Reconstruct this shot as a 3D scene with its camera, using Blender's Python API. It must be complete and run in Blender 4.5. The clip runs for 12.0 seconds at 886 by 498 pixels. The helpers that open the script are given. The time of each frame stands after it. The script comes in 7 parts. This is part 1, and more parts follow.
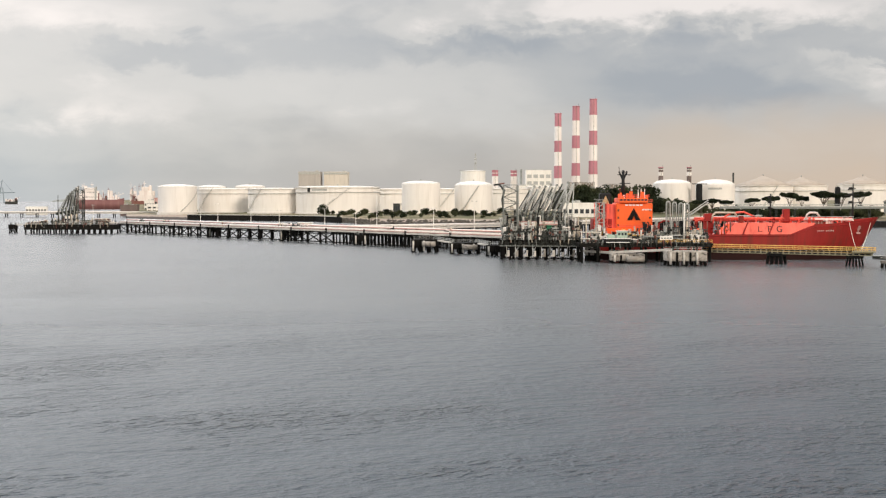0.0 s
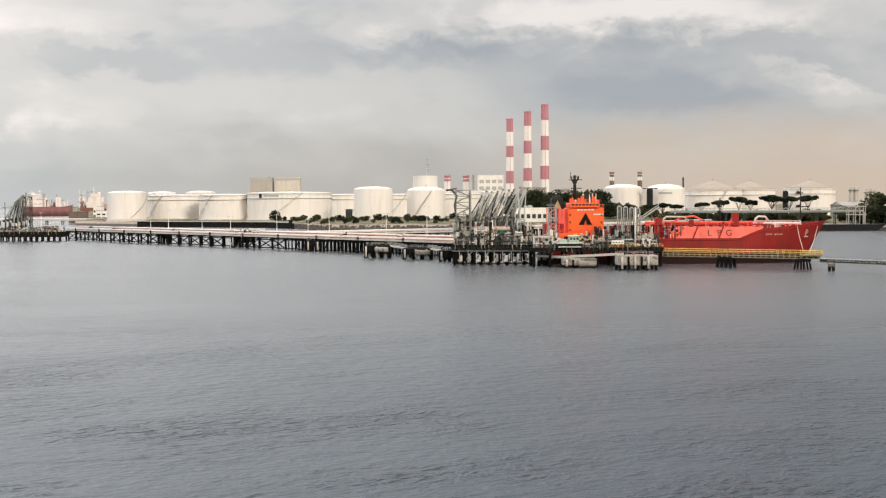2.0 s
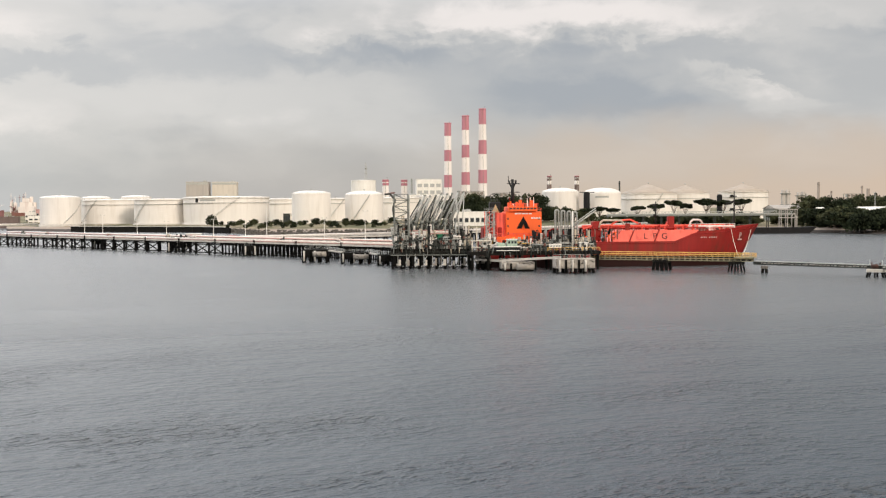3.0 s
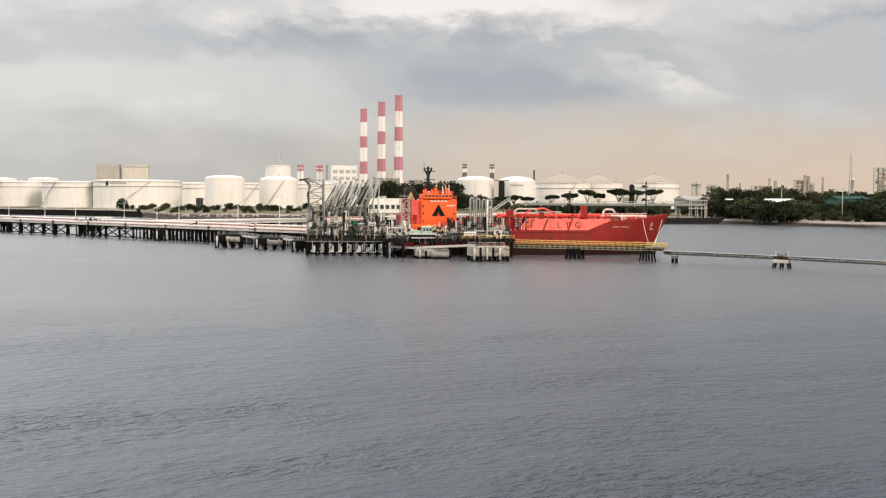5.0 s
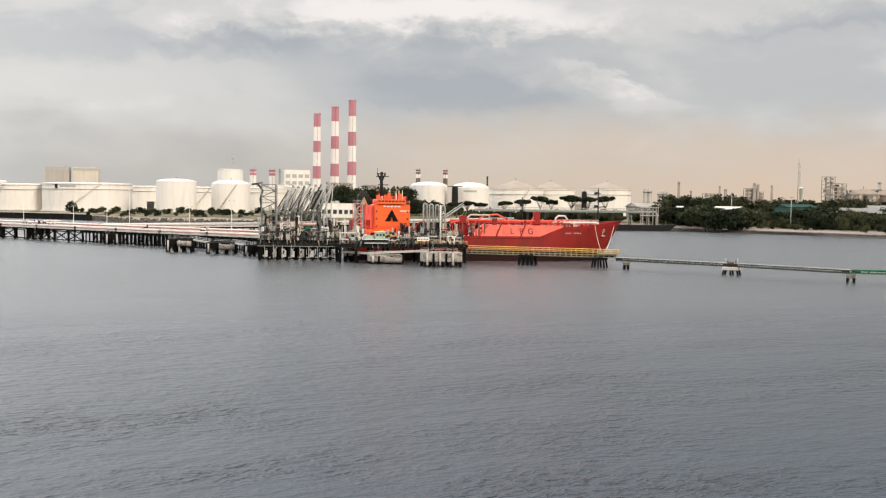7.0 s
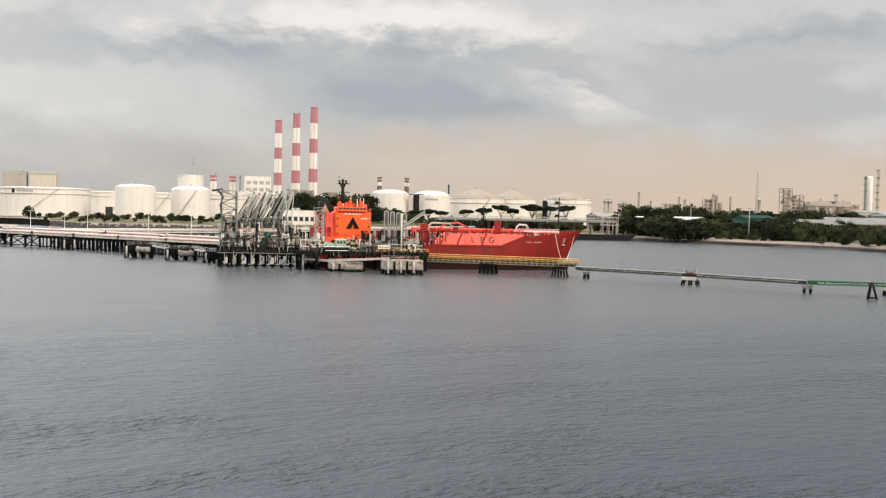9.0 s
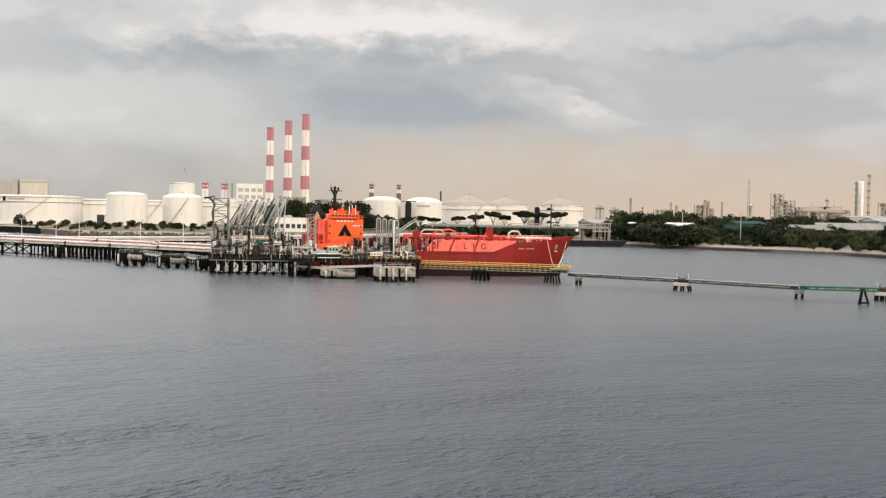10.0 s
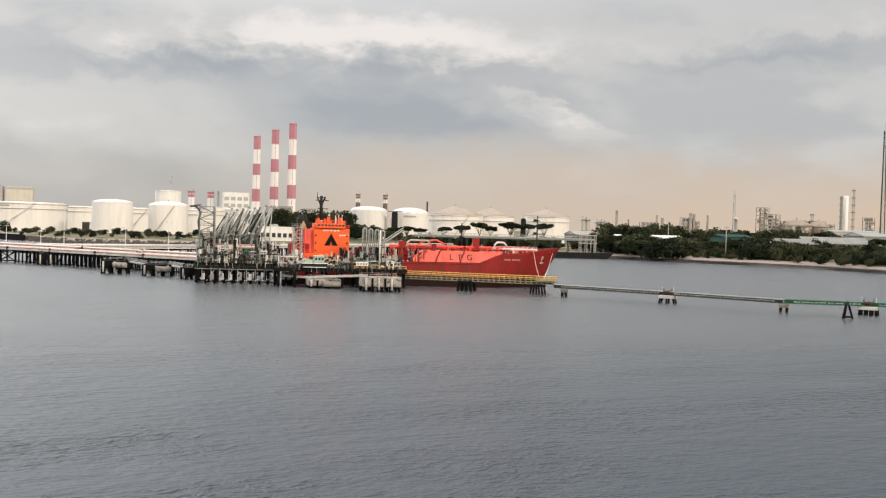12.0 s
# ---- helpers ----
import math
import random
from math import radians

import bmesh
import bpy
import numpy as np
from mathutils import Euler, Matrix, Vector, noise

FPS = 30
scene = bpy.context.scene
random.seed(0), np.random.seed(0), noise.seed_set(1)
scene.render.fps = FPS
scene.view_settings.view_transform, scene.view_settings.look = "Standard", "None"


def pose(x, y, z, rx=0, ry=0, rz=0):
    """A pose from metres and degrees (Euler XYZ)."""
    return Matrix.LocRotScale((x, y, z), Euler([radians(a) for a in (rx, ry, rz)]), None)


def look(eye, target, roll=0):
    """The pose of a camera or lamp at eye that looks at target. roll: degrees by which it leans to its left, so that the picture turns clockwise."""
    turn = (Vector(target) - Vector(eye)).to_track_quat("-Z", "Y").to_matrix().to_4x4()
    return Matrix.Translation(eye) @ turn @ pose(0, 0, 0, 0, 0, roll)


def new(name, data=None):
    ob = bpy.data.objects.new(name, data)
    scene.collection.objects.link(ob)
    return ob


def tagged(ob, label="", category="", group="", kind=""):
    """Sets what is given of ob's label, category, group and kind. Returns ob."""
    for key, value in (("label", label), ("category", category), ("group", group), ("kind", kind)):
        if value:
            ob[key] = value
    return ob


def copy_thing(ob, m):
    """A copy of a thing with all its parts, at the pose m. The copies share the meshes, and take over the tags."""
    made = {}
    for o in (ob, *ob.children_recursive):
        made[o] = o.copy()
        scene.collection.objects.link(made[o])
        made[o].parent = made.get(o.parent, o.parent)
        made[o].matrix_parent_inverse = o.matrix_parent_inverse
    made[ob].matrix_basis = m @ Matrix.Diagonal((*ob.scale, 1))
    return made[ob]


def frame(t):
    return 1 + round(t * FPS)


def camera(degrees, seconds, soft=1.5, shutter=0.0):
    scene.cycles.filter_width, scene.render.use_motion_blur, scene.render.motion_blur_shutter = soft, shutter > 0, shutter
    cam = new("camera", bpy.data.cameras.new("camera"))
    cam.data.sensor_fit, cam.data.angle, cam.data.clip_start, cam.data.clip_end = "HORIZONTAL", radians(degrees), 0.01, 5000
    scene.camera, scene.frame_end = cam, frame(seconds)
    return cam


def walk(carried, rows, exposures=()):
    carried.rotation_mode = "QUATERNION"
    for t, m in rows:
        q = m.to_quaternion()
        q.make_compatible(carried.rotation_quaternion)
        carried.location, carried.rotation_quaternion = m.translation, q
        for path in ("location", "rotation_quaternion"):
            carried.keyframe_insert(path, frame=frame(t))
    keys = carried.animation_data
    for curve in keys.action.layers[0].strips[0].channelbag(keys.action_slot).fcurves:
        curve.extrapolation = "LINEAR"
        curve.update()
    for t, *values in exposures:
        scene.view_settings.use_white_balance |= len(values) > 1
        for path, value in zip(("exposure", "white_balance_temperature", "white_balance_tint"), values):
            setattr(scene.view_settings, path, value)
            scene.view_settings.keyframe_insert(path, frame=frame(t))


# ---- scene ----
cam = camera(40.84, 12.0, soft=1.25)
walk(cam, [
    (0.0, pose(-0.000, -0.000, 22.000, 87.471, 0.000, 0.000)),
    (0.5, pose(-0.005, -0.004, 22.003, 87.567, 0.141, -0.422)),
    (1.0, pose(-0.011, -0.008, 22.005, 87.725, 0.242, -1.267)),
    (1.5, pose(-0.016, -0.013, 22.008, 87.728, 0.228, -1.861)),
    (2.0, pose(-0.022, -0.017, 22.010, 87.726, 0.231, -2.287)),
    (2.5, pose(-0.027, -0.021, 22.012, 87.806, 0.355, -3.696)),
    (3.0, pose(-0.033, -0.025, 22.015, 87.905, 0.358, -5.256)),
    (3.5, pose(-0.038, -0.029, 22.017, 87.839, 0.178, -6.303)),
    (5.5, pose(-0.060, -0.046, 22.027, 87.110, -0.535, -10.171)),
    (6.0, pose(-0.065, -0.050, 22.030, 87.026, -0.594, -10.714)),
    (6.5, pose(-0.070, -0.054, 22.032, 87.191, -0.673, -10.875)),
    (7.0, pose(-0.076, -0.058, 22.035, 87.572, -0.847, -11.570)),
    (7.5, pose(-0.081, -0.062, 22.038, 88.034, -1.027, -11.909)),
    (9.5, pose(-0.103, -0.079, 22.047, 87.998, -1.297, -13.730)),
    (10.0, pose(-0.108, -0.083, 22.050, 88.327, -1.162, -13.815)),
    (10.5, pose(-0.114, -0.088, 22.052, 88.449, -0.999, -14.165)),
    (11.0, pose(-0.119, -0.092, 22.055, 88.579, -0.884, -14.733)),
    (11.5, pose(-0.125, -0.096, 22.058, 88.682, -1.073, -14.566)),
    (12.0, pose(-0.130, -0.100, 22.060, 88.852, -1.697, -14.475)),
], exposures=[(0.0, 0.0), (3.5, 0.0), (5.5, 0.11), (7.0, 0.10), (9.5, 0.05), (12.0, 0.02)])

# ---------------------------------------------------------------- sky and sun
SUN_AZ, SUN_EL = radians(148), radians(24)      # clockwise from +y, behind the camera's right shoulder
sun = new("sun", bpy.data.lights.new("sun", "SUN"))
sun.data.energy, sun.data.angle, sun.data.color = 2.15, radians(14), (1.0, 0.86, 0.72)
sun.matrix_world = look((0, 0, 300), (-math.sin(SUN_AZ) * math.cos(SUN_EL) * 300, -math.cos(SUN_AZ) * math.cos(SUN_EL) * 300, 300 - math.sin(SUN_EL) * 300))

world = bpy.data.worlds.new("overcast_evening")
scene.world = world
world.use_nodes = True
wn, wl = world.node_tree.nodes, world.node_tree.links
wn.clear()


def wnode(kind, **given):
    n = wn.new(kind)
    for key, value in given.items():
        if key in n.inputs:
            n.inputs[key].default_value = value
    return n


def wmath(op, a, b=None, c=None):
    n = wn.new("ShaderNodeMath")
    n.operation = op
    for i, v in enumerate((a, b, c)):
        if v is None:
            continue
        if isinstance(v, (int, float)):
            n.inputs[i].default_value = v
        else:
            wl.new(v, n.inputs[i])
    return n.outputs[0]


def wramp(value, stops, mode="EASE"):
    n = wn.new("ShaderNodeValToRGB")
    n.color_ramp.interpolation = mode
    e = n.color_ramp.elements
    while len(e) < len(stops):
        e.new(0.5)
    for k, (at, col) in enumerate(stops):
        e[k].position = at
        e[k].color = (*col, 1) if len(col) == 3 else col
    wl.new(value, n.inputs[0])
    return n.outputs[0]


def wmix(fac, a, b, blend="MIX"):
    n = wn.new("ShaderNodeMixRGB")
    n.blend_type = blend
    for i, v in enumerate((fac, a, b)):
        if isinstance(v, (int, float)):
            n.inputs[i].default_value = v
        elif isinstance(v, tuple):
            n.inputs[i].default_value = (*v, 1)
        else:
            wl.new(v, n.inputs[i])
    return n.outputs[0]


coord = wn.new("ShaderNodeTexCoord")
split = wn.new("ShaderNodeSeparateXYZ")
wl.new(coord.outputs["Generated"], split.inputs[0])
dx, dy, dz = split.outputs
up = wmath("MAXIMUM", dz, 0.0)
azim = wmath("ARCTAN2", dx, dy)                      # radians, right of straight ahead is positive


elev = wmath("ARCSINE", wmath("MINIMUM", up, 1.0))


def cloud_noise(sx, sz, scale, detail, rough, shift, warp=0.0):
    c = wn.new("ShaderNodeCombineXYZ")
    wl.new(wmath("MULTIPLY", azim, sx), c.inputs[0])
    wl.new(wmath("MULTIPLY", elev, sz), c.inputs[1])
    c.inputs[2].default_value = shift
    n = wn.new("ShaderNodeTexNoise")
    n.inputs["Scale"].default_value = scale
    n.inputs["Detail"].default_value = detail
    n.inputs["Roughness"].default_value = rough
    n.inputs["Distortion"].default_value = warp
    wl.new(c.outputs[0], n.inputs["Vector"])
    return n.outputs[0]


masses = cloud_noise(1.0, 3.0, 5.5, 5.0, 0.5, 3.7, 0.2)
billows = cloud_noise(1.0, 2.2, 14.0, 6.0, 0.46, 8.1, 0.3)
ragged = cloud_noise(1.0, 1.6, 26.0, 6.0, 0.6, 1.9, 0.3)
# ragged outlines: the places of the cloud banks waver with the noise
waz = wmath("ADD", azim, wmath("MULTIPLY_ADD", billows, 0.22, -0.11))
wel = wmath("ADD", elev, wmath("MULTIPLY_ADD", ragged, 0.05, wmath("MULTIPLY_ADD", billows, 0.04, -0.045)))


def bank(az, el, half_az, half_el, amount):
    """A soft cloud bank: azimuth and elevation of its middle, half sizes (radians)."""
    p = wmath("POWER", wmath("DIVIDE", wmath("SUBTRACT", waz, az), half_az), 2.0)
    q = wmath("POWER", wmath("DIVIDE", wmath("SUBTRACT", wel, el), half_el), 2.0)
    return wmath("MULTIPLY", wmath("EXPONENT", wmath("MULTIPLY", wmath("ADD", p, q), -1.0)), amount)


cover = wmath("ADD", wmath("MULTIPLY_ADD", masses, 0.24, 0.085), wmath("MULTIPLY_ADD", billows, 0.19, wmath("MULTIPLY_ADD", ragged, 0.05, 0.042)))
for az, el, ha, he, amount in (
        (-0.32, 0.146, 0.14, 0.034, 0.11), (-0.23, 0.113, 0.09, 0.012, -0.11), (-0.17, 0.147, 0.05, 0.020, -0.06),
        (-0.30, 0.076, 0.12, 0.026, 0.12), (0.02, 0.123, 0.13, 0.012, -0.13), (-0.06, 0.090, 0.10, 0.020, 0.03),
        (0.19, 0.156, 0.15, 0.023, 0.18), (0.07, 0.148, 0.07, 0.010, 0.06), (0.27, 0.127, 0.09, 0.010, -0.09), (0.22, 0.092, 0.10, 0.028, -0.15),
        (0.58, 0.146, 0.10, 0.015, -0.15), (0.47, 0.137, 0.05, 0.006, -0.06), (0.44, 0.158, 0.09, 0.012, 0.05), (0.50, 0.100, 0.10, 0.022, -0.04)):
    cover = wmath("ADD", cover, bank(az, el, ha, he, amount))
# one cumulus with a crisp sunlit shoulder
shoulder = wmath("ADD", wmath("MULTIPLY_ADD", azim, 0.300, -0.2370), wmath("ADD", elev, wmath("MULTIPLY_ADD", ragged, 0.030, wmath("MULTIPLY", billows, 0.030))))
crisp = wramp(wmath("MULTIPLY_ADD", shoulder, 10.0, 0.5), [(0.12, (0, 0, 0)), (0.30, (0.35, 0.35, 0.35)), (0.462, (1, 1, 1)), (0.50, (0, 0, 0))], "LINEAR")
reach = wmath("EXPONENT", wmath("MULTIPLY", wmath("POWER", wmath("DIVIDE", wmath("SUBTRACT", azim, 0.3480), 0.048), 2.0), -1.0))
cover = wmath("ADD", cover, wmath("MULTIPLY", wmath("MULTIPLY", crisp, reach), 0.14))
# cloud deck: bluish-grey bellies to creamy lit parts
deck = wramp(cover, [(0.20, (0.40, 0.422, 0.455)), (0.32, (0.512, 0.516, 0.522)), (0.41, (0.628, 0.615, 0.60)), (0.54, (0.90, 0.84, 0.805))])
# open slot near the horizon: blue-grey to the left, peach to the right
side = wmath("MULTIPLY_ADD", azim, 0.95, 0.42)
low = wramp(side, [(0.08, (0.48, 0.53, 0.56)), (0.24, (0.49, 0.485, 0.47)), (0.34, (0.505, 0.475, 0.445)), (0.46, (0.475, 0.443, 0.412)), (0.62, (0.64, 0.53, 0.435)), (1.0, (0.69, 0.54, 0.42))])
height = wmath("ADD", elev, wmath("MULTIPLY_ADD", billows, 0.05, -0.025))
lowfac = wramp(height, [(0.010, (1, 1, 1)), (0.038, (0.75, 0.75, 0.75)), (0.083, (0.0, 0.0, 0.0))])
glow = wramp(side, [(0.0, (1.24, 1.22, 1.20)), (0.25, (1.13, 1.12, 1.11)), (0.5, (1.0, 1.0, 1.0))])
deck = wmix(1.0, deck, glow, "MULTIPLY")
slot = wramp(side, [(0.10, (0.62, 0.62, 0.62)), (0.42, (0.72, 0.72, 0.72)), (0.62, (1, 1, 1))])
sky_col = wmix(wmath("MULTIPLY", lowfac, slot), deck, low)
# overhead the deck is brighter and evener, most of all to the west
zen = wramp(up, [(0.155, (0, 0, 0)), (0.25, (1, 1, 1))])
over = wramp(side, [(0.0, (2.6, 2.58, 2.6)), (0.22, (2.15, 2.14, 2.17)), (0.45, (1.38, 1.38, 1.41)), (0.8, (0.66, 0.66, 0.69)), (1.0, (0.54, 0.54, 0.56))])
sky_col = wmix(zen, sky_col, over)
# behind the camera the deck is thin and sunlit
back = wramp(wmath("MULTIPLY_ADD", dy, -0.5, 0.5), [(0.5, (0, 0, 0)), (0.85, (1, 1, 1))])
sky_col = wmix(back, sky_col, (1.05, 0.98, 0.88))
nishita = wn.new("ShaderNodeTexSky")
nishita.sky_type, nishita.sun_disc = "NISHITA", False
nishita.sun_elevation, nishita.sun_rotation = SUN_EL, SUN_AZ
scaled = wmix(1.0, nishita.outputs[0], (0.08, 0.08, 0.08), "MULTIPLY")
final = wmix(0.93, scaled, sky_col)
bg = wnode("ShaderNodeBackground", Strength=1.0)
wl.new(final, bg.inputs["Color"])
out = wn.new("ShaderNodeOutputWorld")
wl.new(bg.outputs[0], out.inputs["Surface"])

# ---------------------------------------------------------------- materials
MATS = {}


def mat(name, colour, rough=0.7, metal=0.0, var=0.25, scale=0.6, stain=None, stain_amount=0.0, bump=0.0, streak=False, fine=6.0, spec=0.3):
    """Painted, rusty, mineral or leafy surface: colour with variation at two scales, stains or vertical run-off streaks, fine relief."""
    if name in MATS:
        return MATS[name]
    m = bpy.data.materials.new(name)
    m.use_nodes = True
    n, l = m.node_tree.nodes, m.node_tree.links
    p = n["Principled BSDF"]
    geo = n.new("ShaderNodeNewGeometry")
    mp = n.new("ShaderNodeMapping")
    l.new(geo.outputs["Position"], mp.inputs["Vector"])
    if streak:
        mp.inputs["Scale"].default_value = (1, 1, 0.12)
    big = n.new("ShaderNodeTexNoise")
    big.inputs["Scale"].default_value, big.inputs["Detail"].default_value = scale, 4
    small = n.new("ShaderNodeTexNoise")
    small.inputs["Scale"].default_value, small.inputs["Detail"].default_value = scale * fine, 5
    for t in (big, small):
        l.new(mp.outputs[0], t.inputs["Vector"])
    info = n.new("ShaderNodeObjectInfo")
    add = n.new("ShaderNodeMath")
    add.operation = "MULTIPLY_ADD"
    l.new(small.outputs[0], add.inputs[0])
    add.inputs[1].default_value = 0.5
    l.new(big.outputs[0], add.inputs[2])
    rng = n.new("ShaderNodeMapRange")
    rng.inputs[1].default_value, rng.inputs[2].default_value = 0.45, 1.05
    rng.inputs[3].default_value, rng.inputs[4].default_value = 1 - var, 1 + var
    l.new(add.outputs[0], rng.inputs[0])
    rnd = n.new("ShaderNodeMath")
    rnd.operation = "MULTIPLY_ADD"
    l.new(info.outputs["Random"], rnd.inputs[0])
    rnd.inputs[1].default_value = var * 0.5
    l.new(rng.outputs[0], rnd.inputs[2])
    mul = n.new("ShaderNodeMixRGB")
    mul.blend_type = "MULTIPLY"
    mul.inputs[0].default_value = 1
    mul.inputs[1].default_value = (*colour, 1)
    l.new(rnd.outputs[0], mul.inputs[2])
    col = mul.outputs[0]
    if stain:
        st = n.new("ShaderNodeTexNoise")
        st.inputs["Scale"].default_value, st.inputs["Detail"].default_value = scale * 2.3, 6
        l.new(mp.outputs[0], st.inputs["Vector"])
        r2 = n.new("ShaderNodeMapRange")
        r2.inputs[1].default_value, r2.inputs[2].default_value = 0.52, 0.72
        r2.inputs[4].default_value = stain_amount
        l.new(st.outputs[0], r2.inputs[0])
        mx = n.new("ShaderNodeMixRGB")
        l.new(r2.outputs[0], mx.inputs[0])
        l.new(col, mx.inputs[1])
        mx.inputs[2].default_value = (*stain, 1)
        col = mx.outputs[0]
    l.new(col, p.inputs["Base Color"])
    p.inputs["Roughness"].default_value, p.inputs["Metallic"].default_value = rough, metal
    p.inputs["Specular IOR Level"].default_value = spec
    if bump:
        b = n.new("ShaderNodeBump")
        b.inputs["Strength"].default_value, b.inputs["Distance"].default_value = 1.0, bump
        l.new(small.outputs[0], b.inputs["Height"])
        l.new(b.outputs[0], p.inputs["Normal"])
    MATS[name] = m
    return m


WHITE_TANK = mat("white_tank_paint", (0.77, 0.735, 0.69), 0.55, var=0.07, scale=0.12, stain=(0.56, 0.50, 0.43), stain_amount=0.35, streak=True)
WHITE_PAINT = mat("white_paint", (0.78, 0.76, 0.72), 0.5, var=0.08, scale=0.3, stain=(0.45, 0.38, 0.3), stain_amount=0.3, streak=True)
CREAM = mat("cream_render", (0.62, 0.57, 0.50), 0.8, var=0.1, scale=0.15, stain=(0.4, 0.36, 0.31), stain_amount=0.3, streak=True)
GREY_WALL = mat("grey_concrete_wall", (0.42, 0.39, 0.36), 0.85, var=0.12, scale=0.1, stain=(0.27, 0.25, 0.23), stain_amount=0.4, streak=True)
# stack red is paled and pinked to include the haze before it
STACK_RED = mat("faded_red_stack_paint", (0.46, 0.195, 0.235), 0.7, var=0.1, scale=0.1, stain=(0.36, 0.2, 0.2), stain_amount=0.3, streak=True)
STACK_WHITE = mat("white_stack_paint", (0.80, 0.76, 0.73), 0.7, var=0.06, scale=0.1, stain=(0.5, 0.42, 0.38), stain_amount=0.25, streak=True)
RUST_GREY = mat("sooty_brown_grey_paint", (0.16, 0.12, 0.11), 0.8, var=0.2, scale=0.2)
CONCRETE = mat("weathered_concrete", (0.19, 0.175, 0.155), 0.9, var=0.25, scale=0.4, stain=(0.05, 0.045, 0.04), stain_amount=0.8, bump=0.03, streak=True)
PALE_CONCRETE = mat("pale_deck_concrete", (0.52, 0.49, 0.45), 0.9, var=0.15, scale=0.3, stain=(0.3, 0.26, 0.22), stain_amount=0.4)
# these two near-black base colours carry the shade under the decks
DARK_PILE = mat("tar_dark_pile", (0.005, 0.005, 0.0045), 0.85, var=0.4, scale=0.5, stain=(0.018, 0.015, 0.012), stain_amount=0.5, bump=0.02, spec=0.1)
DARK_CONC = mat("dark_tidal_concrete", (0.009, 0.0085, 0.0075), 0.85, var=0.35, scale=0.4, stain=(0.045, 0.040, 0.033), stain_amount=0.4, bump=0.03, spec=0.1)
GALV = mat("galvanised_steel", (0.40, 0.41, 0.39), 0.5, 0.2, var=0.2, scale=0.7, stain=(0.30, 0.20, 0.13), stain_amount=0.45)
MOTTLED = mat("mottled_tidal_concrete", (0.30, 0.275, 0.245), 0.9, var=0.4, scale=0.5, stain=(0.025, 0.023, 0.02), stain_amount=0.95, bump=0.04, spec=0.1)
# far plant colours: haze tint is part of this brown and the tan
HAZE_BROWN = mat("grey_brown_plant_steel", (0.25, 0.215, 0.185), 0.8, var=0.3, scale=0.15, stain=(0.13, 0.10, 0.085), stain_amount=0.5)
HAZE_TAN = mat("pale_tan_cladding", (0.30, 0.245, 0.20), 0.8, var=0.25, scale=0.15, stain=(0.22, 0.17, 0.14), stain_amount=0.5)
STEEL_DARK = mat("dark_green_grey_steel", (0.032, 0.037, 0.033), 0.6, 0.1, var=0.4, scale=0.6, stain=(0.11, 0.075, 0.055), stain_amount=0.45)
PALE_GREEN = mat("pale_green_paint", (0.34, 0.44, 0.36), 0.6, var=0.12, scale=0.5, stain=(0.2, 0.22, 0.18), stain_amount=0.4)
OLIVE_STEEL = mat("weathered_olive_steel", (0.27, 0.25, 0.16), 0.7, var=0.25, scale=0.6, stain=(0.16, 0.10, 0.06), stain_amount=0.5)
PALE_STEEL = mat("rust_streaked_pale_steel", (0.52, 0.46, 0.37), 0.6, 0.0, var=0.25, scale=0.6, stain=(0.30, 0.17, 0.10), stain_amount=0.6)
STEEL_MID = mat("grey_green_steel", (0.20, 0.215, 0.20), 0.6, 0.1, var=0.25, scale=0.6, stain=(0.26, 0.18, 0.12), stain_amount=0.5)
PIPE_WHITE = mat("white_pipe_lagging", (0.74, 0.70, 0.66), 0.5, var=0.1, scale=0.4, stain=(0.45, 0.3, 0.24), stain_amount=0.4)
PIPE_PINK = mat("faded_red_pipe_paint", (0.46, 0.27, 0.25), 0.6, var=0.2, scale=0.4, stain=(0.6, 0.5, 0.45), stain_amount=0.5)
RUST = mat("rust_red_steel", (0.15, 0.065, 0.05), 0.8, var=0.3, scale=0.6, stain=(0.12, 0.06, 0.04), stain_amount=0.6)
DARK_RUST = mat("dark_rusty_iron", (0.060, 0.032, 0.026), 0.8, var=0.3, scale=0.8, stain=(0.14, 0.07, 0.05), stain_amount=0.5)
YELLOW = mat("safety_yellow_paint", (0.60, 0.37, 0.10), 0.6, var=0.25, scale=0.6, stain=(0.26, 0.19, 0.12), stain_amount=0.7)
GREEN = mat("green_paint", (0.02, 0.16, 0.085), 0.55, var=0.15, scale=0.6, stain=(0.1, 0.16, 0.1), stain_amount=0.4)
HULL_RED = mat("red_hull_paint", (0.25, 0.015, 0.012), 0.6, var=0.25, scale=0.22, stain=(0.13, 0.028, 0.016), stain_amount=0.75, streak=True, spec=0.25)
# lighter version of the hull red, with sky light on the slope painted in
HULL_PINK = mat("faded_red_trunk_paint", (0.82, 0.13, 0.09), 0.5, var=0.2, scale=0.3, stain=(0.36, 0.035, 0.028), stain_amount=0.6, streak=True, spec=0.3)
HULL_BOOT = mat("dark_red_antifouling", (0.022, 0.008, 0.007), 0.6, var=0.2, scale=0.2, stain=(0.02, 0.012, 0.012), stain_amount=0.5, spec=0.1)
ORANGE = mat("orange_superstructure_paint", (0.92, 0.13, 0.02), 0.45, var=0.07, scale=0.2, stain=(0.6, 0.12, 0.04), stain_amount=0.25, streak=True, spec=0.4)
BLACK = mat("black_paint", (0.012, 0.012, 0.012), 0.7, var=0.2, scale=0.5)
WINDOW = mat("dark_window_glass", (0.03, 0.035, 0.04), 0.12, var=0.1, scale=0.4, spec=0.6)
BARK = mat("brown_bark", (0.12, 0.09, 0.065), 0.9, var=0.3, scale=1.0, bump=0.03)
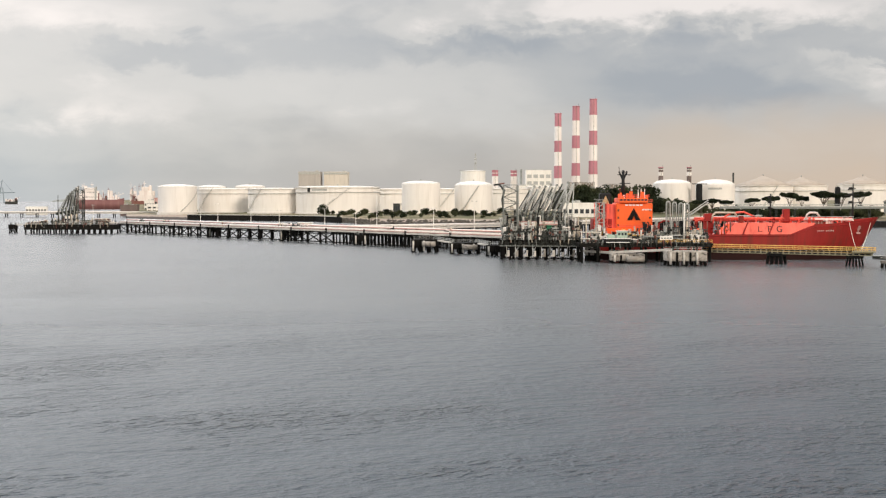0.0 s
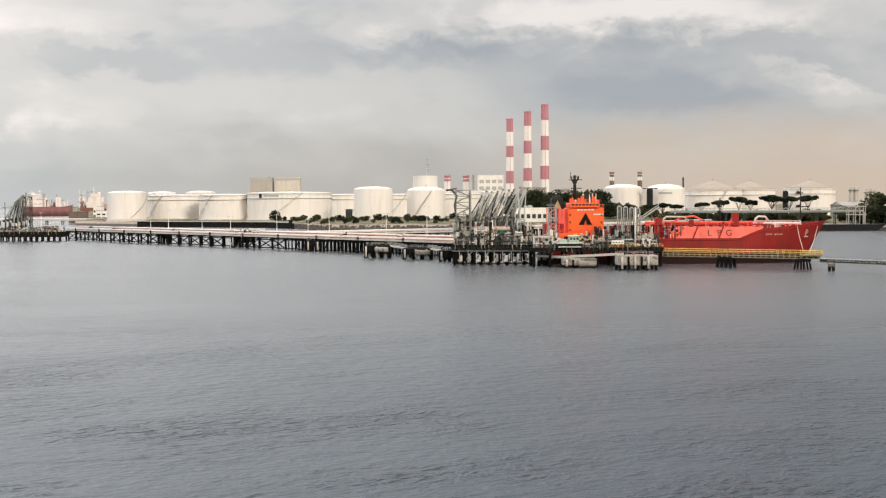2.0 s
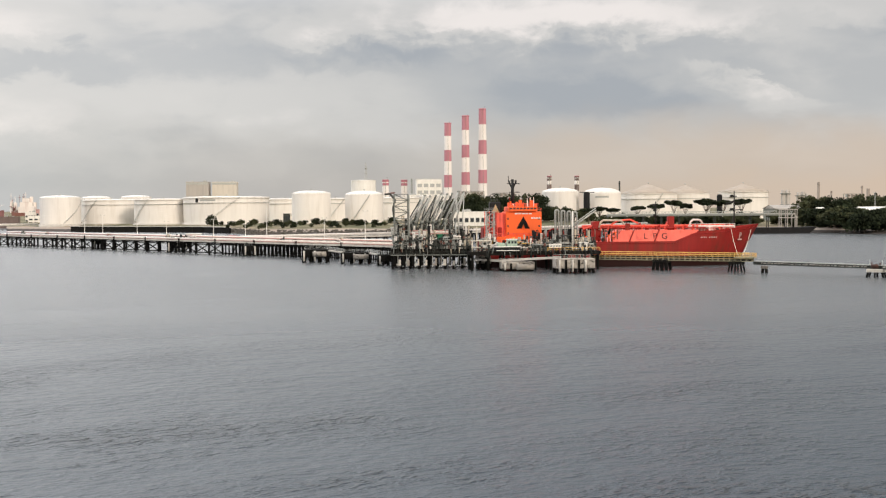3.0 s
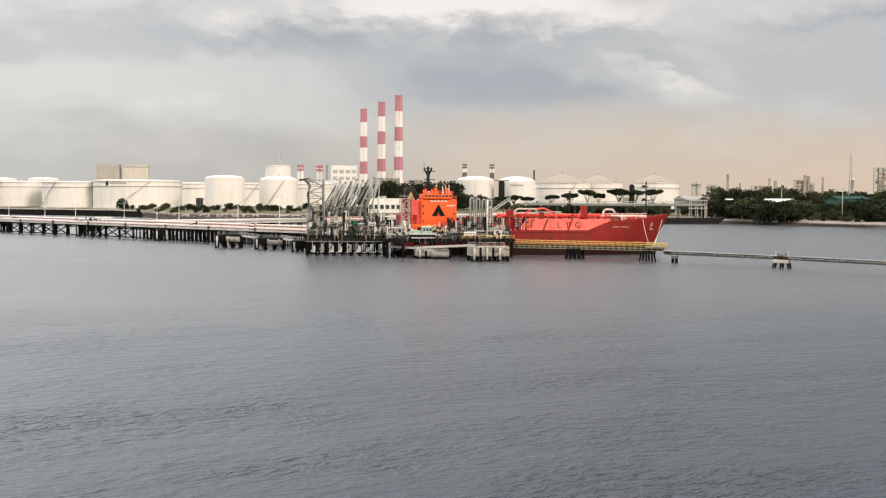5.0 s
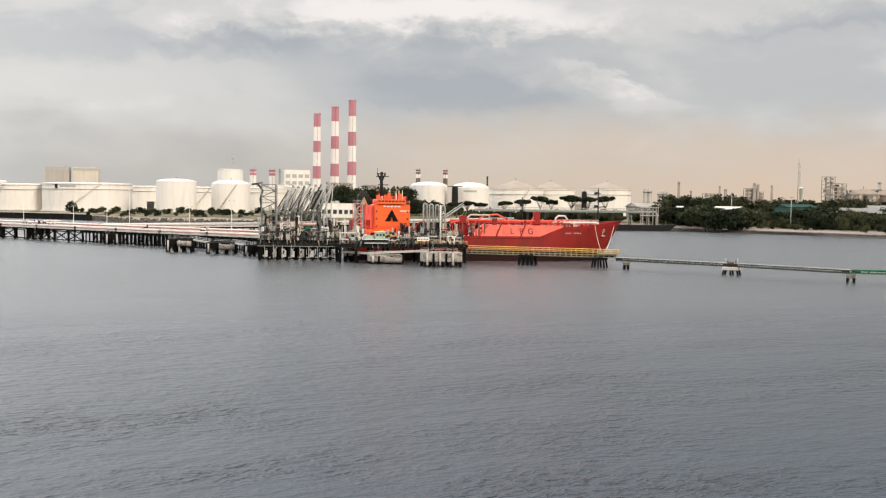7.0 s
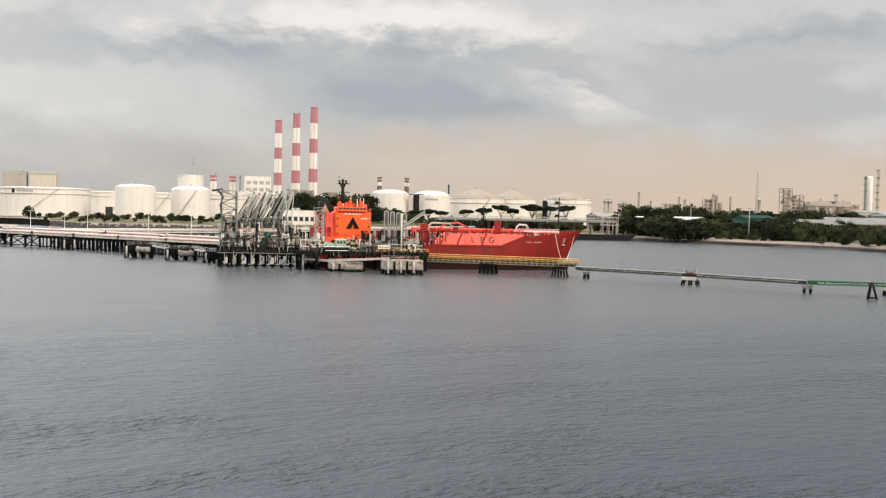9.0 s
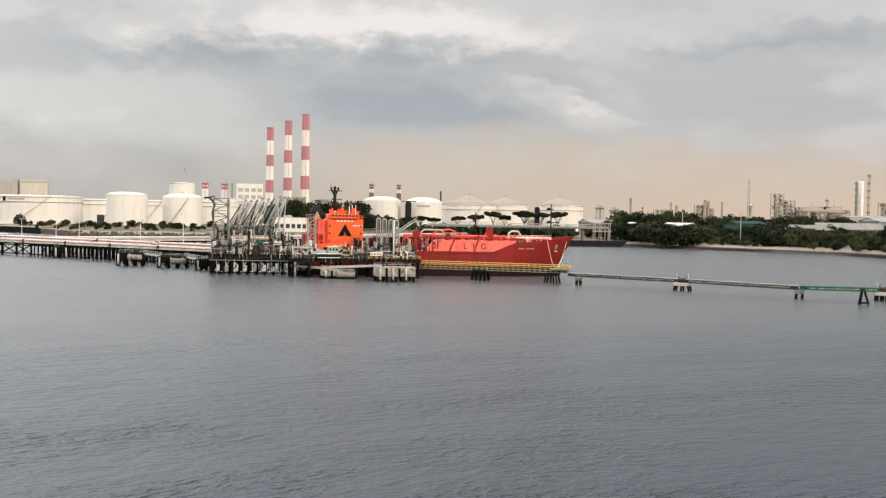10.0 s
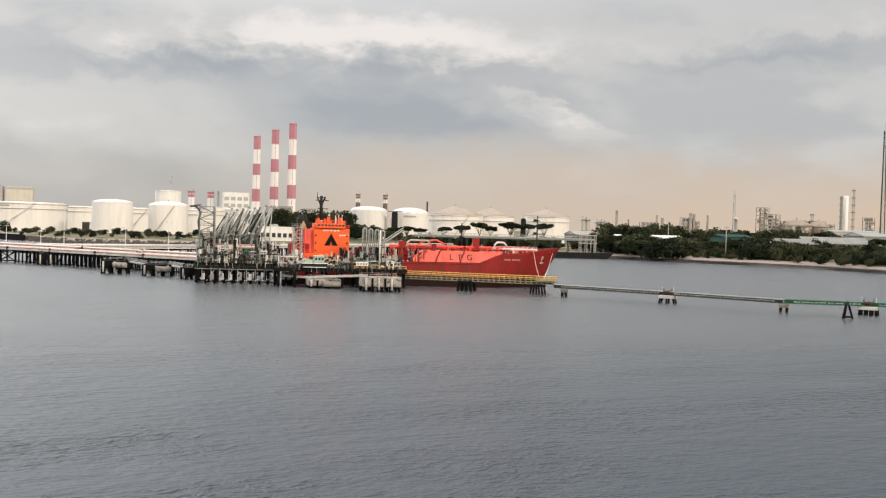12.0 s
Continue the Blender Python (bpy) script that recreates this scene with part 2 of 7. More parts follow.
LEAF = mat("dark_green_leaves", (0.015, 0.021, 0.010), 0.85, var=0.7, scale=0.12, stain=(0.034, 0.038, 0.017), stain_amount=0.5, spec=0.15)
LEAF_PALE = mat("olive_leaves", (0.044, 0.050, 0.024), 0.85, var=0.6, scale=0.12, stain=(0.055, 0.050, 0.028), stain_amount=0.6, spec=0.15)
ROOF_GREY = mat("grey_sheet_roof", (0.40, 0.41, 0.40), 0.5, var=0.12, scale=0.2, stain=(0.28, 0.25, 0.22), stain_amount=0.4)
ROOF_GREEN = mat("green_sheet_cladding", (0.010, 0.055, 0.043), 0.55, var=0.15, scale=0.2, stain=(0.04, 0.08, 0.06), stain_amount=0.4)
SHIP_WHITE = mat("white_ship_paint", (0.80, 0.74, 0.70), 0.5, var=0.1, scale=0.1, stain=(0.5, 0.3, 0.25), stain_amount=0.4, streak=True)
# maroon of the distant ships, dulled in the colour for haze
SHIP_MAROON = mat("maroon_hull_paint", (0.19, 0.085, 0.082), 0.5, var=0.15, scale=0.1, stain=(0.30, 0.17, 0.15), stain_amount=0.5, streak=True)
DULL_ROOF = mat("dull_weathered_sheet_roof", (0.27, 0.265, 0.25), 0.6, var=0.2, scale=0.15, stain=(0.18, 0.15, 0.12), stain_amount=0.5)
CONE_ROOF = mat("weathered_tan_roof", (0.40, 0.345, 0.29), 0.8, var=0.1, scale=0.1, stain=(0.30, 0.25, 0.2), stain_amount=0.4)
BARGE_BLACK = mat("black_barge_steel", (0.012, 0.012, 0.013), 0.6, var=0.3, scale=0.3, stain=(0.03, 0.025, 0.02), stain_amount=0.5, spec=0.1)


def water_material():
    """Turbid grey harbour water: broad glitter, long low swell, and cat's-paws where the wind ruffles it."""
    m = bpy.data.materials.new("grey_sea_water")
    m.use_nodes = True
    n, l = m.node_tree.nodes, m.node_tree.links
    p = n["Principled BSDF"]
    p.inputs["IOR"].default_value = 1.33
    geo = n.new("ShaderNodeNewGeometry")

    def wave(scale, stretch, turn, detail):
        mp = n.new("ShaderNodeMapping")
        mp.vector_type = "TEXTURE"
        mp.inputs["Rotation"].default_value = (0, 0, radians(turn))
        mp.inputs["Scale"].default_value = (1 / stretch, 1, 1)
        l.new(geo.outputs["Position"], mp.inputs["Vector"])
        t = n.new("ShaderNodeTexNoise")
        t.inputs["Scale"].default_value, t.inputs["Detail"].default_value = scale, detail
        t.inputs["Roughness"].default_value = 0.6
        l.new(mp.outputs[0], t.inputs["Vector"])
        return t.outputs[0]

    def calc(op, a, b, c=None):
        k = n.new("ShaderNodeMath")
        k.operation = op
        for i, v in enumerate((a, b, c)):
            if isinstance(v, (int, float)):
                k.inputs[i].default_value = v
            elif v is not None:
                l.new(v, k.inputs[i])
        return k.outputs[0]

    sep = n.new("ShaderNodeSeparateXYZ")
    l.new(geo.outputs["Position"], sep.inputs[0])
    far_mask = n.new("ShaderNodeMapRange")
    far_mask.interpolation_type = "SMOOTHSTEP"
    far_mask.inputs[1].default_value, far_mask.inputs[2].default_value = 70.0, 300.0
    l.new(calc("MULTIPLY_ADD", wave(0.012, 0.5, 20, 4), 120.0, calc("SUBTRACT", sep.outputs[1], 60.0)), far_mask.inputs[0])
    # base colour pales further out, painting in the sky's grazing reflection
    far_pale = n.new("ShaderNodeMixRGB")
    far_pale.inputs[1].default_value, far_pale.inputs[2].default_value = (0.046, 0.062, 0.079, 1), (0.106, 0.116, 0.123, 1)
    l.new(far_mask.outputs[0], far_pale.inputs[0])
    l.new(far_pale.outputs[0], p.inputs["Base Color"])
    l.new(calc("MULTIPLY_ADD", far_mask.outputs[0], -0.06, 0.31), p.inputs["Roughness"])
    def ramp(value, lo, hi, a, b):
        k = n.new("ShaderNodeMapRange")
        k.interpolation_type = "SMOOTHSTEP"
        for q, v in enumerate((lo, hi, a, b)):
            k.inputs[q + 1].default_value = v
        l.new(value, k.inputs[0])
        return k.outputs[0]

    # wind lanes: choppy wavelets gather in ragged bands between smoother water
    lanes = ramp(wave(0.050, 0.45, 24, 6), 0.47, 0.64, 0.0, 1.0)
    chop = ramp(wave(0.95, 0.60, 28, 2), 0.44, 0.84, 0.0, 1.0)
    near = ramp(sep.outputs[1], 85.0, 250.0, 1.0, 0.22)
    total = calc("MULTIPLY", wave(0.05, 0.5, 14, 3), 0.35)
    total = calc("MULTIPLY_ADD", wave(0.19, 0.6, 18, 4), 0.40, total)
    total = calc("MULTIPLY_ADD", wave(0.075, 0.28, 8, 6), 0.75, total)
    total = calc("MULTIPLY_ADD", wave(0.60, 0.62, 24, 5), 0.62, total)
    total = calc("MULTIPLY_ADD", calc("MULTIPLY", chop, calc("MULTIPLY", lanes, near)), 1.2, total)
    # long slicks and cat's-paws further out
    total = calc("MULTIPLY", total, ramp(wave(0.022, 0.32, 15, 7), 0.34, 0.66, 0.72, 1.30))
    total = calc("MULTIPLY", total, calc("MULTIPLY_ADD", far_mask.outputs[0], -0.12, 1.0))
    bump = n.new("ShaderNodeBump")
    bump.inputs["Strength"].default_value, bump.inputs["Distance"].default_value = 1.0, 1.0
    l.new(total, bump.inputs["Height"])
    l.new(bump.outputs[0], p.inputs["Normal"])
    return m


def land_material():
    m = bpy.data.materials.new("shore_sand_and_scrub_grass")
    m.use_nodes = True
    n, l = m.node_tree.nodes, m.node_tree.links
    p = n["Principled BSDF"]
    p.inputs["Roughness"].default_value = 0.95
    geo = n.new("ShaderNodeNewGeometry")
    sep = n.new("ShaderNodeSeparateXYZ")
    l.new(geo.outputs["Position"], sep.inputs[0])
    noise_a = n.new("ShaderNodeTexNoise")
    noise_a.inputs["Scale"].default_value, noise_a.inputs["Detail"].default_value = 0.04, 6
    noise_b = n.new("ShaderNodeTexNoise")
    noise_b.inputs["Scale"].default_value, noise_b.inputs["Detail"].default_value = 0.4, 6
    for t in (noise_a, noise_b):
        l.new(geo.outputs["Position"], t.inputs["Vector"])
    grass = n.new("ShaderNodeValToRGB")
    e = grass.color_ramp.elements
    e[0].position, e[0].color = 0.38, (0.060, 0.068, 0.026, 1)
    e[1].position, e[1].color = 0.62, (0.30, 0.24, 0.155, 1)
    mid = e.new(0.5)
    mid.color = (0.12, 0.115, 0.05, 1)
    mixn = n.new("ShaderNodeMath")
    mixn.operation = "MULTIPLY_ADD"
    l.new(noise_b.outputs[0], mixn.inputs[0])
    mixn.inputs[1].default_value = 0.4
    l.new(noise_a.outputs[0], mixn.inputs[2])
    sub = n.new("ShaderNodeMath")
    sub.operation = "SUBTRACT"
    l.new(mixn.outputs[0], sub.inputs[0])
    sub.inputs[1].default_value = 0.2
    l.new(sub.outputs[0], grass.inputs[0])
    zz = n.new("ShaderNodeMath")
    zz.operation = "MULTIPLY_ADD"
    l.new(noise_b.outputs[0], zz.inputs[0])
    zz.inputs[1].default_value = 1.4
    l.new(sep.outputs[2], zz.inputs[2])
    band = n.new("ShaderNodeValToRGB")            # wet stones, sand, then scrub
    e = band.color_ramp.elements
    e[0].position, e[0].color = 0.32, (0.06, 0.05, 0.045, 1)
    e[1].position, e[1].color = 0.36, (0.34, 0.28, 0.235, 1)
    k = n.new("ShaderNodeMath")
    k.operation = "MULTIPLY"
    k.inputs[1].default_value = 0.12
    l.new(zz.outputs[0], k.inputs[0])
    l.new(k.outputs[0], band.inputs[0])
    fac = n.new("ShaderNodeMapRange")
    fac.inputs[1].default_value, fac.inputs[2].default_value = 4.2, 4.9
    l.new(zz.outputs[0], fac.inputs[0])
    mx = n.new("ShaderNodeMixRGB")
    l.new(fac.outputs[0], mx.inputs[0])
    l.new(band.outputs[0], mx.inputs[1])
    l.new(grass.outputs[0], mx.inputs[2])
    l.new(mx.outputs[0], p.inputs["Base Color"])
    b = n.new("ShaderNodeBump")
    b.inputs["Distance"].default_value = 0.3
    l.new(noise_b.outputs[0], b.inputs["Height"])
    l.new(b.outputs[0], p.inputs["Normal"])
    return m


WATER, LAND = water_material(), land_material()


# ---------------------------------------------------------------- mesh helpers
def box(bm, c, s, rz=0.0, bevel=0.0, taper=None):
    """A block about the centre c with sizes s, turned rz degrees about z."""
    r = bmesh.ops.create_cube(bm, size=1.0)
    vs = r["verts"]
    for v in vs:
        f = taper if taper and v.co.z > 0 else 1.0
        v.co = Vector((v.co.x * s[0] * f, v.co.y * s[1] * f, v.co.z * s[2]))
    if bevel:
        es = list({e for v in vs for e in v.link_edges})
        g = bmesh.ops.bevel(bm, geom=es, offset=bevel, segments=1, affect="EDGES")
        vs = list({v for f in g["faces"] for v in f.verts} | {v for v in vs if v.is_valid})
        seen, stack = set(vs), list(vs)
        while stack:
            q = stack.pop()
            for e in q.link_edges:
                o = e.other_vert(q)
                if o not in seen:
                    seen.add(o), stack.append(o)
        vs = list(seen)
    bmesh.ops.transform(bm, matrix=pose(*c, 0, 0, rz), verts=vs)


def tube(bm, a, b, r, r2=None, n=8, caps=True):
    """A round bar from a to b, radius r to r2."""
    a, b = Vector(a), Vector(b)
    d = b - a
    q = d.to_track_quat("Z", "Y").to_matrix()
    rings = []
    for p, rr in ((a, r), (b, r if r2 is None else r2)):
        rings.append([bm.verts.new(p + q @ Vector((math.cos(k * math.tau / n) * rr, math.sin(k * math.tau / n) * rr, 0))) for k in range(n)])
    for k in range(n):
        f = bm.faces.new((rings[0][k], rings[0][(k + 1) % n], rings[1][(k + 1) % n], rings[1][k]))
        f.smooth = n > 6
    if caps:
        bm.faces.new(rings[0][::-1])
        bm.faces.new(rings[1])


def chain(bm, pts, r, n=8):
    """One round bar bent through all the points, mitred at the bends."""
    pts = [Vector(p) for p in pts]
    rings, side = [], None
    for k, p in enumerate(pts):
        d0 = (p - pts[k - 1]).normalized() if k else None
        d1 = (pts[k + 1] - p).normalized() if k + 1 < len(pts) else None
        d = (d0 or d1) if d0 is None or d1 is None else (d0 + d1)
        d = d.normalized() if d.length > 0.05 else d1
        if side is None:
            side = d.orthogonal().normalized()
        side = side - d * side.dot(d)
        side = side.normalized() if side.length > 1e-4 else d.orthogonal().normalized()
        wide = r if d0 is None or d1 is None else min(1.5, 1.0 / max(0.4, d.dot(d1))) * r
        up2 = d.cross(side)
        rings.append([bm.verts.new(p + side * math.cos(q * math.tau / n) * wide + up2 * math.sin(q * math.tau / n) * wide) for q in range(n)])
    for a, b in zip(rings, rings[1:]):
        for q in range(n):
            bm.faces.new((a[q], a[(q + 1) % n], b[(q + 1) % n], b[q])).smooth = n > 6
    bm.faces.new(rings[0][::-1])
    bm.faces.new(rings[-1])


def turned(bm, profile, n=40, centre=(0, 0, 0), smooth=True):
    """A body of revolution about z from (radius, height) pairs."""
    rings = []
    for r, h in profile:
        if r < 1e-6:
            rings.append([bm.verts.new((centre[0], centre[1], centre[2] + h))])
        else:
            rings.append([bm.verts.new((centre[0] + r * math.cos(k * math.tau / n), centre[1] + r * math.sin(k * math.tau / n), centre[2] + h)) for k in range(n)])
    for a, b in zip(rings, rings[1:]):
        for k in range(n):
            q = [a[k % len(a)], a[(k + 1) % len(a)], b[(k + 1) % len(b)], b[k % len(b)]]
            q = [v for i, v in enumerate(q) if v not in q[:i]]
            if len(q) > 2:
                f = bm.faces.new(q)
                f.smooth = smooth


def mesh_of(name, bm, material):
    me = bpy.data.meshes.new(name)
    bm.normal_update()
    bm.to_mesh(me)
    bm.free()
    me.materials.append(material)
    return me


def part(name, bm, material, parent, label=""):
    ob = new(name, mesh_of(name, bm, material))
    if parent is not None:
        ob.parent = parent
    if label:
        ob["label"] = label
    return ob


def piece(name, me, parent, m=None):
    """A repeated piece that shares its mesh."""
    ob = new(name, me)
    ob.parent = parent
    if m is not None:
        ob.matrix_basis = m
    return ob


def thing(name, at, label, category, group="", kind="", rz=0.0):
    ob = new(name)
    ob.empty_display_size = 0.5
    ob.matrix_basis = pose(*at, 0, 0, rz)
    return tagged(ob, label, category, group, kind)


def B():
    return bmesh.new()


def boxm(name, s, material, bevel=0.0):
    bm = B()
    box(bm, (0, 0, 0), s, bevel=bevel)
    return mesh_of(name, bm, material)


def between(a, b):
    """Pose whose z axis runs from a to b, at a."""
    a, b = Vector(a), Vector(b)
    return Matrix.Translation(a) @ (b - a).to_track_quat("Z", "Y").to_matrix().to_4x4()


# ---------------------------------------------------------------- sea and land
def build_water():
    bm = B()
    xs = [-5200, -2600, -1200, -600, -250, 0, 250, 600, 1200, 2600, 5200]
    ys = [-5200, -2000, -600, -150, 100, 300, 600, 1000, 2000, 3500, 5400]
    grid = [[bm.verts.new((a, b, 0)) for a in xs] for b in ys]
    for j in range(len(ys) - 1):
        for i in range(len(xs) - 1):
            bm.faces.new((grid[j][i], grid[j][i + 1], grid[j + 1][i + 1], grid[j + 1][i]))
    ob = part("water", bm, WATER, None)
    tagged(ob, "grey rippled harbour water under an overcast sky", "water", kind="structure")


build_water()

# shore points with the way inland
SHORE = [(-316, 1190, -0.262, 0.965), (-240, 1122, -0.15, 0.99), (-110, 1046, 0, 1), (-84, 1000, 0, 1), (-62, 940, 0, 1), (20, 920, 0.03, 1), (110, 905, 0.06, 1),
         (220, 893, 0.1, 1), (313, 885, 0.16, 0.99), (350, 868, 0.35, 0.94), (383, 806, 0.6, 0.8), (412, 762, 0.75, 0.66), (441, 704, 0.88, 0.47), (449, 636, 0.94, 0.34), (430, 520, 0.98, 0.2), (420, 380, 1, 0.05), (400, 150, 1, 0), (380, -300, 1, -0.1)]


def shore(s, off):
    """The point s along the shore list (a real number), off metres inland."""
    i = min(int(s), len(SHORE) - 2)
    f = s - i
    a, b = SHORE[i], SHORE[i + 1]
    px, py, ix, iy = (a[k] * (1 - f) + b[k] * f for k in range(4))
    return px + ix * off, py + iy * off


PROFILE = [(-14, -2.0), (0, -0.25), (3, 0.8), (9, 2.0), (16, 3.0), (40, 4.2), (90, 5.4), (160, 6.5), (320, 7.0), (900, 7.5), (3600, 8.0)]


def ground_height(off):
    for (o0, z0), (o1, z1) in zip(PROFILE, PROFILE[1:]):
        if off <= o1:
            return z0 + (z1 - z0) * (off - o0) / (o1 - o0)
    return PROFILE[-1][1]


def build_land():
    bm = B()
    n = (len(SHORE) - 1) * 8
    rows = []
    for off, h in PROFILE:
        row = []
        for k in range(n + 1):
            px, py = shore(k / 8, off)
            wob = noise.noise((px * 0.03, py * 0.03, 1.3)) if 0 <= off < 500 else 0
            row.append(bm.verts.new((px + wob * 4, py + wob * 4, h + (wob * 0.5 if off > 2 else 0))))
        rows.append(row)
    for a, b in zip(rows, rows[1:]):
        for k in range(n):
            f = bm.faces.new((a[k], a[k + 1], b[k + 1], b[k]))
            f.smooth = True
    ob = part("ground", bm, LAND, None)
    tagged(ob, "reclaimed land with sandy shore and patchy brown-green scrub grass", "ground", kind="structure")


build_land()


def build_seawall():
    """The dark quay wall under the tank farm."""
    w = thing("seawall", (-240, 1118, 0), "dark weathered concrete quay wall along the tank farm", "quay wall", kind="structure")
    pts = [Vector(p) for p in ((0, 0), (64, -38), (129, -77), (155, -122))]
    for a, b in zip(pts, pts[1:]):
        d = b - a
        n = max(2, round(d.length / 12))
        ang = math.degrees(math.atan2(d.y, d.x))
        me = boxm("wall_panel", (d.length / n - 0.25, 1.2, 5.6), DARK_CONC, 0.08)
        cap = boxm("coping", (d.length / n - 0.06, 1.8, 0.7), PALE_CONCRETE, 0.06)
        for k in range(n):
            c = a + d * ((k + 0.5) / n)
            piece("wall_panel", me, w, pose(c.x, c.y, 2.0, 0, 0, ang))
            piece("coping", cap, w, pose(c.x, c.y, 5.15, 0, 0, ang))


build_seawall()

ROCK = mat("dark_wet_boulders", (0.075, 0.068, 0.058), 0.9, var=0.5, scale=0.5, stain=(0.16, 0.145, 0.12), stain_amount=0.5, bump=0.05)


WET_STONE = mat("black_weedy_stones", (0.026, 0.022, 0.018), 0.8, var=0.5, scale=0.5, stain=(0.07, 0.06, 0.045), stain_amount=0.5, bump=0.05)


def boulders(s0, s1, count, lo, hi, size, seed, label, material=ROCK):
    """Loose armour stones, uneven and half sunk; too many to count."""
    rr = random.Random(seed)
    verts, faces = [], []
    cube = [(-1, -1, -1), (1, -1, -1), (1, 1, -1), (-1, 1, -1), (-0.7, -0.7, 1), (0.7, -0.7, 1), (0.7, 0.7, 1), (-0.7, 0.7, 1)]
    quads = [(0, 3, 2, 1), (4, 5, 6, 7), (0, 1, 5, 4), (1, 2, 6, 5), (2, 3, 7, 6), (3, 0, 4, 7)]
    for _ in range(count):
        off = rr.uniform(lo, hi)
        px, py = shore(rr.uniform(s0, s1), off)
        q = Euler((rr.uniform(-0.5, 0.5), rr.uniform(-0.5, 0.5), rr.uniform(0, 6.28))).to_matrix()
        r = size * rr.uniform(0.5, 1.3)
        base = len(verts)
        for c in cube:
            v = q @ Vector((c[0] * r * rr.uniform(0.7, 1.1), c[1] * r * rr.uniform(0.6, 1.0), c[2] * r * rr.uniform(0.45, 0.8)))
            verts.append((px + v.x, py + v.y, max(-0.3, ground_height(off)) + v.z + 0.2 * r))
        faces += [tuple(base + k for k in f) for f in quads]
    me = bpy.data.meshes.new("boulders")
    me.from_pydata(verts, [], faces)
    me.materials.append(material)
    tagged(new("boulders", me), label, "boulders", kind="stuff")


boulders(2.9, 8.6, 1500, -2, 15, 1.0, 5, "dark rock armour along the tank farm shore")
boulders(8.9, 14.6, 4200, -3.0, 6.5, 0.42, 6, "dark wet stones along the eastern waterline", WET_STONE)


# ---------------------------------------------------------------- storage tanks
def storage_tank(x, y, r, h, base=6.4, dome=0.13, girder=False, stair=None, label="", cone=False, sign=""):
    t = thing("storage_tank", (x, y, base), label or "white cylindrical steel storage tank with a domed roof", "storage tank", "tanks of the tank farm")
    bm = B()
    turned(bm, [(r, 0), (r, h)], 64)
    part("shell", bm, WHITE_TANK, t)
    bm = B()
    rise = r * (dome if not girder or cone else 0.035)
    if cone:
        prof = [(r * 1.008, 0), (r * 1.008, 0.25), (r * 0.5, rise * 0.5), (0.5, rise), (0, rise)]
    else:
        prof = [(r * 1.008, 0)] + [(r * 1.008 * math.cos(a), 0.2 + rise * math.sin(a)) for a in [k * math.pi / 16 for k in range(0, 8)]] + [(0, rise + 0.2)]
    turned(bm, prof, 64)
    roof = part("roof", bm, CONE_ROOF if cone else WHITE_TANK, t)
    roof.location.z = h
    bm = B()
    for k in range(40):
        a = k * math.tau / 40
        tube(bm, (r * math.cos(a), r * math.sin(a), 0.2), (r * math.cos(a), r * math.sin(a), 1.2), 0.04, n=4)
    for hh in (0.7, 1.2):
        chain(bm, [(r * math.cos(k * math.tau / 40), r * math.sin(k * math.tau / 40), hh) for k in range(41)], 0.035, n=4)
    rail = part("roof_rail", bm, GALV, t)
    rail.location.z = h
    bm = B()
    tube(bm, (0, 0, 0), (0, 0, 1.4), 0.5, n=10)
    tube(bm, (0, 0, 1.4), (0, 0, 1.6), 0.9, n=10)
    vent = part("vent", bm, GALV, t)
    vent.location.z = h + rise
    for k in range(1, 6):               # plate courses
        bm = B()
        turned(bm, [(r, -0.05), (r + 0.03, -0.05), (r + 0.03, 0.05), (r, 0.05)], 64)
        part("course_seam", bm, WHITE_TANK, t).location.z = h * k / 6
    if girder:
        for hh in ((h * 0.985, h * 0.80)):
            bm = B()
            turned(bm, [(r, -0.35), (r + 0.9, -0.3), (r + 0.9, 0.1), (r, 0.1)], 64)
            part("wind_girder", bm, GALV if hh < h * 0.9 else WHITE_TANK, t).location.z = hh
    if stair is not None:
        a0, a1 = (math.radians(q) for q in stair)
        bm = B()
        steps = 26
        pts = []
        for k in range(steps + 1):
            f = k / steps
            a = a0 + (a1 - a0) * f
            pts.append((math.cos(a), math.sin(a), f * h))
        for p, q in zip(pts, pts[1:]):
            for rr, dz in ((r + 0.2, 0), (r + 1.1, 0), (r + 1.1, 1.1)):
                tube(bm, (p[0] * rr, p[1] * rr, p[2] + dz), (q[0] * rr, q[1] * rr, q[2] + dz), 0.11, n=4)
            m = ((p[0] + q[0]) / 2, (p[1] + q[1]) / 2, (p[2] + q[2]) / 2)
            box(bm, (m[0] * (r + 0.65), m[1] * (r + 0.65), m[2]), (0.9, 0.9, 0.1), math.degrees((a0 + a1) / 2))
        part("spiral_stair", bm, GALV, t)
    bm = B()
    turned(bm, [(r + 1.2, -3.0), (r + 1.2, 0.0), (r, 0.05)], 64)
    part("footing", bm, PALE_CONCRETE, t)
    if sign:
        # plain shapes stand for the mark on the shell
        facing = math.atan2(-y, -x)
        for k, (off, wide, high, m) in enumerate(sign):
            bm = B()
            a = facing + off / r
            seg = max(2, round(wide / 1.0))
            for s in range(seg):
                f0, f1 = a + (s / seg - 0.5) * wide / r, a + ((s + 1) / seg - 0.5) * wide / r
                q = [bm.verts.new(((r + 0.06) * math.cos(g), (r + 0.06) * math.sin(g), hh)) for g, hh in ((f0, -high / 2), (f1, -high / 2), (f1, high / 2), (f0, high / 2))]
                bm.faces.new(q)
            part("painted_mark", bm, m, t).location.z = h * 0.895
    return t


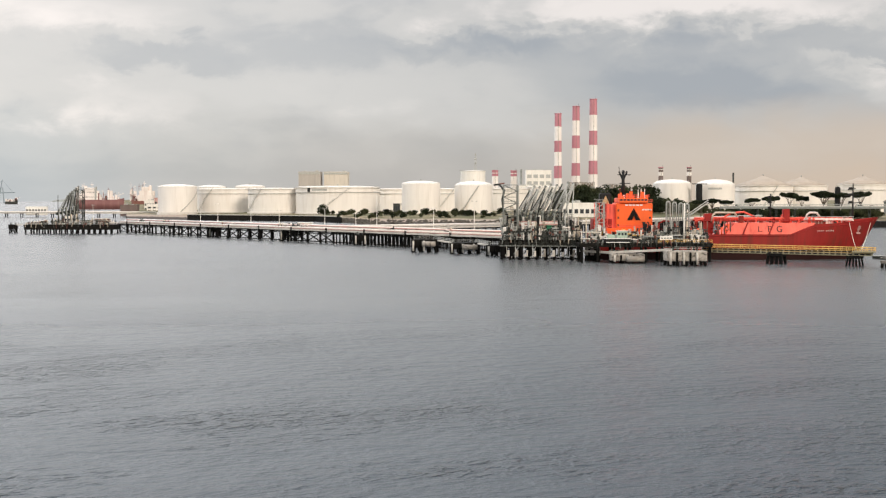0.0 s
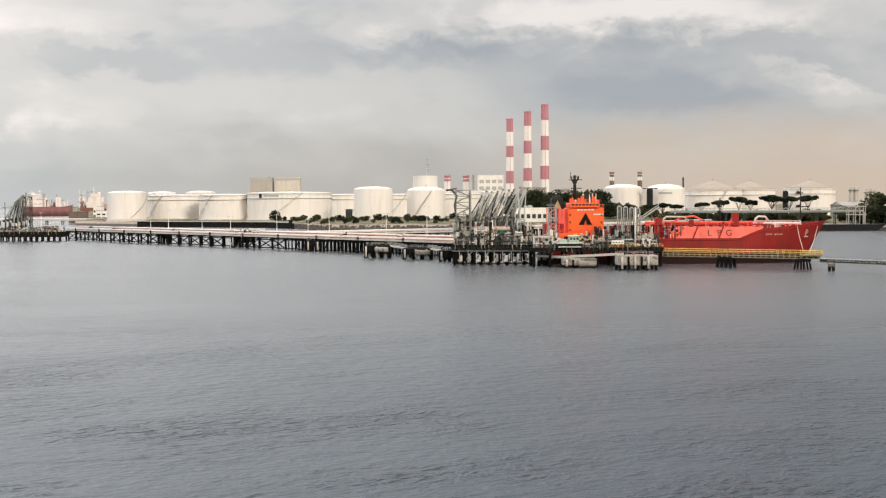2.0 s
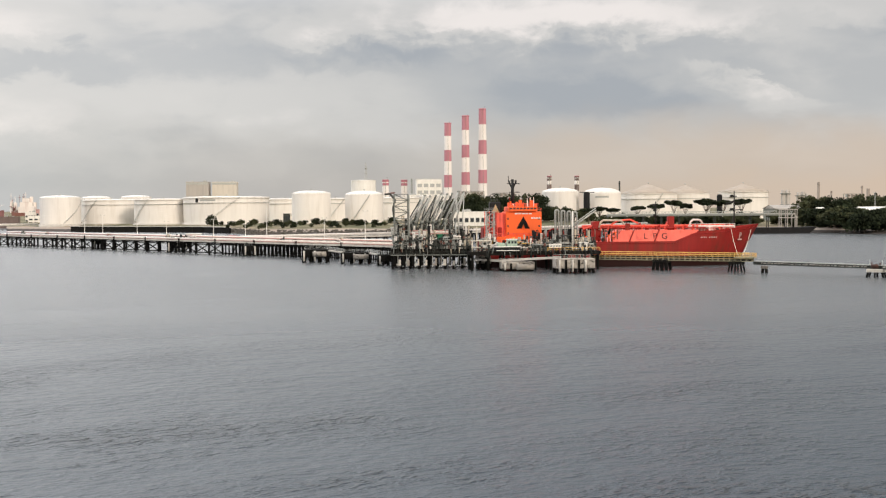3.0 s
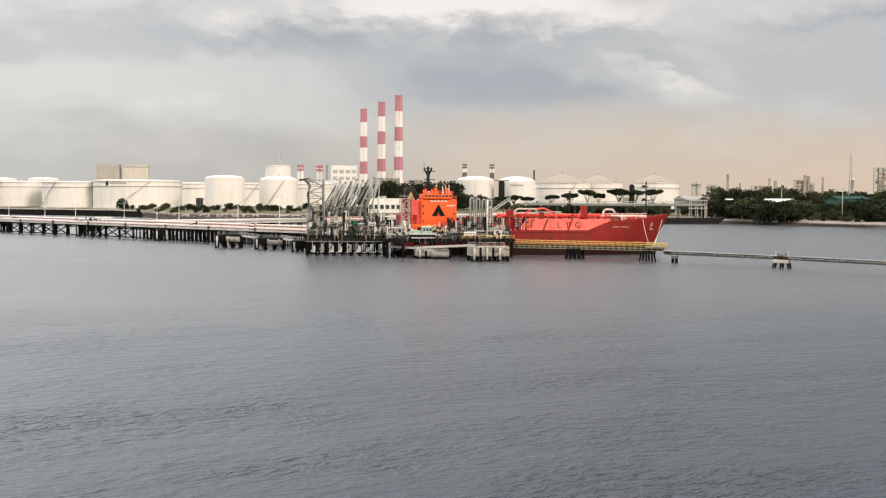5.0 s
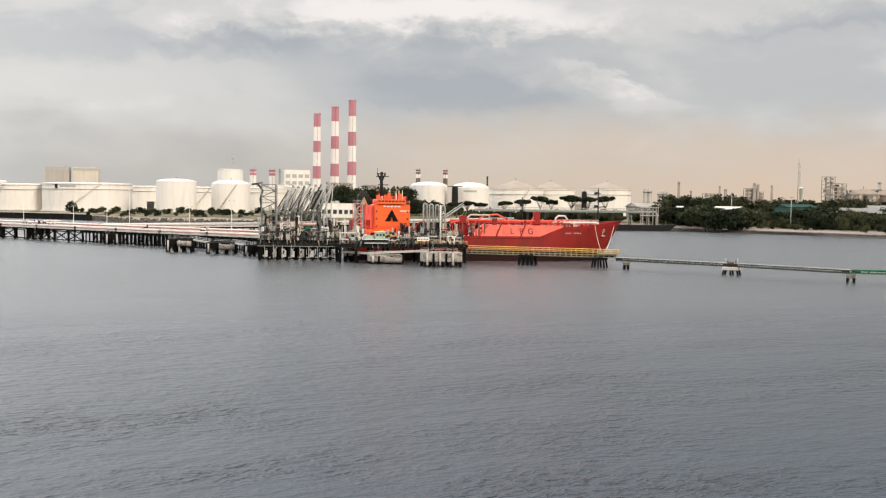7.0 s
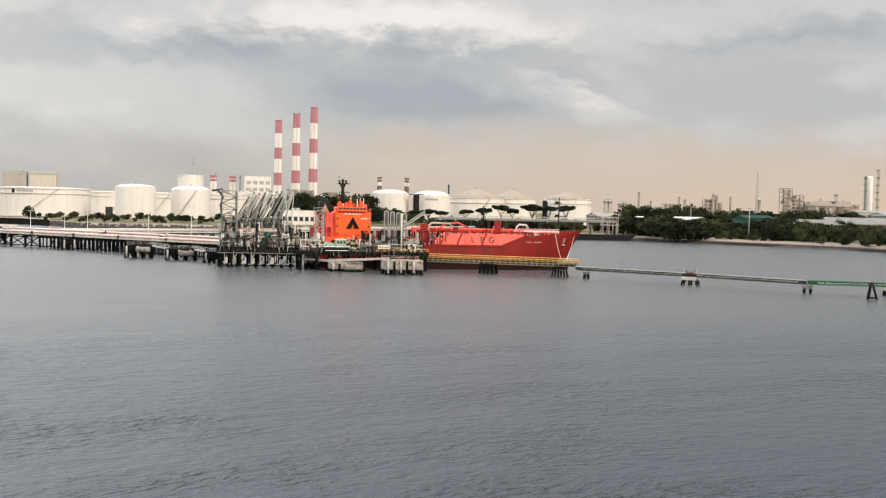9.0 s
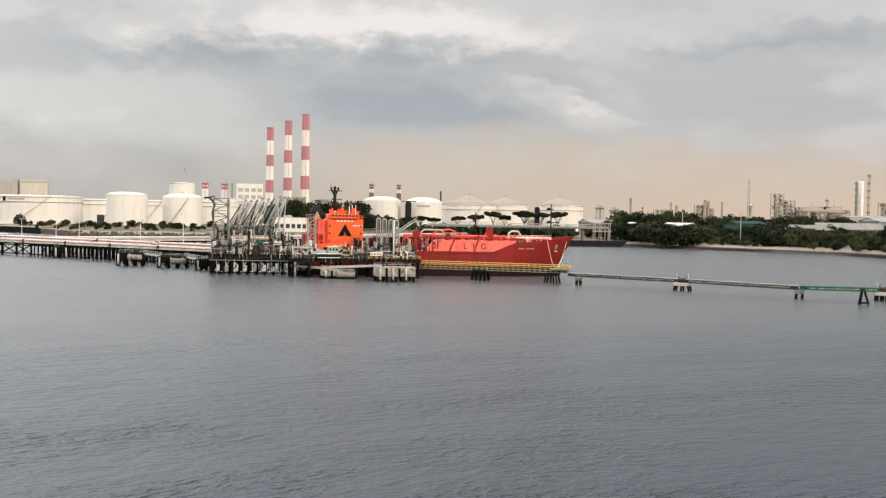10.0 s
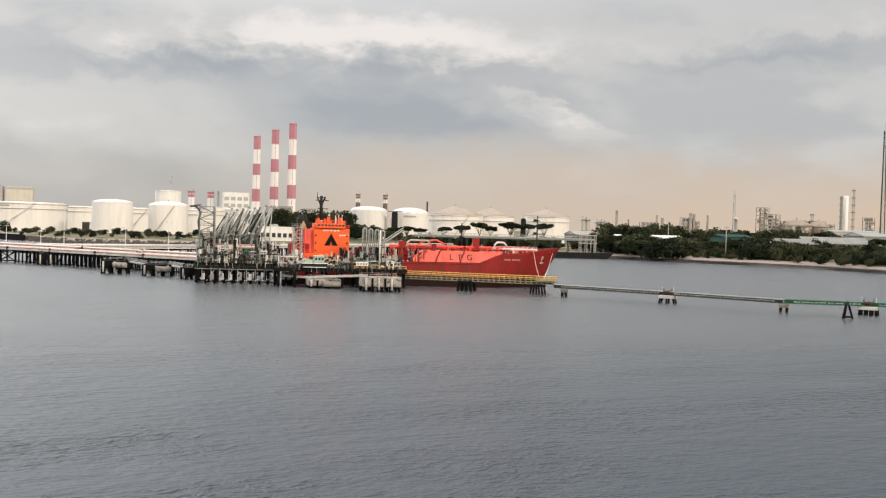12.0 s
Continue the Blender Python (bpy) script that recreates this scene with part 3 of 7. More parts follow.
def tanks():
    big = "large white storage tank with wind girders and a spiral stair"
    storage_tank(-265.2, 1190, 19.22, 25.03, stair=(-70, 10), label="white storage tank with a domed roof at the quay end")
    storage_tank(-223.6, 1230, 28.62, 23.03, girder=True, stair=(-150, -108), label=big)
    storage_tank(-258.2, 1330, 16.42, 25.5, dome=0.16)
    storage_tank(-215.3, 1330, 16.42, 26.12, dome=0.16)
    storage_tank(-165.4, 1185, 28.14, 23.03, girder=True, stair=(-155, -112), label=big)
    storage_tank(-102.9, 1165, 40.94, 24.4, girder=True, stair=(-112, -68), label="very large white storage tank with a dark painted mark", sign=[(-30.05, 3.4, 4.0, BLACK), (-18.25, 16, 1.6, GALV)])
    storage_tank(-50.24, 1260, 25.13, 23.18, girder=True, stair=(-85, -50), label=big)
    storage_tank(-20.37, 1100, 17.76, 26.86, dome=0.17, label="tall white storage tank with a domed roof")
    storage_tank(2.37, 1250, 26.12, 23.18, girder=True, stair=(-110, -70), label=big)
    storage_tank(28.45, 1110, 17.66, 25.42, dome=0.24, stair=(-130, -75), label="white storage tank with a high domed roof and a spiral stair")
    storage_tank(65.19, 1260, 26.33, 23.77, girder=True, label=big)
    storage_tank(107.8, 1290, 18.38, 25.8, girder=True, label=big)
    # the farm behind the ship
    storage_tank(221.1, 1150, 18.02, 27.38, dome=0.25, label="white storage tank with a high domed roof beside trees")
    storage_tank(262.6, 1150, 18.57, 25.78, dome=0.33, label="white domed storage tank with a grey painted strip", sign=[(0, 13, 1.8, GALV)])
    storage_tank(317.0, 1180, 28.6, 26.2, dome=0.34, cone=True, girder=True, stair=(-112, -76), label=big)
    storage_tank(361.0, 1200, 25.2, 26.6, dome=0.34, cone=True, girder=True, label=big)
    storage_tank(415.6, 1180, 24.6, 27.6, dome=0.33, cone=True, girder=True, label=big)
    t = thing("dark_vessel", (371.0, 1120, 5.0), "tall narrow dark vessel standing before the eastern tanks", "process vessel")
    bm = B()
    turned(bm, [(2.6, -1), (2.6, 24.5), (1.9, 26.0), (0, 26.4)], 18)
    part("shell", bm, BARGE_BLACK, t)
    bm = B()
    turned(bm, [(2.6, 18), (3.5, 18), (3.5, 19.1), (3.4, 19.1), (3.4, 18.15), (2.6, 18.15)], 16)
    part("platform", bm, STEEL_DARK, t)
    t = thing("dark_vessel", (243.0, 1130, 5.0), "tall narrow dark vessel between two domed tanks", "process vessel")
    bm = B()
    turned(bm, [(3.0, -1), (3.0, 27.5), (2.2, 28.6), (0, 28.8)], 18)
    part("shell", bm, BARGE_BLACK, t)
    bm = B()
    box(bm, (0, -1, 28.9), (14, 2.0, 0.8), bevel=0.1)
    part("platform", bm, STEEL_DARK, t)


tanks()


# ---------------------------------------------------------------- stacks and far buildings
def banded_stack(x, y, top, r0, r1, bands, label, group, base=6.0):
    """A chimney whose bands are rings of their own; bands are heights from the top down with R or W."""
    t = thing("chimney", (x, y, base), label, "chimney", group)
    hgt = top - base
    edges = [hgt] + [b - base for b, _ in bands]
    colours = [c for _, c in bands]
    for k, c in enumerate(colours):
        h1, h0 = edges[k], edges[k + 1]
        bm = B()
        ra, rb = (r0 + (r1 - r0) * h / hgt for h in (h0, h1))
        ex = 0.0 if c == "W" else 0.04
        turned(bm, [(ra + ex, h0), (rb + ex, h1)], 32)
        part("band", bm, {"R": STACK_RED, "W": STACK_WHITE, "D": RUST_GREY}[c], t, {"R": "red painted band muted by haze in its colour", "W": "white painted band", "D": "sooty brown-grey band"}[c])
    bm = B()
    turned(bm, [(r1 + 0.05, hgt - 1.2), (r1 + 0.5, hgt - 1.0), (r1 + 0.5, hgt), (r1 * 0.75, hgt), (r1 * 0.75, hgt - 4), (0, hgt - 4)], 32)
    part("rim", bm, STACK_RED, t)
    bm = B()
    for s in (-0.3, 0.3):
        tube(bm, (s, -r0 - 0.3, 0), (s, -r1 - 0.3, hgt), 0.09, n=4)
    for k in range(int(hgt / 1.5)):
        rr = r0 + (r1 - r0) * (k * 1.5 / hgt) + 0.3
        tube(bm, (-0.3, -rr, k * 1.5), (0.3, -rr, k * 1.5), 0.05, n=4)
    part("ladder", bm, STEEL_MID, t)
    bm = B()
    tube(bm, (r1 * 0.6, 0, hgt), (r1 * 0.6, 0, hgt + 3.0), 0.12, n=5)
    part("lightning_rod", bm, STEEL_DARK, t)
    return t


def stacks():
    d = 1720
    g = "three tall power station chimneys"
    lab = "tall power station chimney with haze-muted red and white bands"
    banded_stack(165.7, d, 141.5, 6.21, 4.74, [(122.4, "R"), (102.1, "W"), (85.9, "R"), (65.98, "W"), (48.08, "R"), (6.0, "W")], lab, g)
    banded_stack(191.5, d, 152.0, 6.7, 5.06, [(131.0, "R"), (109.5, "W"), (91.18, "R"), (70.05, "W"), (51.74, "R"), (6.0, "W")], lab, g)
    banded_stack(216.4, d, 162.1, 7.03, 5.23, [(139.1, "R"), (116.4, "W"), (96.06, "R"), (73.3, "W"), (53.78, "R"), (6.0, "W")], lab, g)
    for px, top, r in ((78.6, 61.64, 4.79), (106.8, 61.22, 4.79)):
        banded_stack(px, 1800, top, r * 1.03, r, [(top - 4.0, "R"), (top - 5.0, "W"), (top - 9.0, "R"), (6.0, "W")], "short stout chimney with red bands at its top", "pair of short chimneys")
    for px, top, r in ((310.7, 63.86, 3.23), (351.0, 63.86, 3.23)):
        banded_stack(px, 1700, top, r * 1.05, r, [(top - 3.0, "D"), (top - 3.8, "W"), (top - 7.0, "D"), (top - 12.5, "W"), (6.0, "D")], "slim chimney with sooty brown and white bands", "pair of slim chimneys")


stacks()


def block_building(x, y, wide, deep, top, material, label, base=6.5, floors=0, cols=0, rz=0.0, roof_clutter=True, category="building", band=None, glass=None):
    """A building with walls, parapet, roof plant and rows of recessed windows on its front."""
    t = thing("building", (x, y, base), label, category, rz=rz)
    h = top - base
    bm = B()
    box(bm, (0, 0, h / 2 - 1.5), (wide, deep, h + 3))
    part("wall", bm, material, t)
    bm = B()
    for c, s in (((0, -deep / 2, h + 0.4), (wide + 0.4, 0.4, 1.0)), ((0, deep / 2, h + 0.4), (wide + 0.4, 0.4, 1.0)), ((-wide / 2, 0, h + 0.4), (0.4, deep - 0.4, 1.0)), ((wide / 2, 0, h + 0.4), (0.4, deep - 0.4, 1.0))):
        box(bm, c, s)
    part("parapet", bm, material, t)
    if floors and cols:
        fh, cw = h / (floors + 0.5), wide / cols
        pane = boxm("pane", (cw * 0.62, 0.12, fh * 0.42), glass or WINDOW)
        bm = B()
        for c, s in (((0, 0, fh * 0.23), (cw * 0.68, 0.3, fh * 0.05)), ((0, 0, -fh * 0.23), (cw * 0.7, 0.5, fh * 0.05)), ((-cw * 0.33, 0, 0), (cw * 0.04, 0.3, fh * 0.46)), ((cw * 0.33, 0, 0), (cw * 0.04, 0.3, fh * 0.46))):
            box(bm, c, s)
        fr = mesh_of("window", bm, GALV)
        for i in range(cols):
            for j in range(floors):
                wdw = piece("window", fr, t, pose((i + 0.5) * cw - wide / 2, -deep / 2 - 0.1, (j + 0.7) * fh))
                piece("pane", pane, wdw)
    if band:
        bm = B()
        box(bm, (0, -deep / 2 - 0.1, h * band), (wide + 0.1, 0.3, h * 0.06))
        part("cornice", bm, GALV, t)
    if roof_clutter:
        rr = random.Random(int(abs(x) * 7 + y))
        for k in range(3):
            bm = B()
            s = (wide * rr.uniform(0.06, 0.14), deep * 0.3, rr.uniform(1.2, 3.0))
            box(bm, (rr.uniform(-0.4, 0.4) * wide, rr.uniform(-0.2, 0.2) * deep, h + s[2] / 2), s, bevel=0.1)
            part("roof_plant", bm, GALV, t)
    return t


def far_buildings():
    block_building(-183.3, 1650, 29.78, 30, 55.22, GREY_WALL, "tall windowless grey concrete block behind the tanks", band=0.97)
    block_building(-148.0, 1660, 32.91, 30, 55.22, CREAM, "tall windowless pale block behind the tanks", band=0.97)
    t = thing("round_building", (37.74, 1500, 6.5), "white drum-shaped building with a lattice mast on its roof", "building")
    bm = B()
    r, h = 15.67, 46.76
    turned(bm, [(r, -2), (r, h), (r + 0.5, h), (r + 0.5, h + 0.8), (r * 0.7, h + 1.2), (0, h + 1.6)], 48, smooth=False)
    part("wall", bm, WHITE_PAINT, t)
    bm = B()
    top = 69.46
    for s in ((-1, -1), (1, -1), (1, 1), (-1, 1)):
        tube(bm, (s[0] * 1.6 + 3, s[1] * 1.6, h), (s[0] * 0.3 + 3, s[1] * 0.3, top), 0.22, n=5)
    for k in range(9):
        f0, f1 = k / 9, (k + 1) / 9
        w0, w1 = 1.6 - 1.3 * f0, 1.6 - 1.3 * f1
        for sy in (-1, 1):
            tube(bm, (3 - w0, sy * w0, h + (top - h) * f0), (3 + w1, sy * w1, h + (top - h) * f1), 0.14, n=4)
    for zz in (0.45, 0.7):
        tube(bm, (1.6, -1, h + (top - h) * zz), (4.4, -1, h + (top - h) * zz), 0.8, n=8)
    part("lattice_mast", bm, GALV, t)
    block_building(127.6, 1600, 33.43, 25, 56.1, WHITE_PAINT, "white office block with rows of small windows", floors=5, cols=4, glass=ROOF_GREY)
    block_building(107.0, 1420, 39.89, 20, 33.95, WHITE_PAINT, "low white industrial hall behind the jetty", floors=2, cols=8, glass=ROOF_GREY)
    block_building(111.8, 985, 27.4, 14, 15.9, WHITE_PAINT, "long white low waterfront building with arched openings", base=4.5, floors=1, cols=6)


far_buildings()


# ---------------------------------------------------------------- jetty
def unit_tube(name, r, material, n=8):
    """A bar one metre long along z, to be stretched by its pose."""
    bm = B()
    tube(bm, (0, 0, 0), (0, 0, 1), r, n=n)
    return mesh_of(name, bm, material)


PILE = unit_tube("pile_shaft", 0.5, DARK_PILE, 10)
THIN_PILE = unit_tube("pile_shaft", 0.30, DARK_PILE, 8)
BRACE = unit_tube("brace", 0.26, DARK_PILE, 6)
RAIL = unit_tube("rail", 0.06, GALV, 5)
POST = unit_tube("rack_post", 0.12, GALV, 6)
DRAIL = unit_tube("rail", 0.06, STEEL_DARK, 5)
YRAIL = unit_tube("rail", 0.09, YELLOW, 5)


def bar(me, parent, a, b, name=None):
    m = between(a, b) @ Matrix.Diagonal((1, 1, (Vector(b) - Vector(a)).length, 1))
    return piece(name or me.name.split(".")[0], me, parent, m)


def trestle(a, b, width, deck, spacings, label, pipes, bracing=True, name="trestle", caps=True):
    """A piled trestle from a to b: bents of piles with caps and braces, deck slabs, edge beams, pipes on sleepers and a rail."""
    d = Vector(b) - Vector(a)
    L = d.length
    t = thing(name, (a[0], a[1], 0), label, "jetty", kind="structure", rz=math.degrees(math.atan2(d.y, d.x)))
    xs, pos = [], 0.0
    for end, step in spacings:
        while pos < end * L - 0.1:
            xs.append((pos, step))
            pos += step
    cap = boxm("cap_beam", (1.1, width + 0.6, 0.9), DARK_CONC, 0.08)
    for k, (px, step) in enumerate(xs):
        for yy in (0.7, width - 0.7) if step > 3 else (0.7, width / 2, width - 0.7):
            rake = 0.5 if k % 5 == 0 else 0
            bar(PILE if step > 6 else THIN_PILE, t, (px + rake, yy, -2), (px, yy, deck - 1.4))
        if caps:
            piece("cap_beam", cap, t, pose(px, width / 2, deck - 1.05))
        if bracing and step > 6 and k % 6 != 4:
            bar(BRACE, t, (px, 0.7, 0.7), (px + step, 0.7, deck - 1.6))
            bar(BRACE, t, (px, 0.7, deck - 1.6), (px + step, 0.7, 0.7))
        elif step <= 6 and k % 4 == 0:
            bar(BRACE, t, (px, 0.7, 0.8), (px + step, 0.7, deck - 1.6))
        slab = boxm("deck_slab", (step - 0.06, width + 0.2, 0.45), PALE_CONCRETE, 0.04)
        piece("deck_slab", slab, t, pose(px + step / 2, width / 2, deck - 0.4))
        edge = boxm("edge_beam", (step - 0.04, 0.5, 0.7), PALE_CONCRETE, 0.04)
        piece("edge_beam", edge, t, pose(px + step / 2, -0.15, deck - 0.35))
    if bracing:
        for zz in (0.7, deck - 1.75):
            for k, (px, step) in enumerate(xs):
                bar(BRACE, t, (px, 0.7, zz), (px + step, 0.7, zz), "waling")
    for yy, zz, r, m in pipes:
        bm = B()
        tube(bm, (0.5, yy, deck + zz), (L - 0.5, yy, deck + zz), r, n=10)
        part("pipe", bm, m, t)
    upper = [q for q in pipes if q[1] > 1.2]
    if upper:
        for k in range(int(L / 9)):
            lo, hi = min(q[0] for q in upper) - 0.6, max(q[0] for q in upper) + 0.6
            for yy in (lo, hi):
                bar(POST, t, (4 + k * 9, yy, deck - 0.2), (4 + k * 9, yy, deck + 1.5), "rack_post")
            bar(POST, t, (4 + k * 9, lo, deck + 1.25), (4 + k * 9, hi, deck + 1.25), "rack_beam")
    sl = boxm("sleeper", (0.4, width * 0.75, 0.25), CONCRETE)
    for k in range(int(L / 9)):
        piece("sleeper", sl, t, pose(4 + k * 9, width * 0.5, deck - 0.05))
    bm = B()
    for hh in (0.55, 1.1):
        tube(bm, (0, -0.2, deck + hh), (L, -0.2, deck + hh), 0.045, n=4)
    for k in range(int(L / 2.5)):
        tube(bm, (k * 2.5, -0.2, deck - 0.1), (k * 2.5, -0.2, deck + 1.1), 0.04, n=4)
    part("handrail", bm, GALV, t)
    return t


JA, JB = (-197, 723), (23.0, 467.5)
trestle(JA, JB, 9.0, 6.3, [(0.64, 10.6), (1.0, 2.7)], "long piled jetty trestle carrying white and faded red pipes",
        [(0.5, 0.35, 0.22, PIPE_PINK), (1.6, 0.65, 0.35, PIPE_WHITE), (2.6, 0.6, 0.30, PIPE_PINK), (3.6, 0.7, 0.42, PIPE_WHITE), (4.8, 0.6, 0.3, PIPE_WHITE), (6.0, 0.75, 0.45, PIPE_WHITE), (7.2, 0.6, 0.3, PIPE_PINK), (4.6, 1.65, 0.26, PIPE_PINK), (5.6, 1.72, 0.34, PIPE_WHITE), (6.6, 1.65, 0.26, PIPE_PINK), (7.5, 1.75, 0.38, PIPE_WHITE)])
trestle((-44, 574), (34, 632), 8.0, 6.6, [(1.0, 5.2)], "approach trestle with a broad white pipeline on top",
        [(0.8, 0.9, 0.75, PIPE_WHITE), (2.6, 0.7, 0.4, PIPE_WHITE), (4.5, 0.8, 0.5, PIPE_WHITE)], bracing=False)
trestle((34, 632), (240, 894), 8.0, 6.6, [(1.0, 8.0)], "approach trestle running to the shore with white pipelines",
        [(0.8, 0.9, 0.75, PIPE_WHITE), (2.6, 0.7, 0.4, PIPE_WHITE), (4.5, 0.8, 0.5, PIPE_WHITE)], bracing=False)
trestle((-560, 1262), (-295.4, 1225), 6.0, 4.88, [(1.0, 17.0)], "distant white trestle bridge with a pipeline", [(0.6, 0.9, 0.8, PIPE_WHITE), (3.0, 0.7, 0.5, PIPE_WHITE)], bracing=False)
block_building(-428.4, 1256, 21.97, 5.0, 10.45, WHITE_PAINT, "long low white shed on the distant trestle", base=5.11, floors=1, cols=7, roof_clutter=False, category="shed")


def lamp_post(x, y, z0, h, label="slim white lamp post on the jetty"):
    t = thing("lamp_post", (x, y, z0), label, "lamp post", "lamp posts along the jetty")
    bm = B()
    tube(bm, (0, 0, 0), (0, 0, h), 0.16, 0.09, n=6)
    part("pole", bm, WHITE_PAINT, t)
    bm = B()
    tube(bm, (-0.9, 0, h), (0.9, 0, h), 0.07, n=5)
    part("arm", bm, WHITE_PAINT, t)
    for s in (-1, 1):
        bm = B()
        box(bm, (s * 0.9, 0, h - 0.1), (0.7, 0.35, 0.22), bevel=0.05)
        part("lamp_head", bm, GALV, t)
    bm = B()
    box(bm, (0, 0, 0.15), (0.6, 0.6, 0.3), bevel=0.05)
    part("base", bm, CONCRETE, t)


for s, h in ((85, 9), (104, 12), (138, 9), (165, 9), (205, 10), (230, 8), (246, 18), (286, 11), (312, 14)):
    lamp_post(JA[0] + 0.653 * s + 0.757 * 8.2, JA[1] - 0.757 * s + 0.653 * 8.2, 6.1, h)


def kiosk(x, y, z0, sx, sy, h, wall, roof, label, category="hut"):
    t = thing("hut", (x, y, z0), label, category)
    bm = B()
    box(bm, (0, 0, h / 2), (sx, sy, h))
    part("wall", bm, wall, t)
    bm = B()
    box(bm, (0, 0, h + 0.15), (sx + 0.6, sy + 0.6, 0.3), bevel=0.06)
    part("roof", bm, roof, t)
    n = max(1, round(sx / 1.8))
    for k in range(n):
        bm = B()
        box(bm, ((k + 0.5) * sx / n - sx / 2, -sy / 2 - 0.03, h * 0.62), (sx / n * 0.6, 0.08, h * 0.36))
        part("window", bm, WINDOW, t)
    bm = B()
    box(bm, (sx / 2 + 0.03, 0, h * 0.43), (0.08, 0.9, h * 0.84))
    part("door", bm, GALV, t)
    return t


def manifold(x, y, z0, wide, deep, seed, label, hue=GALV, high=3.0, rz=0.0):
    """A knot of pipework: headers, risers, flanged valves with wheels."""
    rr = random.Random(seed)
    t = thing("pipe_manifold", (x, y, z0), label, "pipework", "pipework on the jetty heads", rz=rz)
    for k in range(3):
        bm = B()
        yy, zz = rr.uniform(-deep / 2, deep / 2), rr.uniform(0.4, high * 0.7)
        tube(bm, (-wide / 2, yy, zz), (wide / 2, yy, zz), rr.uniform(0.15, 0.3), n=8)
        for s in (-0.4, 0.1, 0.45):
            tube(bm, (wide * s, yy, 0), (wide * s, yy, zz), 0.1, n=5)
        part("header_pipe", bm, rr.choice([hue, PIPE_WHITE, STEEL_MID, GALV, STEEL_DARK]), t)
    n = max(4, int(wide / 0.85))
    for k in range(n):
        px = -wide / 2 + (k + rr.uniform(0.2, 0.8)) * wide / n
        py, hh = rr.uniform(-deep / 2, deep / 2), rr.uniform(high * 0.45, high)
        bm = B()
        r = rr.uniform(0.12, 0.3)
        chain(bm, [(px, py, 0), (px, py, hh), (px + rr.uniform(-0.8, 0.8), py + rr.uniform(-0.6, 0.6), hh), (px + rr.uniform(-0.3, 0.3), py, hh * 0.3)], r, n=6)
        part("riser", bm, rr.choice([GALV, BLACK, PALE_STEEL, hue, STEEL_DARK, PIPE_WHITE, PALE_STEEL]), t)
        if k % 2 and n > 5:
            continue
        bm = B()
        tube(bm, (px - 0.35, py, hh * 0.6), (px + 0.35, py, hh * 0.6), r * 2.2, n=8)
        tube(bm, (px, py - 0.5, hh * 0.6), (px, py - 0.58, hh * 0.6), 0.4, n=10)
        part("valve", bm, rr.choice([STEEL_DARK, RUST, BLACK, STEEL_DARK]), t)
    return t


def rail_run(t, pts, mesh=RAIL, high=1.1, step=2.8):
    for a, b in zip(pts, pts[1:]):
        a, b = Vector(a), Vector(b)
        n = max(1, round((b - a).length / step))
        for k in range(n + 1):
            p = a.lerp(b, k / n)
            bar(mesh, t, p, p + Vector((0, 0, high)), "post")
        for h in (high * 0.5, high):
            bar(mesh, t, a + Vector((0, 0, h)), b + Vector((0, 0, h)))


def piled_platform(name, x0, x1, y0, y1, deck, cols, rows, label, thick=1.6, rz=0.0, pile=PILE, fascia=DARK_CONC):
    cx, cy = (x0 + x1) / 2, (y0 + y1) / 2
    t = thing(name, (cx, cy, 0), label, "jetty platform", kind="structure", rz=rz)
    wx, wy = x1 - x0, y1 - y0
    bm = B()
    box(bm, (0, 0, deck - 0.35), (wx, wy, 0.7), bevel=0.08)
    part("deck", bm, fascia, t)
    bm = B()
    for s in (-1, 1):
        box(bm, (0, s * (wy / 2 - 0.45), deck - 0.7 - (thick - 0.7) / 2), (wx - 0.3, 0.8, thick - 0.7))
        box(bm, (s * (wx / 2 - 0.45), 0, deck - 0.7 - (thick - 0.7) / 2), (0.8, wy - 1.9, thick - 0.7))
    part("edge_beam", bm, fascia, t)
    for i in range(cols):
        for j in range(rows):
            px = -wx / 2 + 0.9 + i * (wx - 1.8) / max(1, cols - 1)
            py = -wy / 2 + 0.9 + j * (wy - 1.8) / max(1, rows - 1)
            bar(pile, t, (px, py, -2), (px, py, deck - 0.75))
    return t


# main loading platform
PX0, PX1, PY0, PY1, PZ = 20.6, 49.5, 411.0, 434.0, 7.0
plat = piled_platform("loading_platform", PX0, PX1, PY0, PY1, PZ, 10, 2, "dark piled concrete loading platform at the jetty head", thick=3.0, rz=-6)
for k in range(9):
    bm = B()
    box(bm, (-13 + k * 3.2, -11.9, 3.4), (0.9, 0.9, 4.2), bevel=0.12)
    part("fender", bm, DARK_PILE, plat)
rr = random.Random(61)
for k in range(8):
    bm = B()
    w, h = rr.uniform(0.5, 1.2), rr.uniform(1.5, 2.7)
    box(bm, (-11.4 + k * 3.2 + rr.uniform(-0.3, 0.3), -11.75, 1.2 + h / 2), (w, 0.5, h), bevel=0.1)
    box(bm, (-12.0 + k * 3.2, -11.8, 1.6), (rr.uniform(0.6, 1.1), 0.5, rr.uniform(0.4, 0.9)), bevel=0.08)
    part("fender_panel", bm, MOTTLED if k % 3 == 1 else PALE_CONCRETE, plat, "pale worn fender facing panel")
for zz in (0.75, 4.3):
    bar(BRACE, plat, (-14.2, -11.7, zz), (14.2, -11.7, zz), "waling")
rr = random.Random(88)
PALE_BRACE = unit_tube("brace", 0.12, GALV, 5)
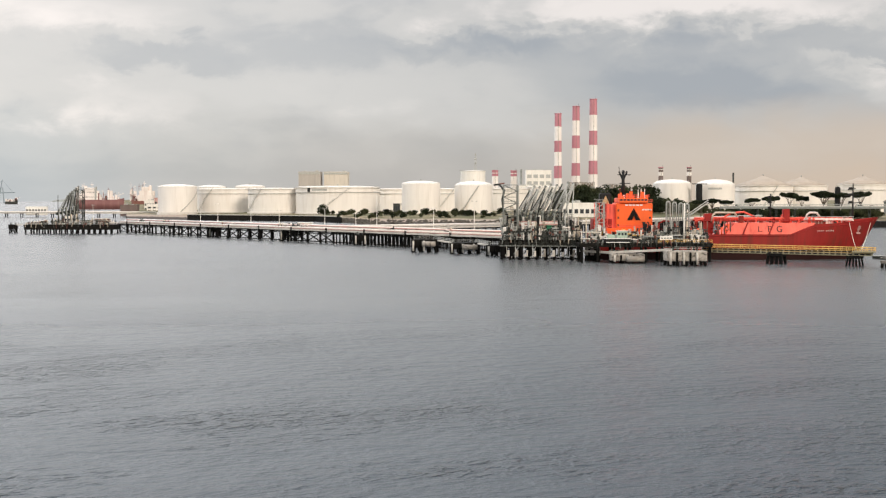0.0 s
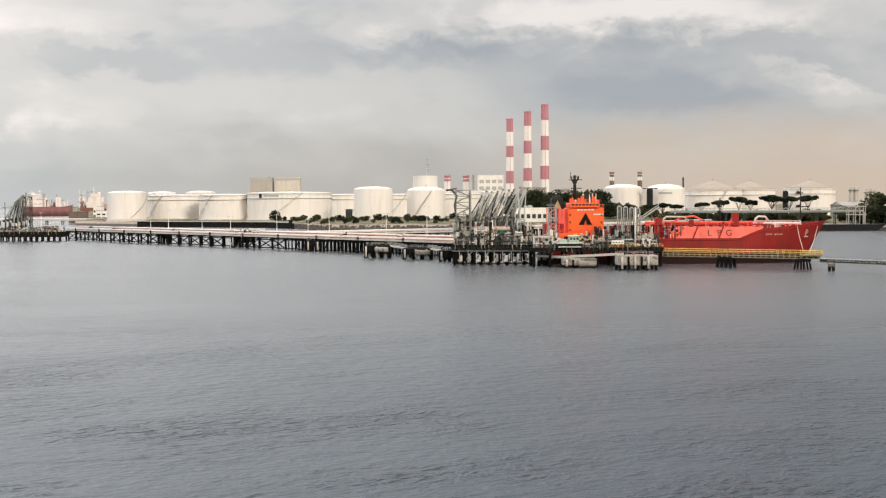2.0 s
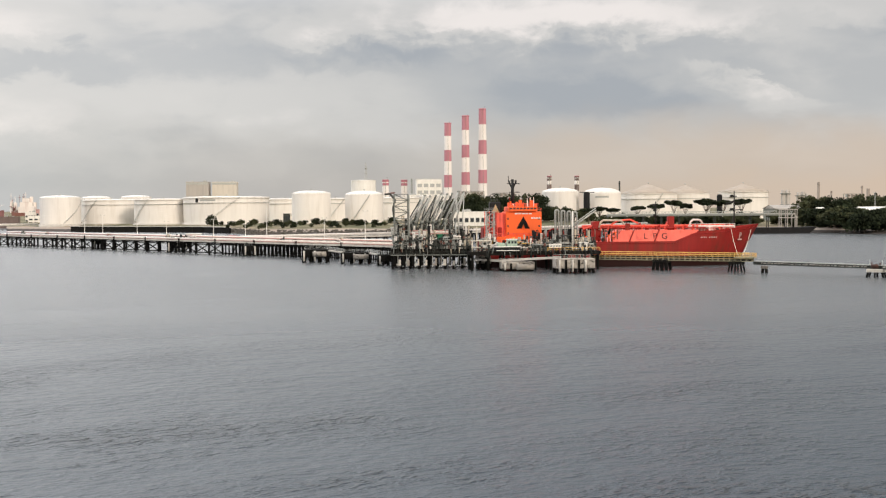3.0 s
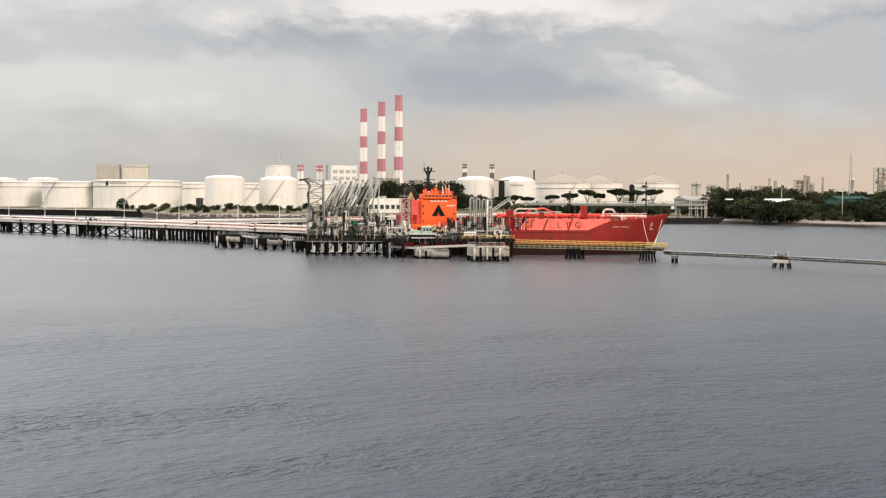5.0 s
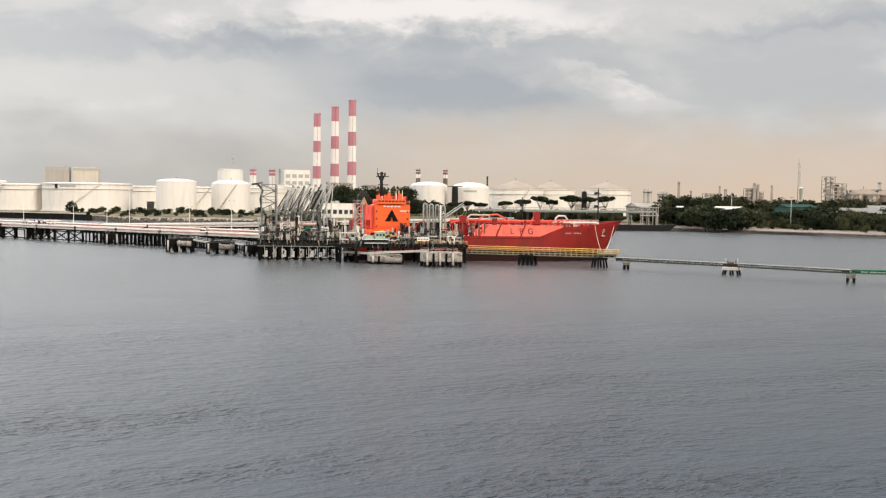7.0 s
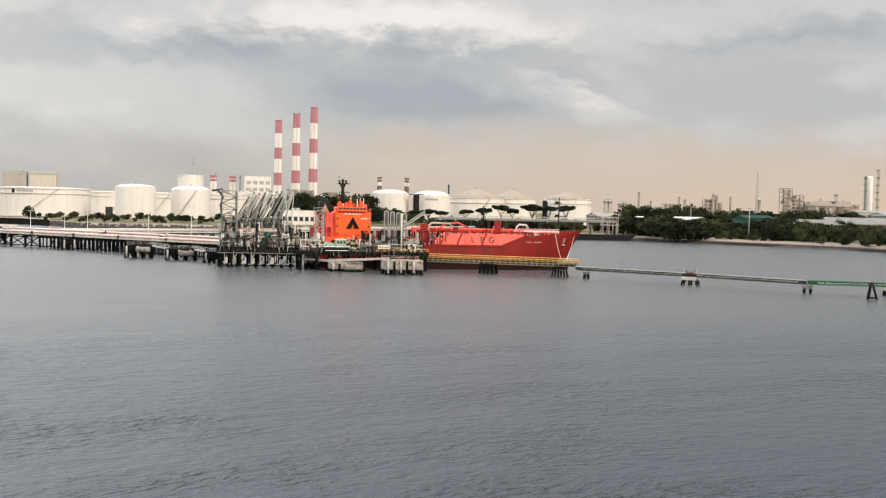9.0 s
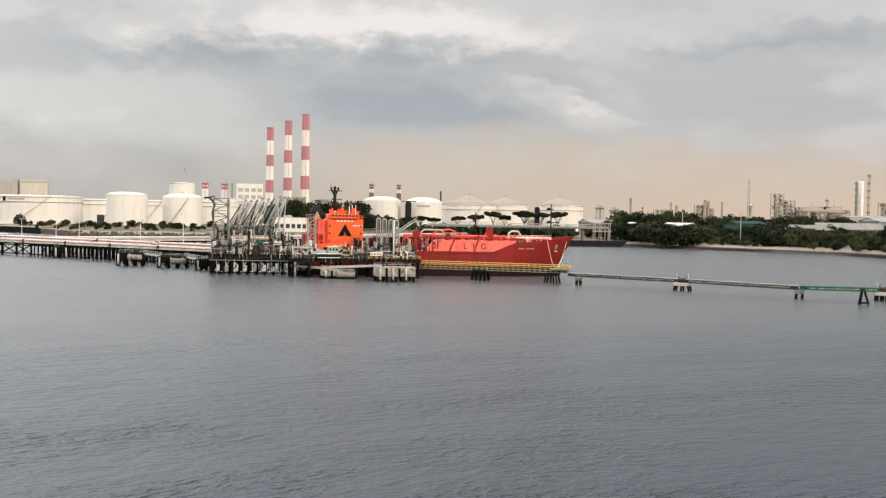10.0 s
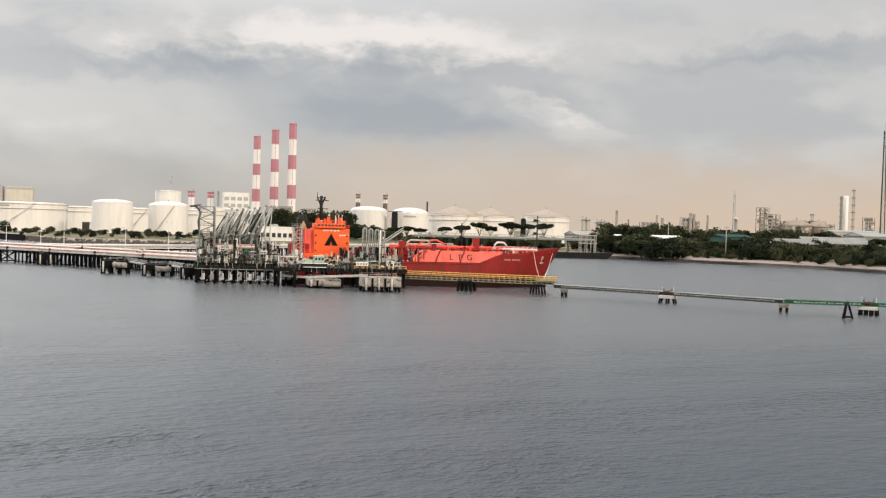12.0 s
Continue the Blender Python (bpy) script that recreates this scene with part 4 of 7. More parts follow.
for k in range(9):
    x0 = -13.4 + k * 3.0
    bar(BRACE, plat, (x0, -10.6, 0.6), (x0 + 3.0, -10.6, 4.0))
    if k % 2:
        bar(PALE_BRACE, plat, (x0 + rr.uniform(0, 1), -11.9, 0.8), (x0 + rr.uniform(1, 3), -11.9, 4.6))
    bar(PALE_BRACE, plat, (x0 + 1.6, -12.3, 0.8), (x0 + 1.6, -12.3, 4.4 + rr.uniform(0, 1.6)), "fender_chain")
bm = B()
box(bm, (0, -12.0, 4.9), (28.5, 1.2, 0.25), bevel=0.03)
part("catwalk", bm, STEEL_MID, plat)
rail_run(plat, [(-14, -12.5, 5.0), (14, -12.5, 5.0)], DRAIL, high=1.0)
rail_run(plat, [(-14, -11.2, PZ), (14, -11.2, PZ), (14, 11, PZ)])


def loading_arm(x, y, z0, lean, high, seed, label="grey-green marine loading arm folded upright with counterweight", rz=0.0, material=GALV):
    """Riser, inboard arm leaning up, outboard arm folded back down, counterweight, pantograph rod, base."""
    rr = random.Random(seed)
    t = thing("marine_loader", (x, y, z0), label, "marine loader", "marine loading arms", rz=rz)
    hr = high * 0.50
    bm = B()
    tube(bm, (0, 0, 0), (0, 0, hr), 0.32, n=10)
    tube(bm, (0, 0, hr - 0.6), (0, 0, hr + 0.6), 0.55, n=10)
    part("riser", bm, STEEL_MID, t)
    top = Vector((lean, 0.6, high))
    piv = Vector((0, 0.6, hr))
    bm = B()
    tube(bm, piv, top, 0.30, 0.22, n=10)
    part("inboard_arm", bm, material, t)
    tip = Vector((lean * 0.28 + rr.uniform(-0.3, 0.3), 1.4, high * rr.uniform(0.30, 0.40)))
    bm = B()
    tube(bm, top + Vector((0, 0.7, 0)), tip, 0.22, n=8)
    part("outboard_arm", bm, material, t)
    bm = B()
    tube(bm, tip, tip + Vector((0.4, 0, -1.6)), 0.28, n=8)
    tube(bm, tip + Vector((0.4, 0, -1.6)), tip + Vector((0.4, -0.1, -1.8)), 0.5, n=8)
    part("coupler", bm, STEEL_DARK, t)
    bm = B()
    tube(bm, top + Vector((0, -0.2, 0)), top + Vector((0, 1.0, 0)), 0.42, n=12)
    part("sheave", bm, STEEL_MID, t)
    cw = piv - (top - piv) * 0.26
    bm = B()
    tube(bm, piv, cw, 0.2, n=8)
    box(bm, cw, (1.5, 0.9, 1.3), bevel=0.1)
    part("counterweight", bm, STEEL_DARK, t)
    bm = B()
    tube(bm, cw + Vector((0.3, -0.4, 0.6)), top + Vector((0.3, -0.4, 0)), 0.07, n=5)
    tube(bm, piv + Vector((0.5, -0.4, 0.3)), top + Vector((0.6, -0.4, -0.4)), 0.06, n=5)
    part("pantograph_rod", bm, GALV, t)
    bm = B()
    box(bm, (0, 0, 0.35), (1.5, 1.5, 0.7), bevel=0.08)
    tube(bm, (-0.9, -0.9, 0), (0, 0, hr * 0.5), 0.11, n=6)
    tube(bm, (0.9, -0.9, 0), (0, 0, hr * 0.5), 0.11, n=6)
    part("base", bm, STEEL_DARK, t)
    return t


for k in range(8):
    loading_arm(26.6 + k * 2.05, 416.5 + (k % 2) * 1.5 - k * 0.15, PZ, 5.4 - 0.1 * k, 18.0 + 0.22 * k + (0.5 if k % 3 == 0 else 0), 40 + k, material=STEEL_DARK if k in (2, 5) else GALV)
for k in range(6):
    loading_arm(25.6 + k * 2.7, 420.8 + (k % 2), PZ, 5.0, 16.9 + 0.3 * k, 110 + k, "dark weathered loading arm folded upright in the middle row", material=STEEL_DARK)
for k in range(4):
    loading_arm(27.5 + k * 4.2, 424.5, PZ, 4.2, 15.5 + 0.5 * (k % 2), 70 + k, "weathered loading arm folded upright behind the first row", material=STEEL_MID)


def lattice_tower(x, y, z0, wx, wy, h, levels, label, material, name="lattice_tower", taper=1.0, deck=True, r=0.16, category="tower"):
    t = thing(name, (x, y, z0), label, category)
    lv = h / levels
    brace = unit_tube("brace", r * 0.6, material, 5)
    for sx in (-1, 1):
        for sy in (-1, 1):
            bm = B()
            tube(bm, (sx * wx / 2, sy * wy / 2, 0), (sx * wx / 2 * taper, sy * wy / 2 * taper, h), r, r * 0.8, n=6)
            part("leg", bm, material, t)
    for k in range(levels):
        f0, f1 = 1 + (taper - 1) * k / levels, 1 + (taper - 1) * (k + 1) / levels
        for s in (-1, 1):
            o = 1 if k % 2 else -1
            for p, q in (((-o * wx / 2 * f0, s * wy / 2 * f0, k * lv), (o * wx / 2 * f1, s * wy / 2 * f1, (k + 1) * lv)),
                         ((s * wx / 2 * f0, -o * wy / 2 * f0, k * lv), (s * wx / 2 * f1, o * wy / 2 * f1, (k + 1) * lv)),
                         ((-wx / 2 * f1, s * wy / 2 * f1, (k + 1) * lv), (wx / 2 * f1, s * wy / 2 * f1, (k + 1) * lv)),
                         ((s * wx / 2 * f1, -wy / 2 * f1, (k + 1) * lv), (s * wx / 2 * f1, wy / 2 * f1, (k + 1) * lv))):
                bar(brace, t, p, q, "brace")
        if deck and k % 2 == 1:
            bm = B()
            box(bm, (0, 0, (k + 1) * lv), (wx * f1 + 1.2, wy * f1 + 1.2, 0.12))
            for s in (-1, 1):
                for hh in (0.6, 1.1):
                    tube(bm, (-wx * f1 / 2 - 0.6, s * (wy * f1 / 2 + 0.6), (k + 1) * lv + hh), (wx * f1 / 2 + 0.6, s * (wy * f1 / 2 + 0.6), (k + 1) * lv + hh), 0.05, n=4)
            part("landing", bm, material, t)
    return t


lattice_tower(23.4, 414.5, PZ, 4.8, 3.6, 19.0, 9, "grey-green steel gangway tower with landings on the loading platform", STEEL_MID, r=0.2)
t = thing("vent_pole", (26.2, 413.5, PZ), "slim grey vent pole beside the gangway tower", "pole")
bm = B()
tube(bm, (0, 0, 0), (0, 0, 22.0), 0.22, 0.15, n=8)
part("pole", bm, GALV, t)
bm = B()
box(bm, (0, 0, 0.2), (0.8, 0.8, 0.4), bevel=0.05)
part("base", bm, CONCRETE, t)
t = thing("pipe_gooseneck", (21.0, 415.0, PZ), "rusty red gooseneck pipe on the loading platform", "pipe")
bm = B()
pts = [(0, 0, 0), (0.2, 0, 9.0), (-0.4, 0, 14.0), (0.4, 0, 17.0), (-1.4, 0, 19.2), (-3.2, 0, 19.0)]
chain(bm, pts, 0.34, 8)
part("pipe", bm, STEEL_DARK, t)
bm = B()
tube(bm, (-3.4, 0, 19.0), (0.4, 0, 19.6), 0.25, n=8)
part("jib", bm, RUST, t)
# tall derrick at the platform's east end
t = thing("derrick", (43.6, 413.6, PZ), "pale steel derrick of crossed raking tubes", "derrick")
for a, b, r in (((-0.9, 0, 0), (-1.2, 0, 9), 0.24), ((-1.2, 0, 9), (1.9, 0, 19.5), 0.2), ((0.4, 0, 0), (-1.0, 0, 18.5), 0.2), ((0.8, 1.6, 0), (1.9, 0, 19.5), 0.16)):
    bm = B()
    tube(bm, a, b, r, n=8)
    part("boom", bm, GALV, t)
for k, (mx, my, mw, md, mh) in enumerate(((30, 413.2, 13, 1.6, 3.2), (40, 413.6, 8, 1.6, 3.0), (33, 420, 14, 3, 4.2), (24, 419, 5, 3, 4.0), (44, 420, 7, 4, 4.6), (36, 428, 16, 4, 5.0), (27, 412.6, 9, 1.4, 5.0), (35, 412.4, 9, 1.4, 4.4), (30, 417.5, 12, 2.5, 7.0), (38, 418, 10, 2.5, 7.5), (46, 414, 5, 3, 5.5), (33, 423, 18, 3, 8.5), (42, 424, 9, 3, 8.0), (23, 413, 4, 2, 6.5))):
    manifold(mx, my, PZ, mw, md, 200 + k, "tangled grey and rusty loading pipework with valves", STEEL_MID, mh, rz=-4)
t = thing("header_rack", (32, 415.2, PZ), "faded red and white header pipes across the loading platform", "pipe rack")
for k, (zz, m) in enumerate(((5.2, PIPE_PINK), (5.7, PIPE_WHITE), (6.2, PIPE_PINK), (3.6, PIPE_WHITE))):
    bm = B()
    tube(bm, (-8.5, 0.3 * k, zz), (8.0, 0.3 * k, zz), 0.24, n=8)
    part("pipe", bm, m, t)
for k in range(6):
    bm = B()
    tube(bm, (-8 + k * 3.2, 0.4, 0), (-8 + k * 3.2, 0.4, 6.3), 0.14, n=6)
    part("post", bm, STEEL_MID, t)
kiosk(37.0, 415.4, PZ, 1.6, 1.4, 4.6, GREEN, GREEN, "small green control cabin on the loading platform")


# ---------------------------------------------------------------- dolphins and walkways
def dolphin(x, y, wide, deep, top, label, piles=4, rz=0.0, material=DARK_CONC, cap=2.6, drum=False):
    t = thing("mooring_dolphin", (x, y, 0), label, "dolphin", "mooring dolphins", rz=rz)
    bm = B()
    box(bm, (0, 0, top - cap / 2), (wide, deep, cap), bevel=0.2)
    part("cap", bm, material, t)
    for i in range(piles):
        for j in (-1, 1):
            px = -wide / 2 + 0.7 + i * (wide - 1.4) / (piles - 1)
            bar(PILE, t, (px * 1.12, j * (deep / 2 - 0.6) * 1.1, -2), (px, j * (deep / 2 - 0.7), top - cap + 0.1))
    for s in (-0.3, 0.3):
        bm = B()
        turned(bm, [(0.35, 0), (0.28, 0.3), (0.26, 0.8), (0.5, 1.0), (0.5, 1.15), (0, 1.2)], 12)
        part("bollard", bm, STEEL_DARK, t).location = (wide * s, 0, top)
    for k in range(max(2, int(wide / 2.2))):
        bm = B()
        tube(bm, (-wide / 2 + 1 + k * 2.1, -deep / 2 - 0.3, 0.6), (-wide / 2 + 1 + k * 2.1, -deep / 2 - 0.3, top - 0.4), 0.34, n=8)
        part("fender", bm, DARK_PILE if k % 2 or wide < 6 else PALE_CONCRETE, t)
    if drum:
        bm = B()
        tube(bm, (wide * -0.05, -deep / 2 - 0.9, top - 1.6), (wide * 0.46, -deep / 2 - 0.9, top - 1.6), 1.0, n=14)
        part("drum_fender", bm, MOTTLED, t, "weathered horizontal drum fender")
    rail_run(t, [(-wide / 2 + 0.2, deep / 2 - 0.2, top), (wide / 2 - 0.2, deep / 2 - 0.2, top)], high=1.0)
    return t


dolphin(-7.14, 470, 10.2, 6, 5.0, "dark concrete breasting dolphin with a weathered drum fender", drum=True, rz=-8)
dolphin(8.46, 457, 11.2, 6, 4.3, "low dark concrete dolphin with a drum fender", drum=True, rz=-8, cap=2.2)
dolphin(19.01, 440, 6.4, 5, 4.0, "small dark concrete dolphin next to the loading platform")
dolphin(51.07, 406, 5.0, 5, 4.6, "small mottled concrete dolphin beside the loading platform", piles=3, material=MOTTLED)
dolphin(60.81, 393, 11.0, 6, 3.1, "mottled concrete breasting dolphin with a drum fender", cap=2.3, material=MOTTLED, drum=True)
dolphin(76.97, 378, 12.6, 7, 4.8, "broad mottled concrete dolphin with upright fenders", piles=5, cap=3.2, material=MOTTLED)


def gangway(a, b, label, wide=1.6, depth=0.5, material=PALE_CONCRETE, rail=RAIL, rails=True, truss=False):
    a, b = Vector(a), Vector(b)
    d = b - a
    L = d.length
    t = thing("walkway", a, label, "walkway", rz=math.degrees(math.atan2(d.y, d.x)))
    bm = B()
    tilt = math.atan2(d.z, math.hypot(d.x, d.y))
    box(bm, (L / 2, 0, -depth / 2), (L, wide, depth), bevel=0.04)
    bmesh.ops.rotate(bm, verts=bm.verts, cent=(0, 0, 0), matrix=Matrix.Rotation(-tilt, 3, "Y"))
    part("deck", bm, material, t)
    end = Vector((math.hypot(d.x, d.y), 0, d.z))
    if rails:
        for s in (-1, 1):
            o = Vector((0, s * wide / 2 * 0.96, 0))
            rail_run(t, [o, end + o], rail, 1.1)
    return t


for a, b in (((47, 405, 3.9), (55.87, 395, 3.7)), ((55.82, 394.6, 3.8), (73.62, 382, 5.3))):
    gangway(a, b, "pale solid walkway beam between dolphins", wide=1.3, depth=0.75, rails=False)
gangway((-3.13, 471, 5.0), (3.49, 460, 4.4), "pale narrow walkway between dolphins")
gangway((13.2, 456, 4.3), (17.03, 443, 4.1), "pale narrow walkway between dolphins")

# eastern jetty head, alongside the ship
EZ = 6.4
east = piled_platform("jetty_head", 45.4, 90.0, 396.0, 406.5, EZ, 9, 2, "narrow piled jetty head alongside the ship", thick=1.3)
rail_run(east, [(-22, -5.0, EZ), (4, -5.0, EZ)], DRAIL)
rail_run(east, [(4, -5.0, EZ), (22, -5.0, EZ)], YRAIL)
t = thing("control_cabin", (58.0, 396.6, EZ), "pale green control cabin on a dark tub with white rims", "control cabin")
bm = B()
box(bm, (0, 0, 0.75), (8.4, 3.0, 1.5), bevel=0.3, taper=1.06)
part("tub", bm, BLACK, t, "dark shallow tub")
for zz in (0.35, 1.62):
    bm = B()
    box(bm, (0.1, -0.05, zz), (8.9 if zz > 1 else 7.8, 3.3, 0.24), bevel=0.06)
    part("rim", bm, WHITE_PAINT, t, "white painted rim")
bm = B()
box(bm, (1.7, 0.2, 2.85), (3.4, 2.2, 2.3), bevel=0.1)
part("cabin", bm, PALE_GREEN, t)
bm = B()
box(bm, (1.7, 0.2, 4.1), (3.9, 2.6, 0.22), bevel=0.06)
part("roof", bm, WHITE_PAINT, t)
for k in range(3):
    bm = B()
    box(bm, (0.65 + k * 1.05, -0.93, 3.1), (0.7, 0.08, 0.8), bevel=0.02)
    part("window", bm, WINDOW, t)
bm = B()
box(bm, (-2.0, 0, 2.3), (2.6, 1.8, 1.1), bevel=0.12)
part("locker", bm, PALE_GREEN, t)
kiosk(84.42, 398.5, EZ, 2.6, 2.0, 2.5, WHITE_PAINT, WHITE_PAINT, "small white cabinet at the walkway's start", "cabinet")
for k, (mx, mw, mh, hue) in enumerate(((53, 6, 4.5, YELLOW), (60, 5, 3.2, STEEL_MID), (69, 8, 4.5, PIPE_PINK), (76, 8, 5.0, GALV), (83, 7, 4.6, RUST), (87, 4, 4.0, GALV), (58, 8, 3.0, YELLOW), (72, 9, 6.5, STEEL_MID), (79, 9, 7.5, GALV), (84, 8, 7.0, PIPE_PINK), (52, 6, 6.0, STEEL_MID), (65, 6, 4.0, YELLOW))):
    manifold(mx, 402.5 - (k % 3), EZ, mw, 3.0, 300 + k, "dense jetty pipework in grey, rust and yellow", hue, mh)
t = thing("sign_board", (74.44, 396.4, EZ), "white notice board with unreadable dark lettering", "sign")
bm = B()
box(bm, (0, 0, 1.7), (4.2, 0.12, 1.5), bevel=0.02)
part("board", bm, WHITE_PAINT, t)
for k in range(4):
    bm = B()
    box(bm, (-1.45 + k * 0.95, -0.08, 1.7), (0.7, 0.03, 0.45))
    part("lettering", bm, STEEL_MID, t)
for s in (-1.8, 1.8):
    bm = B()
    tube(bm, (s, 0, 0), (s, 0, 1.0), 0.08, n=6)
    part("post", bm, GALV, t)
kiosk(-41.26, 1060, 5.6, 6.04, 4, 9.87, STEEL_DARK, STEEL_DARK, "small dark green substation hut before the tanks")
# yellow frame of the gangway
t = thing("pipe_portal", (49.6, 398.4, EZ), "cream painted pipe portal on the jetty head", "portal")
for a, b in (((-3.2, 0, 0), (-3.2, 0, 3.6)), ((3.2, 0, 0), (3.2, 0, 3.6)), ((-3.5, 0, 3.6), (3.5, 0, 3.6)), ((-3.5, 0, 1.4), (3.5, 0, 1.4))):
    bm = B()
    tube(bm, a, b, 0.2, n=8)
    part("bar", bm, CREAM, t)
t = thing("flag_pole", (48.04, 399.0, EZ), "pale cream pole on the jetty head", "pole")
bm = B()
tube(bm, (0, 0, 0), (0, 0, 8.4), 0.27, 0.2, n=8)
part("pole", bm, PALE_STEEL, t)
bm = B()
box(bm, (0, 0, 0.2), (0.7, 0.7, 0.4), bevel=0.05)
part("base", bm, CONCRETE, t)


def hose_loop(x, y, top, wide, seed):
    """An inverted U of cargo hose hung over a stand."""
    t = thing("cargo_hose", (x, y, EZ), "pale grey cargo hose hung in a tall loop", "hose", "cargo hoses on the stand")
    h = top - EZ
    bm = B()
    pts = [(-wide / 2, 0, 1.2), (-wide / 2, 0, h - wide / 2)]
    pts += [(-wide / 2 * math.cos(a), 0, h - wide / 2 + wide / 2 * math.sin(a)) for a in [k * math.pi / 8 for k in range(1, 8)]]
    pts += [(wide / 2, 0, h - wide / 2), (wide / 2 + 0.2, 0.2, 1.6)]
    chain(bm, pts, 0.24, 8)
    part("hose", bm, GALV, t)
    bm = B()
    tube(bm, (-wide / 2, 0, 0), (-wide / 2, 0, 1.3), 0.38, n=8)
    part("flange", bm, STEEL_DARK, t)
    bm = B()
    tube(bm, (0, 0.35, 0), (0, 0.35, h - 0.3), 0.12, n=6)
    tube(bm, (-wide / 2, 0.3, h - 1.2), (wide / 2, 0.3, h - 1.2), 0.1, n=5)
    part("stand", bm, STEEL_MID, t)


for k in range(4):
    hose_loop(75.85 + k * 2.1, 401, 20.3 - 0.25 * k, 1.25, k)
t = thing("jetty_crane", (80.87, 399, EZ), "pale slim jib crane post on the jetty head", "crane")
bm = B()
tube(bm, (0, 0, 0), (0, 0, 13.4), 0.3, 0.2, n=8)
part("post", bm, WHITE_PAINT, t)
bm = B()
tube(bm, (0, 0, 8.0), (8.4, 1.5, 13.6), 0.26, n=8)
tube(bm, (0.2, 0, 9.0), (8.4, 1.5, 14.4), 0.16, n=6)
part("jib", bm, GALV, t)


# ---------------------------------------------------------------- the gas carrier
def loft(bm, rings, close=False):
    vs = [[bm.verts.new(p) for p in r] for r in rings]
    for a, b in zip(vs, vs[1:]):
        n = len(a)
        for k in range(n if close else n - 1):
            q = [a[k], a[(k + 1) % n], b[(k + 1) % n], b[k]]
            try:
                f = bm.faces.new(q)
                f.smooth = True
            except ValueError:
                pass
    return vs


def letters(word, size, material, parent, m, name="lettering"):
    cu = bpy.data.curves.new(name, "FONT")
    cu.body, cu.size, cu.extrude, cu.align_x = word, size, 0.03, "CENTER"
    tmp = bpy.data.objects.new("tmp_text", cu)
    scene.collection.objects.link(tmp)
    me = bpy.data.meshes.new_from_object(tmp.evaluated_get(bpy.context.evaluated_depsgraph_get()))
    bpy.data.objects.remove(tmp)
    bpy.data.curves.remove(cu)
    me.materials.clear()
    me.materials.append(material)
    ob = new(name, me)
    ob.parent = parent
    ob.matrix_basis = m
    return ob


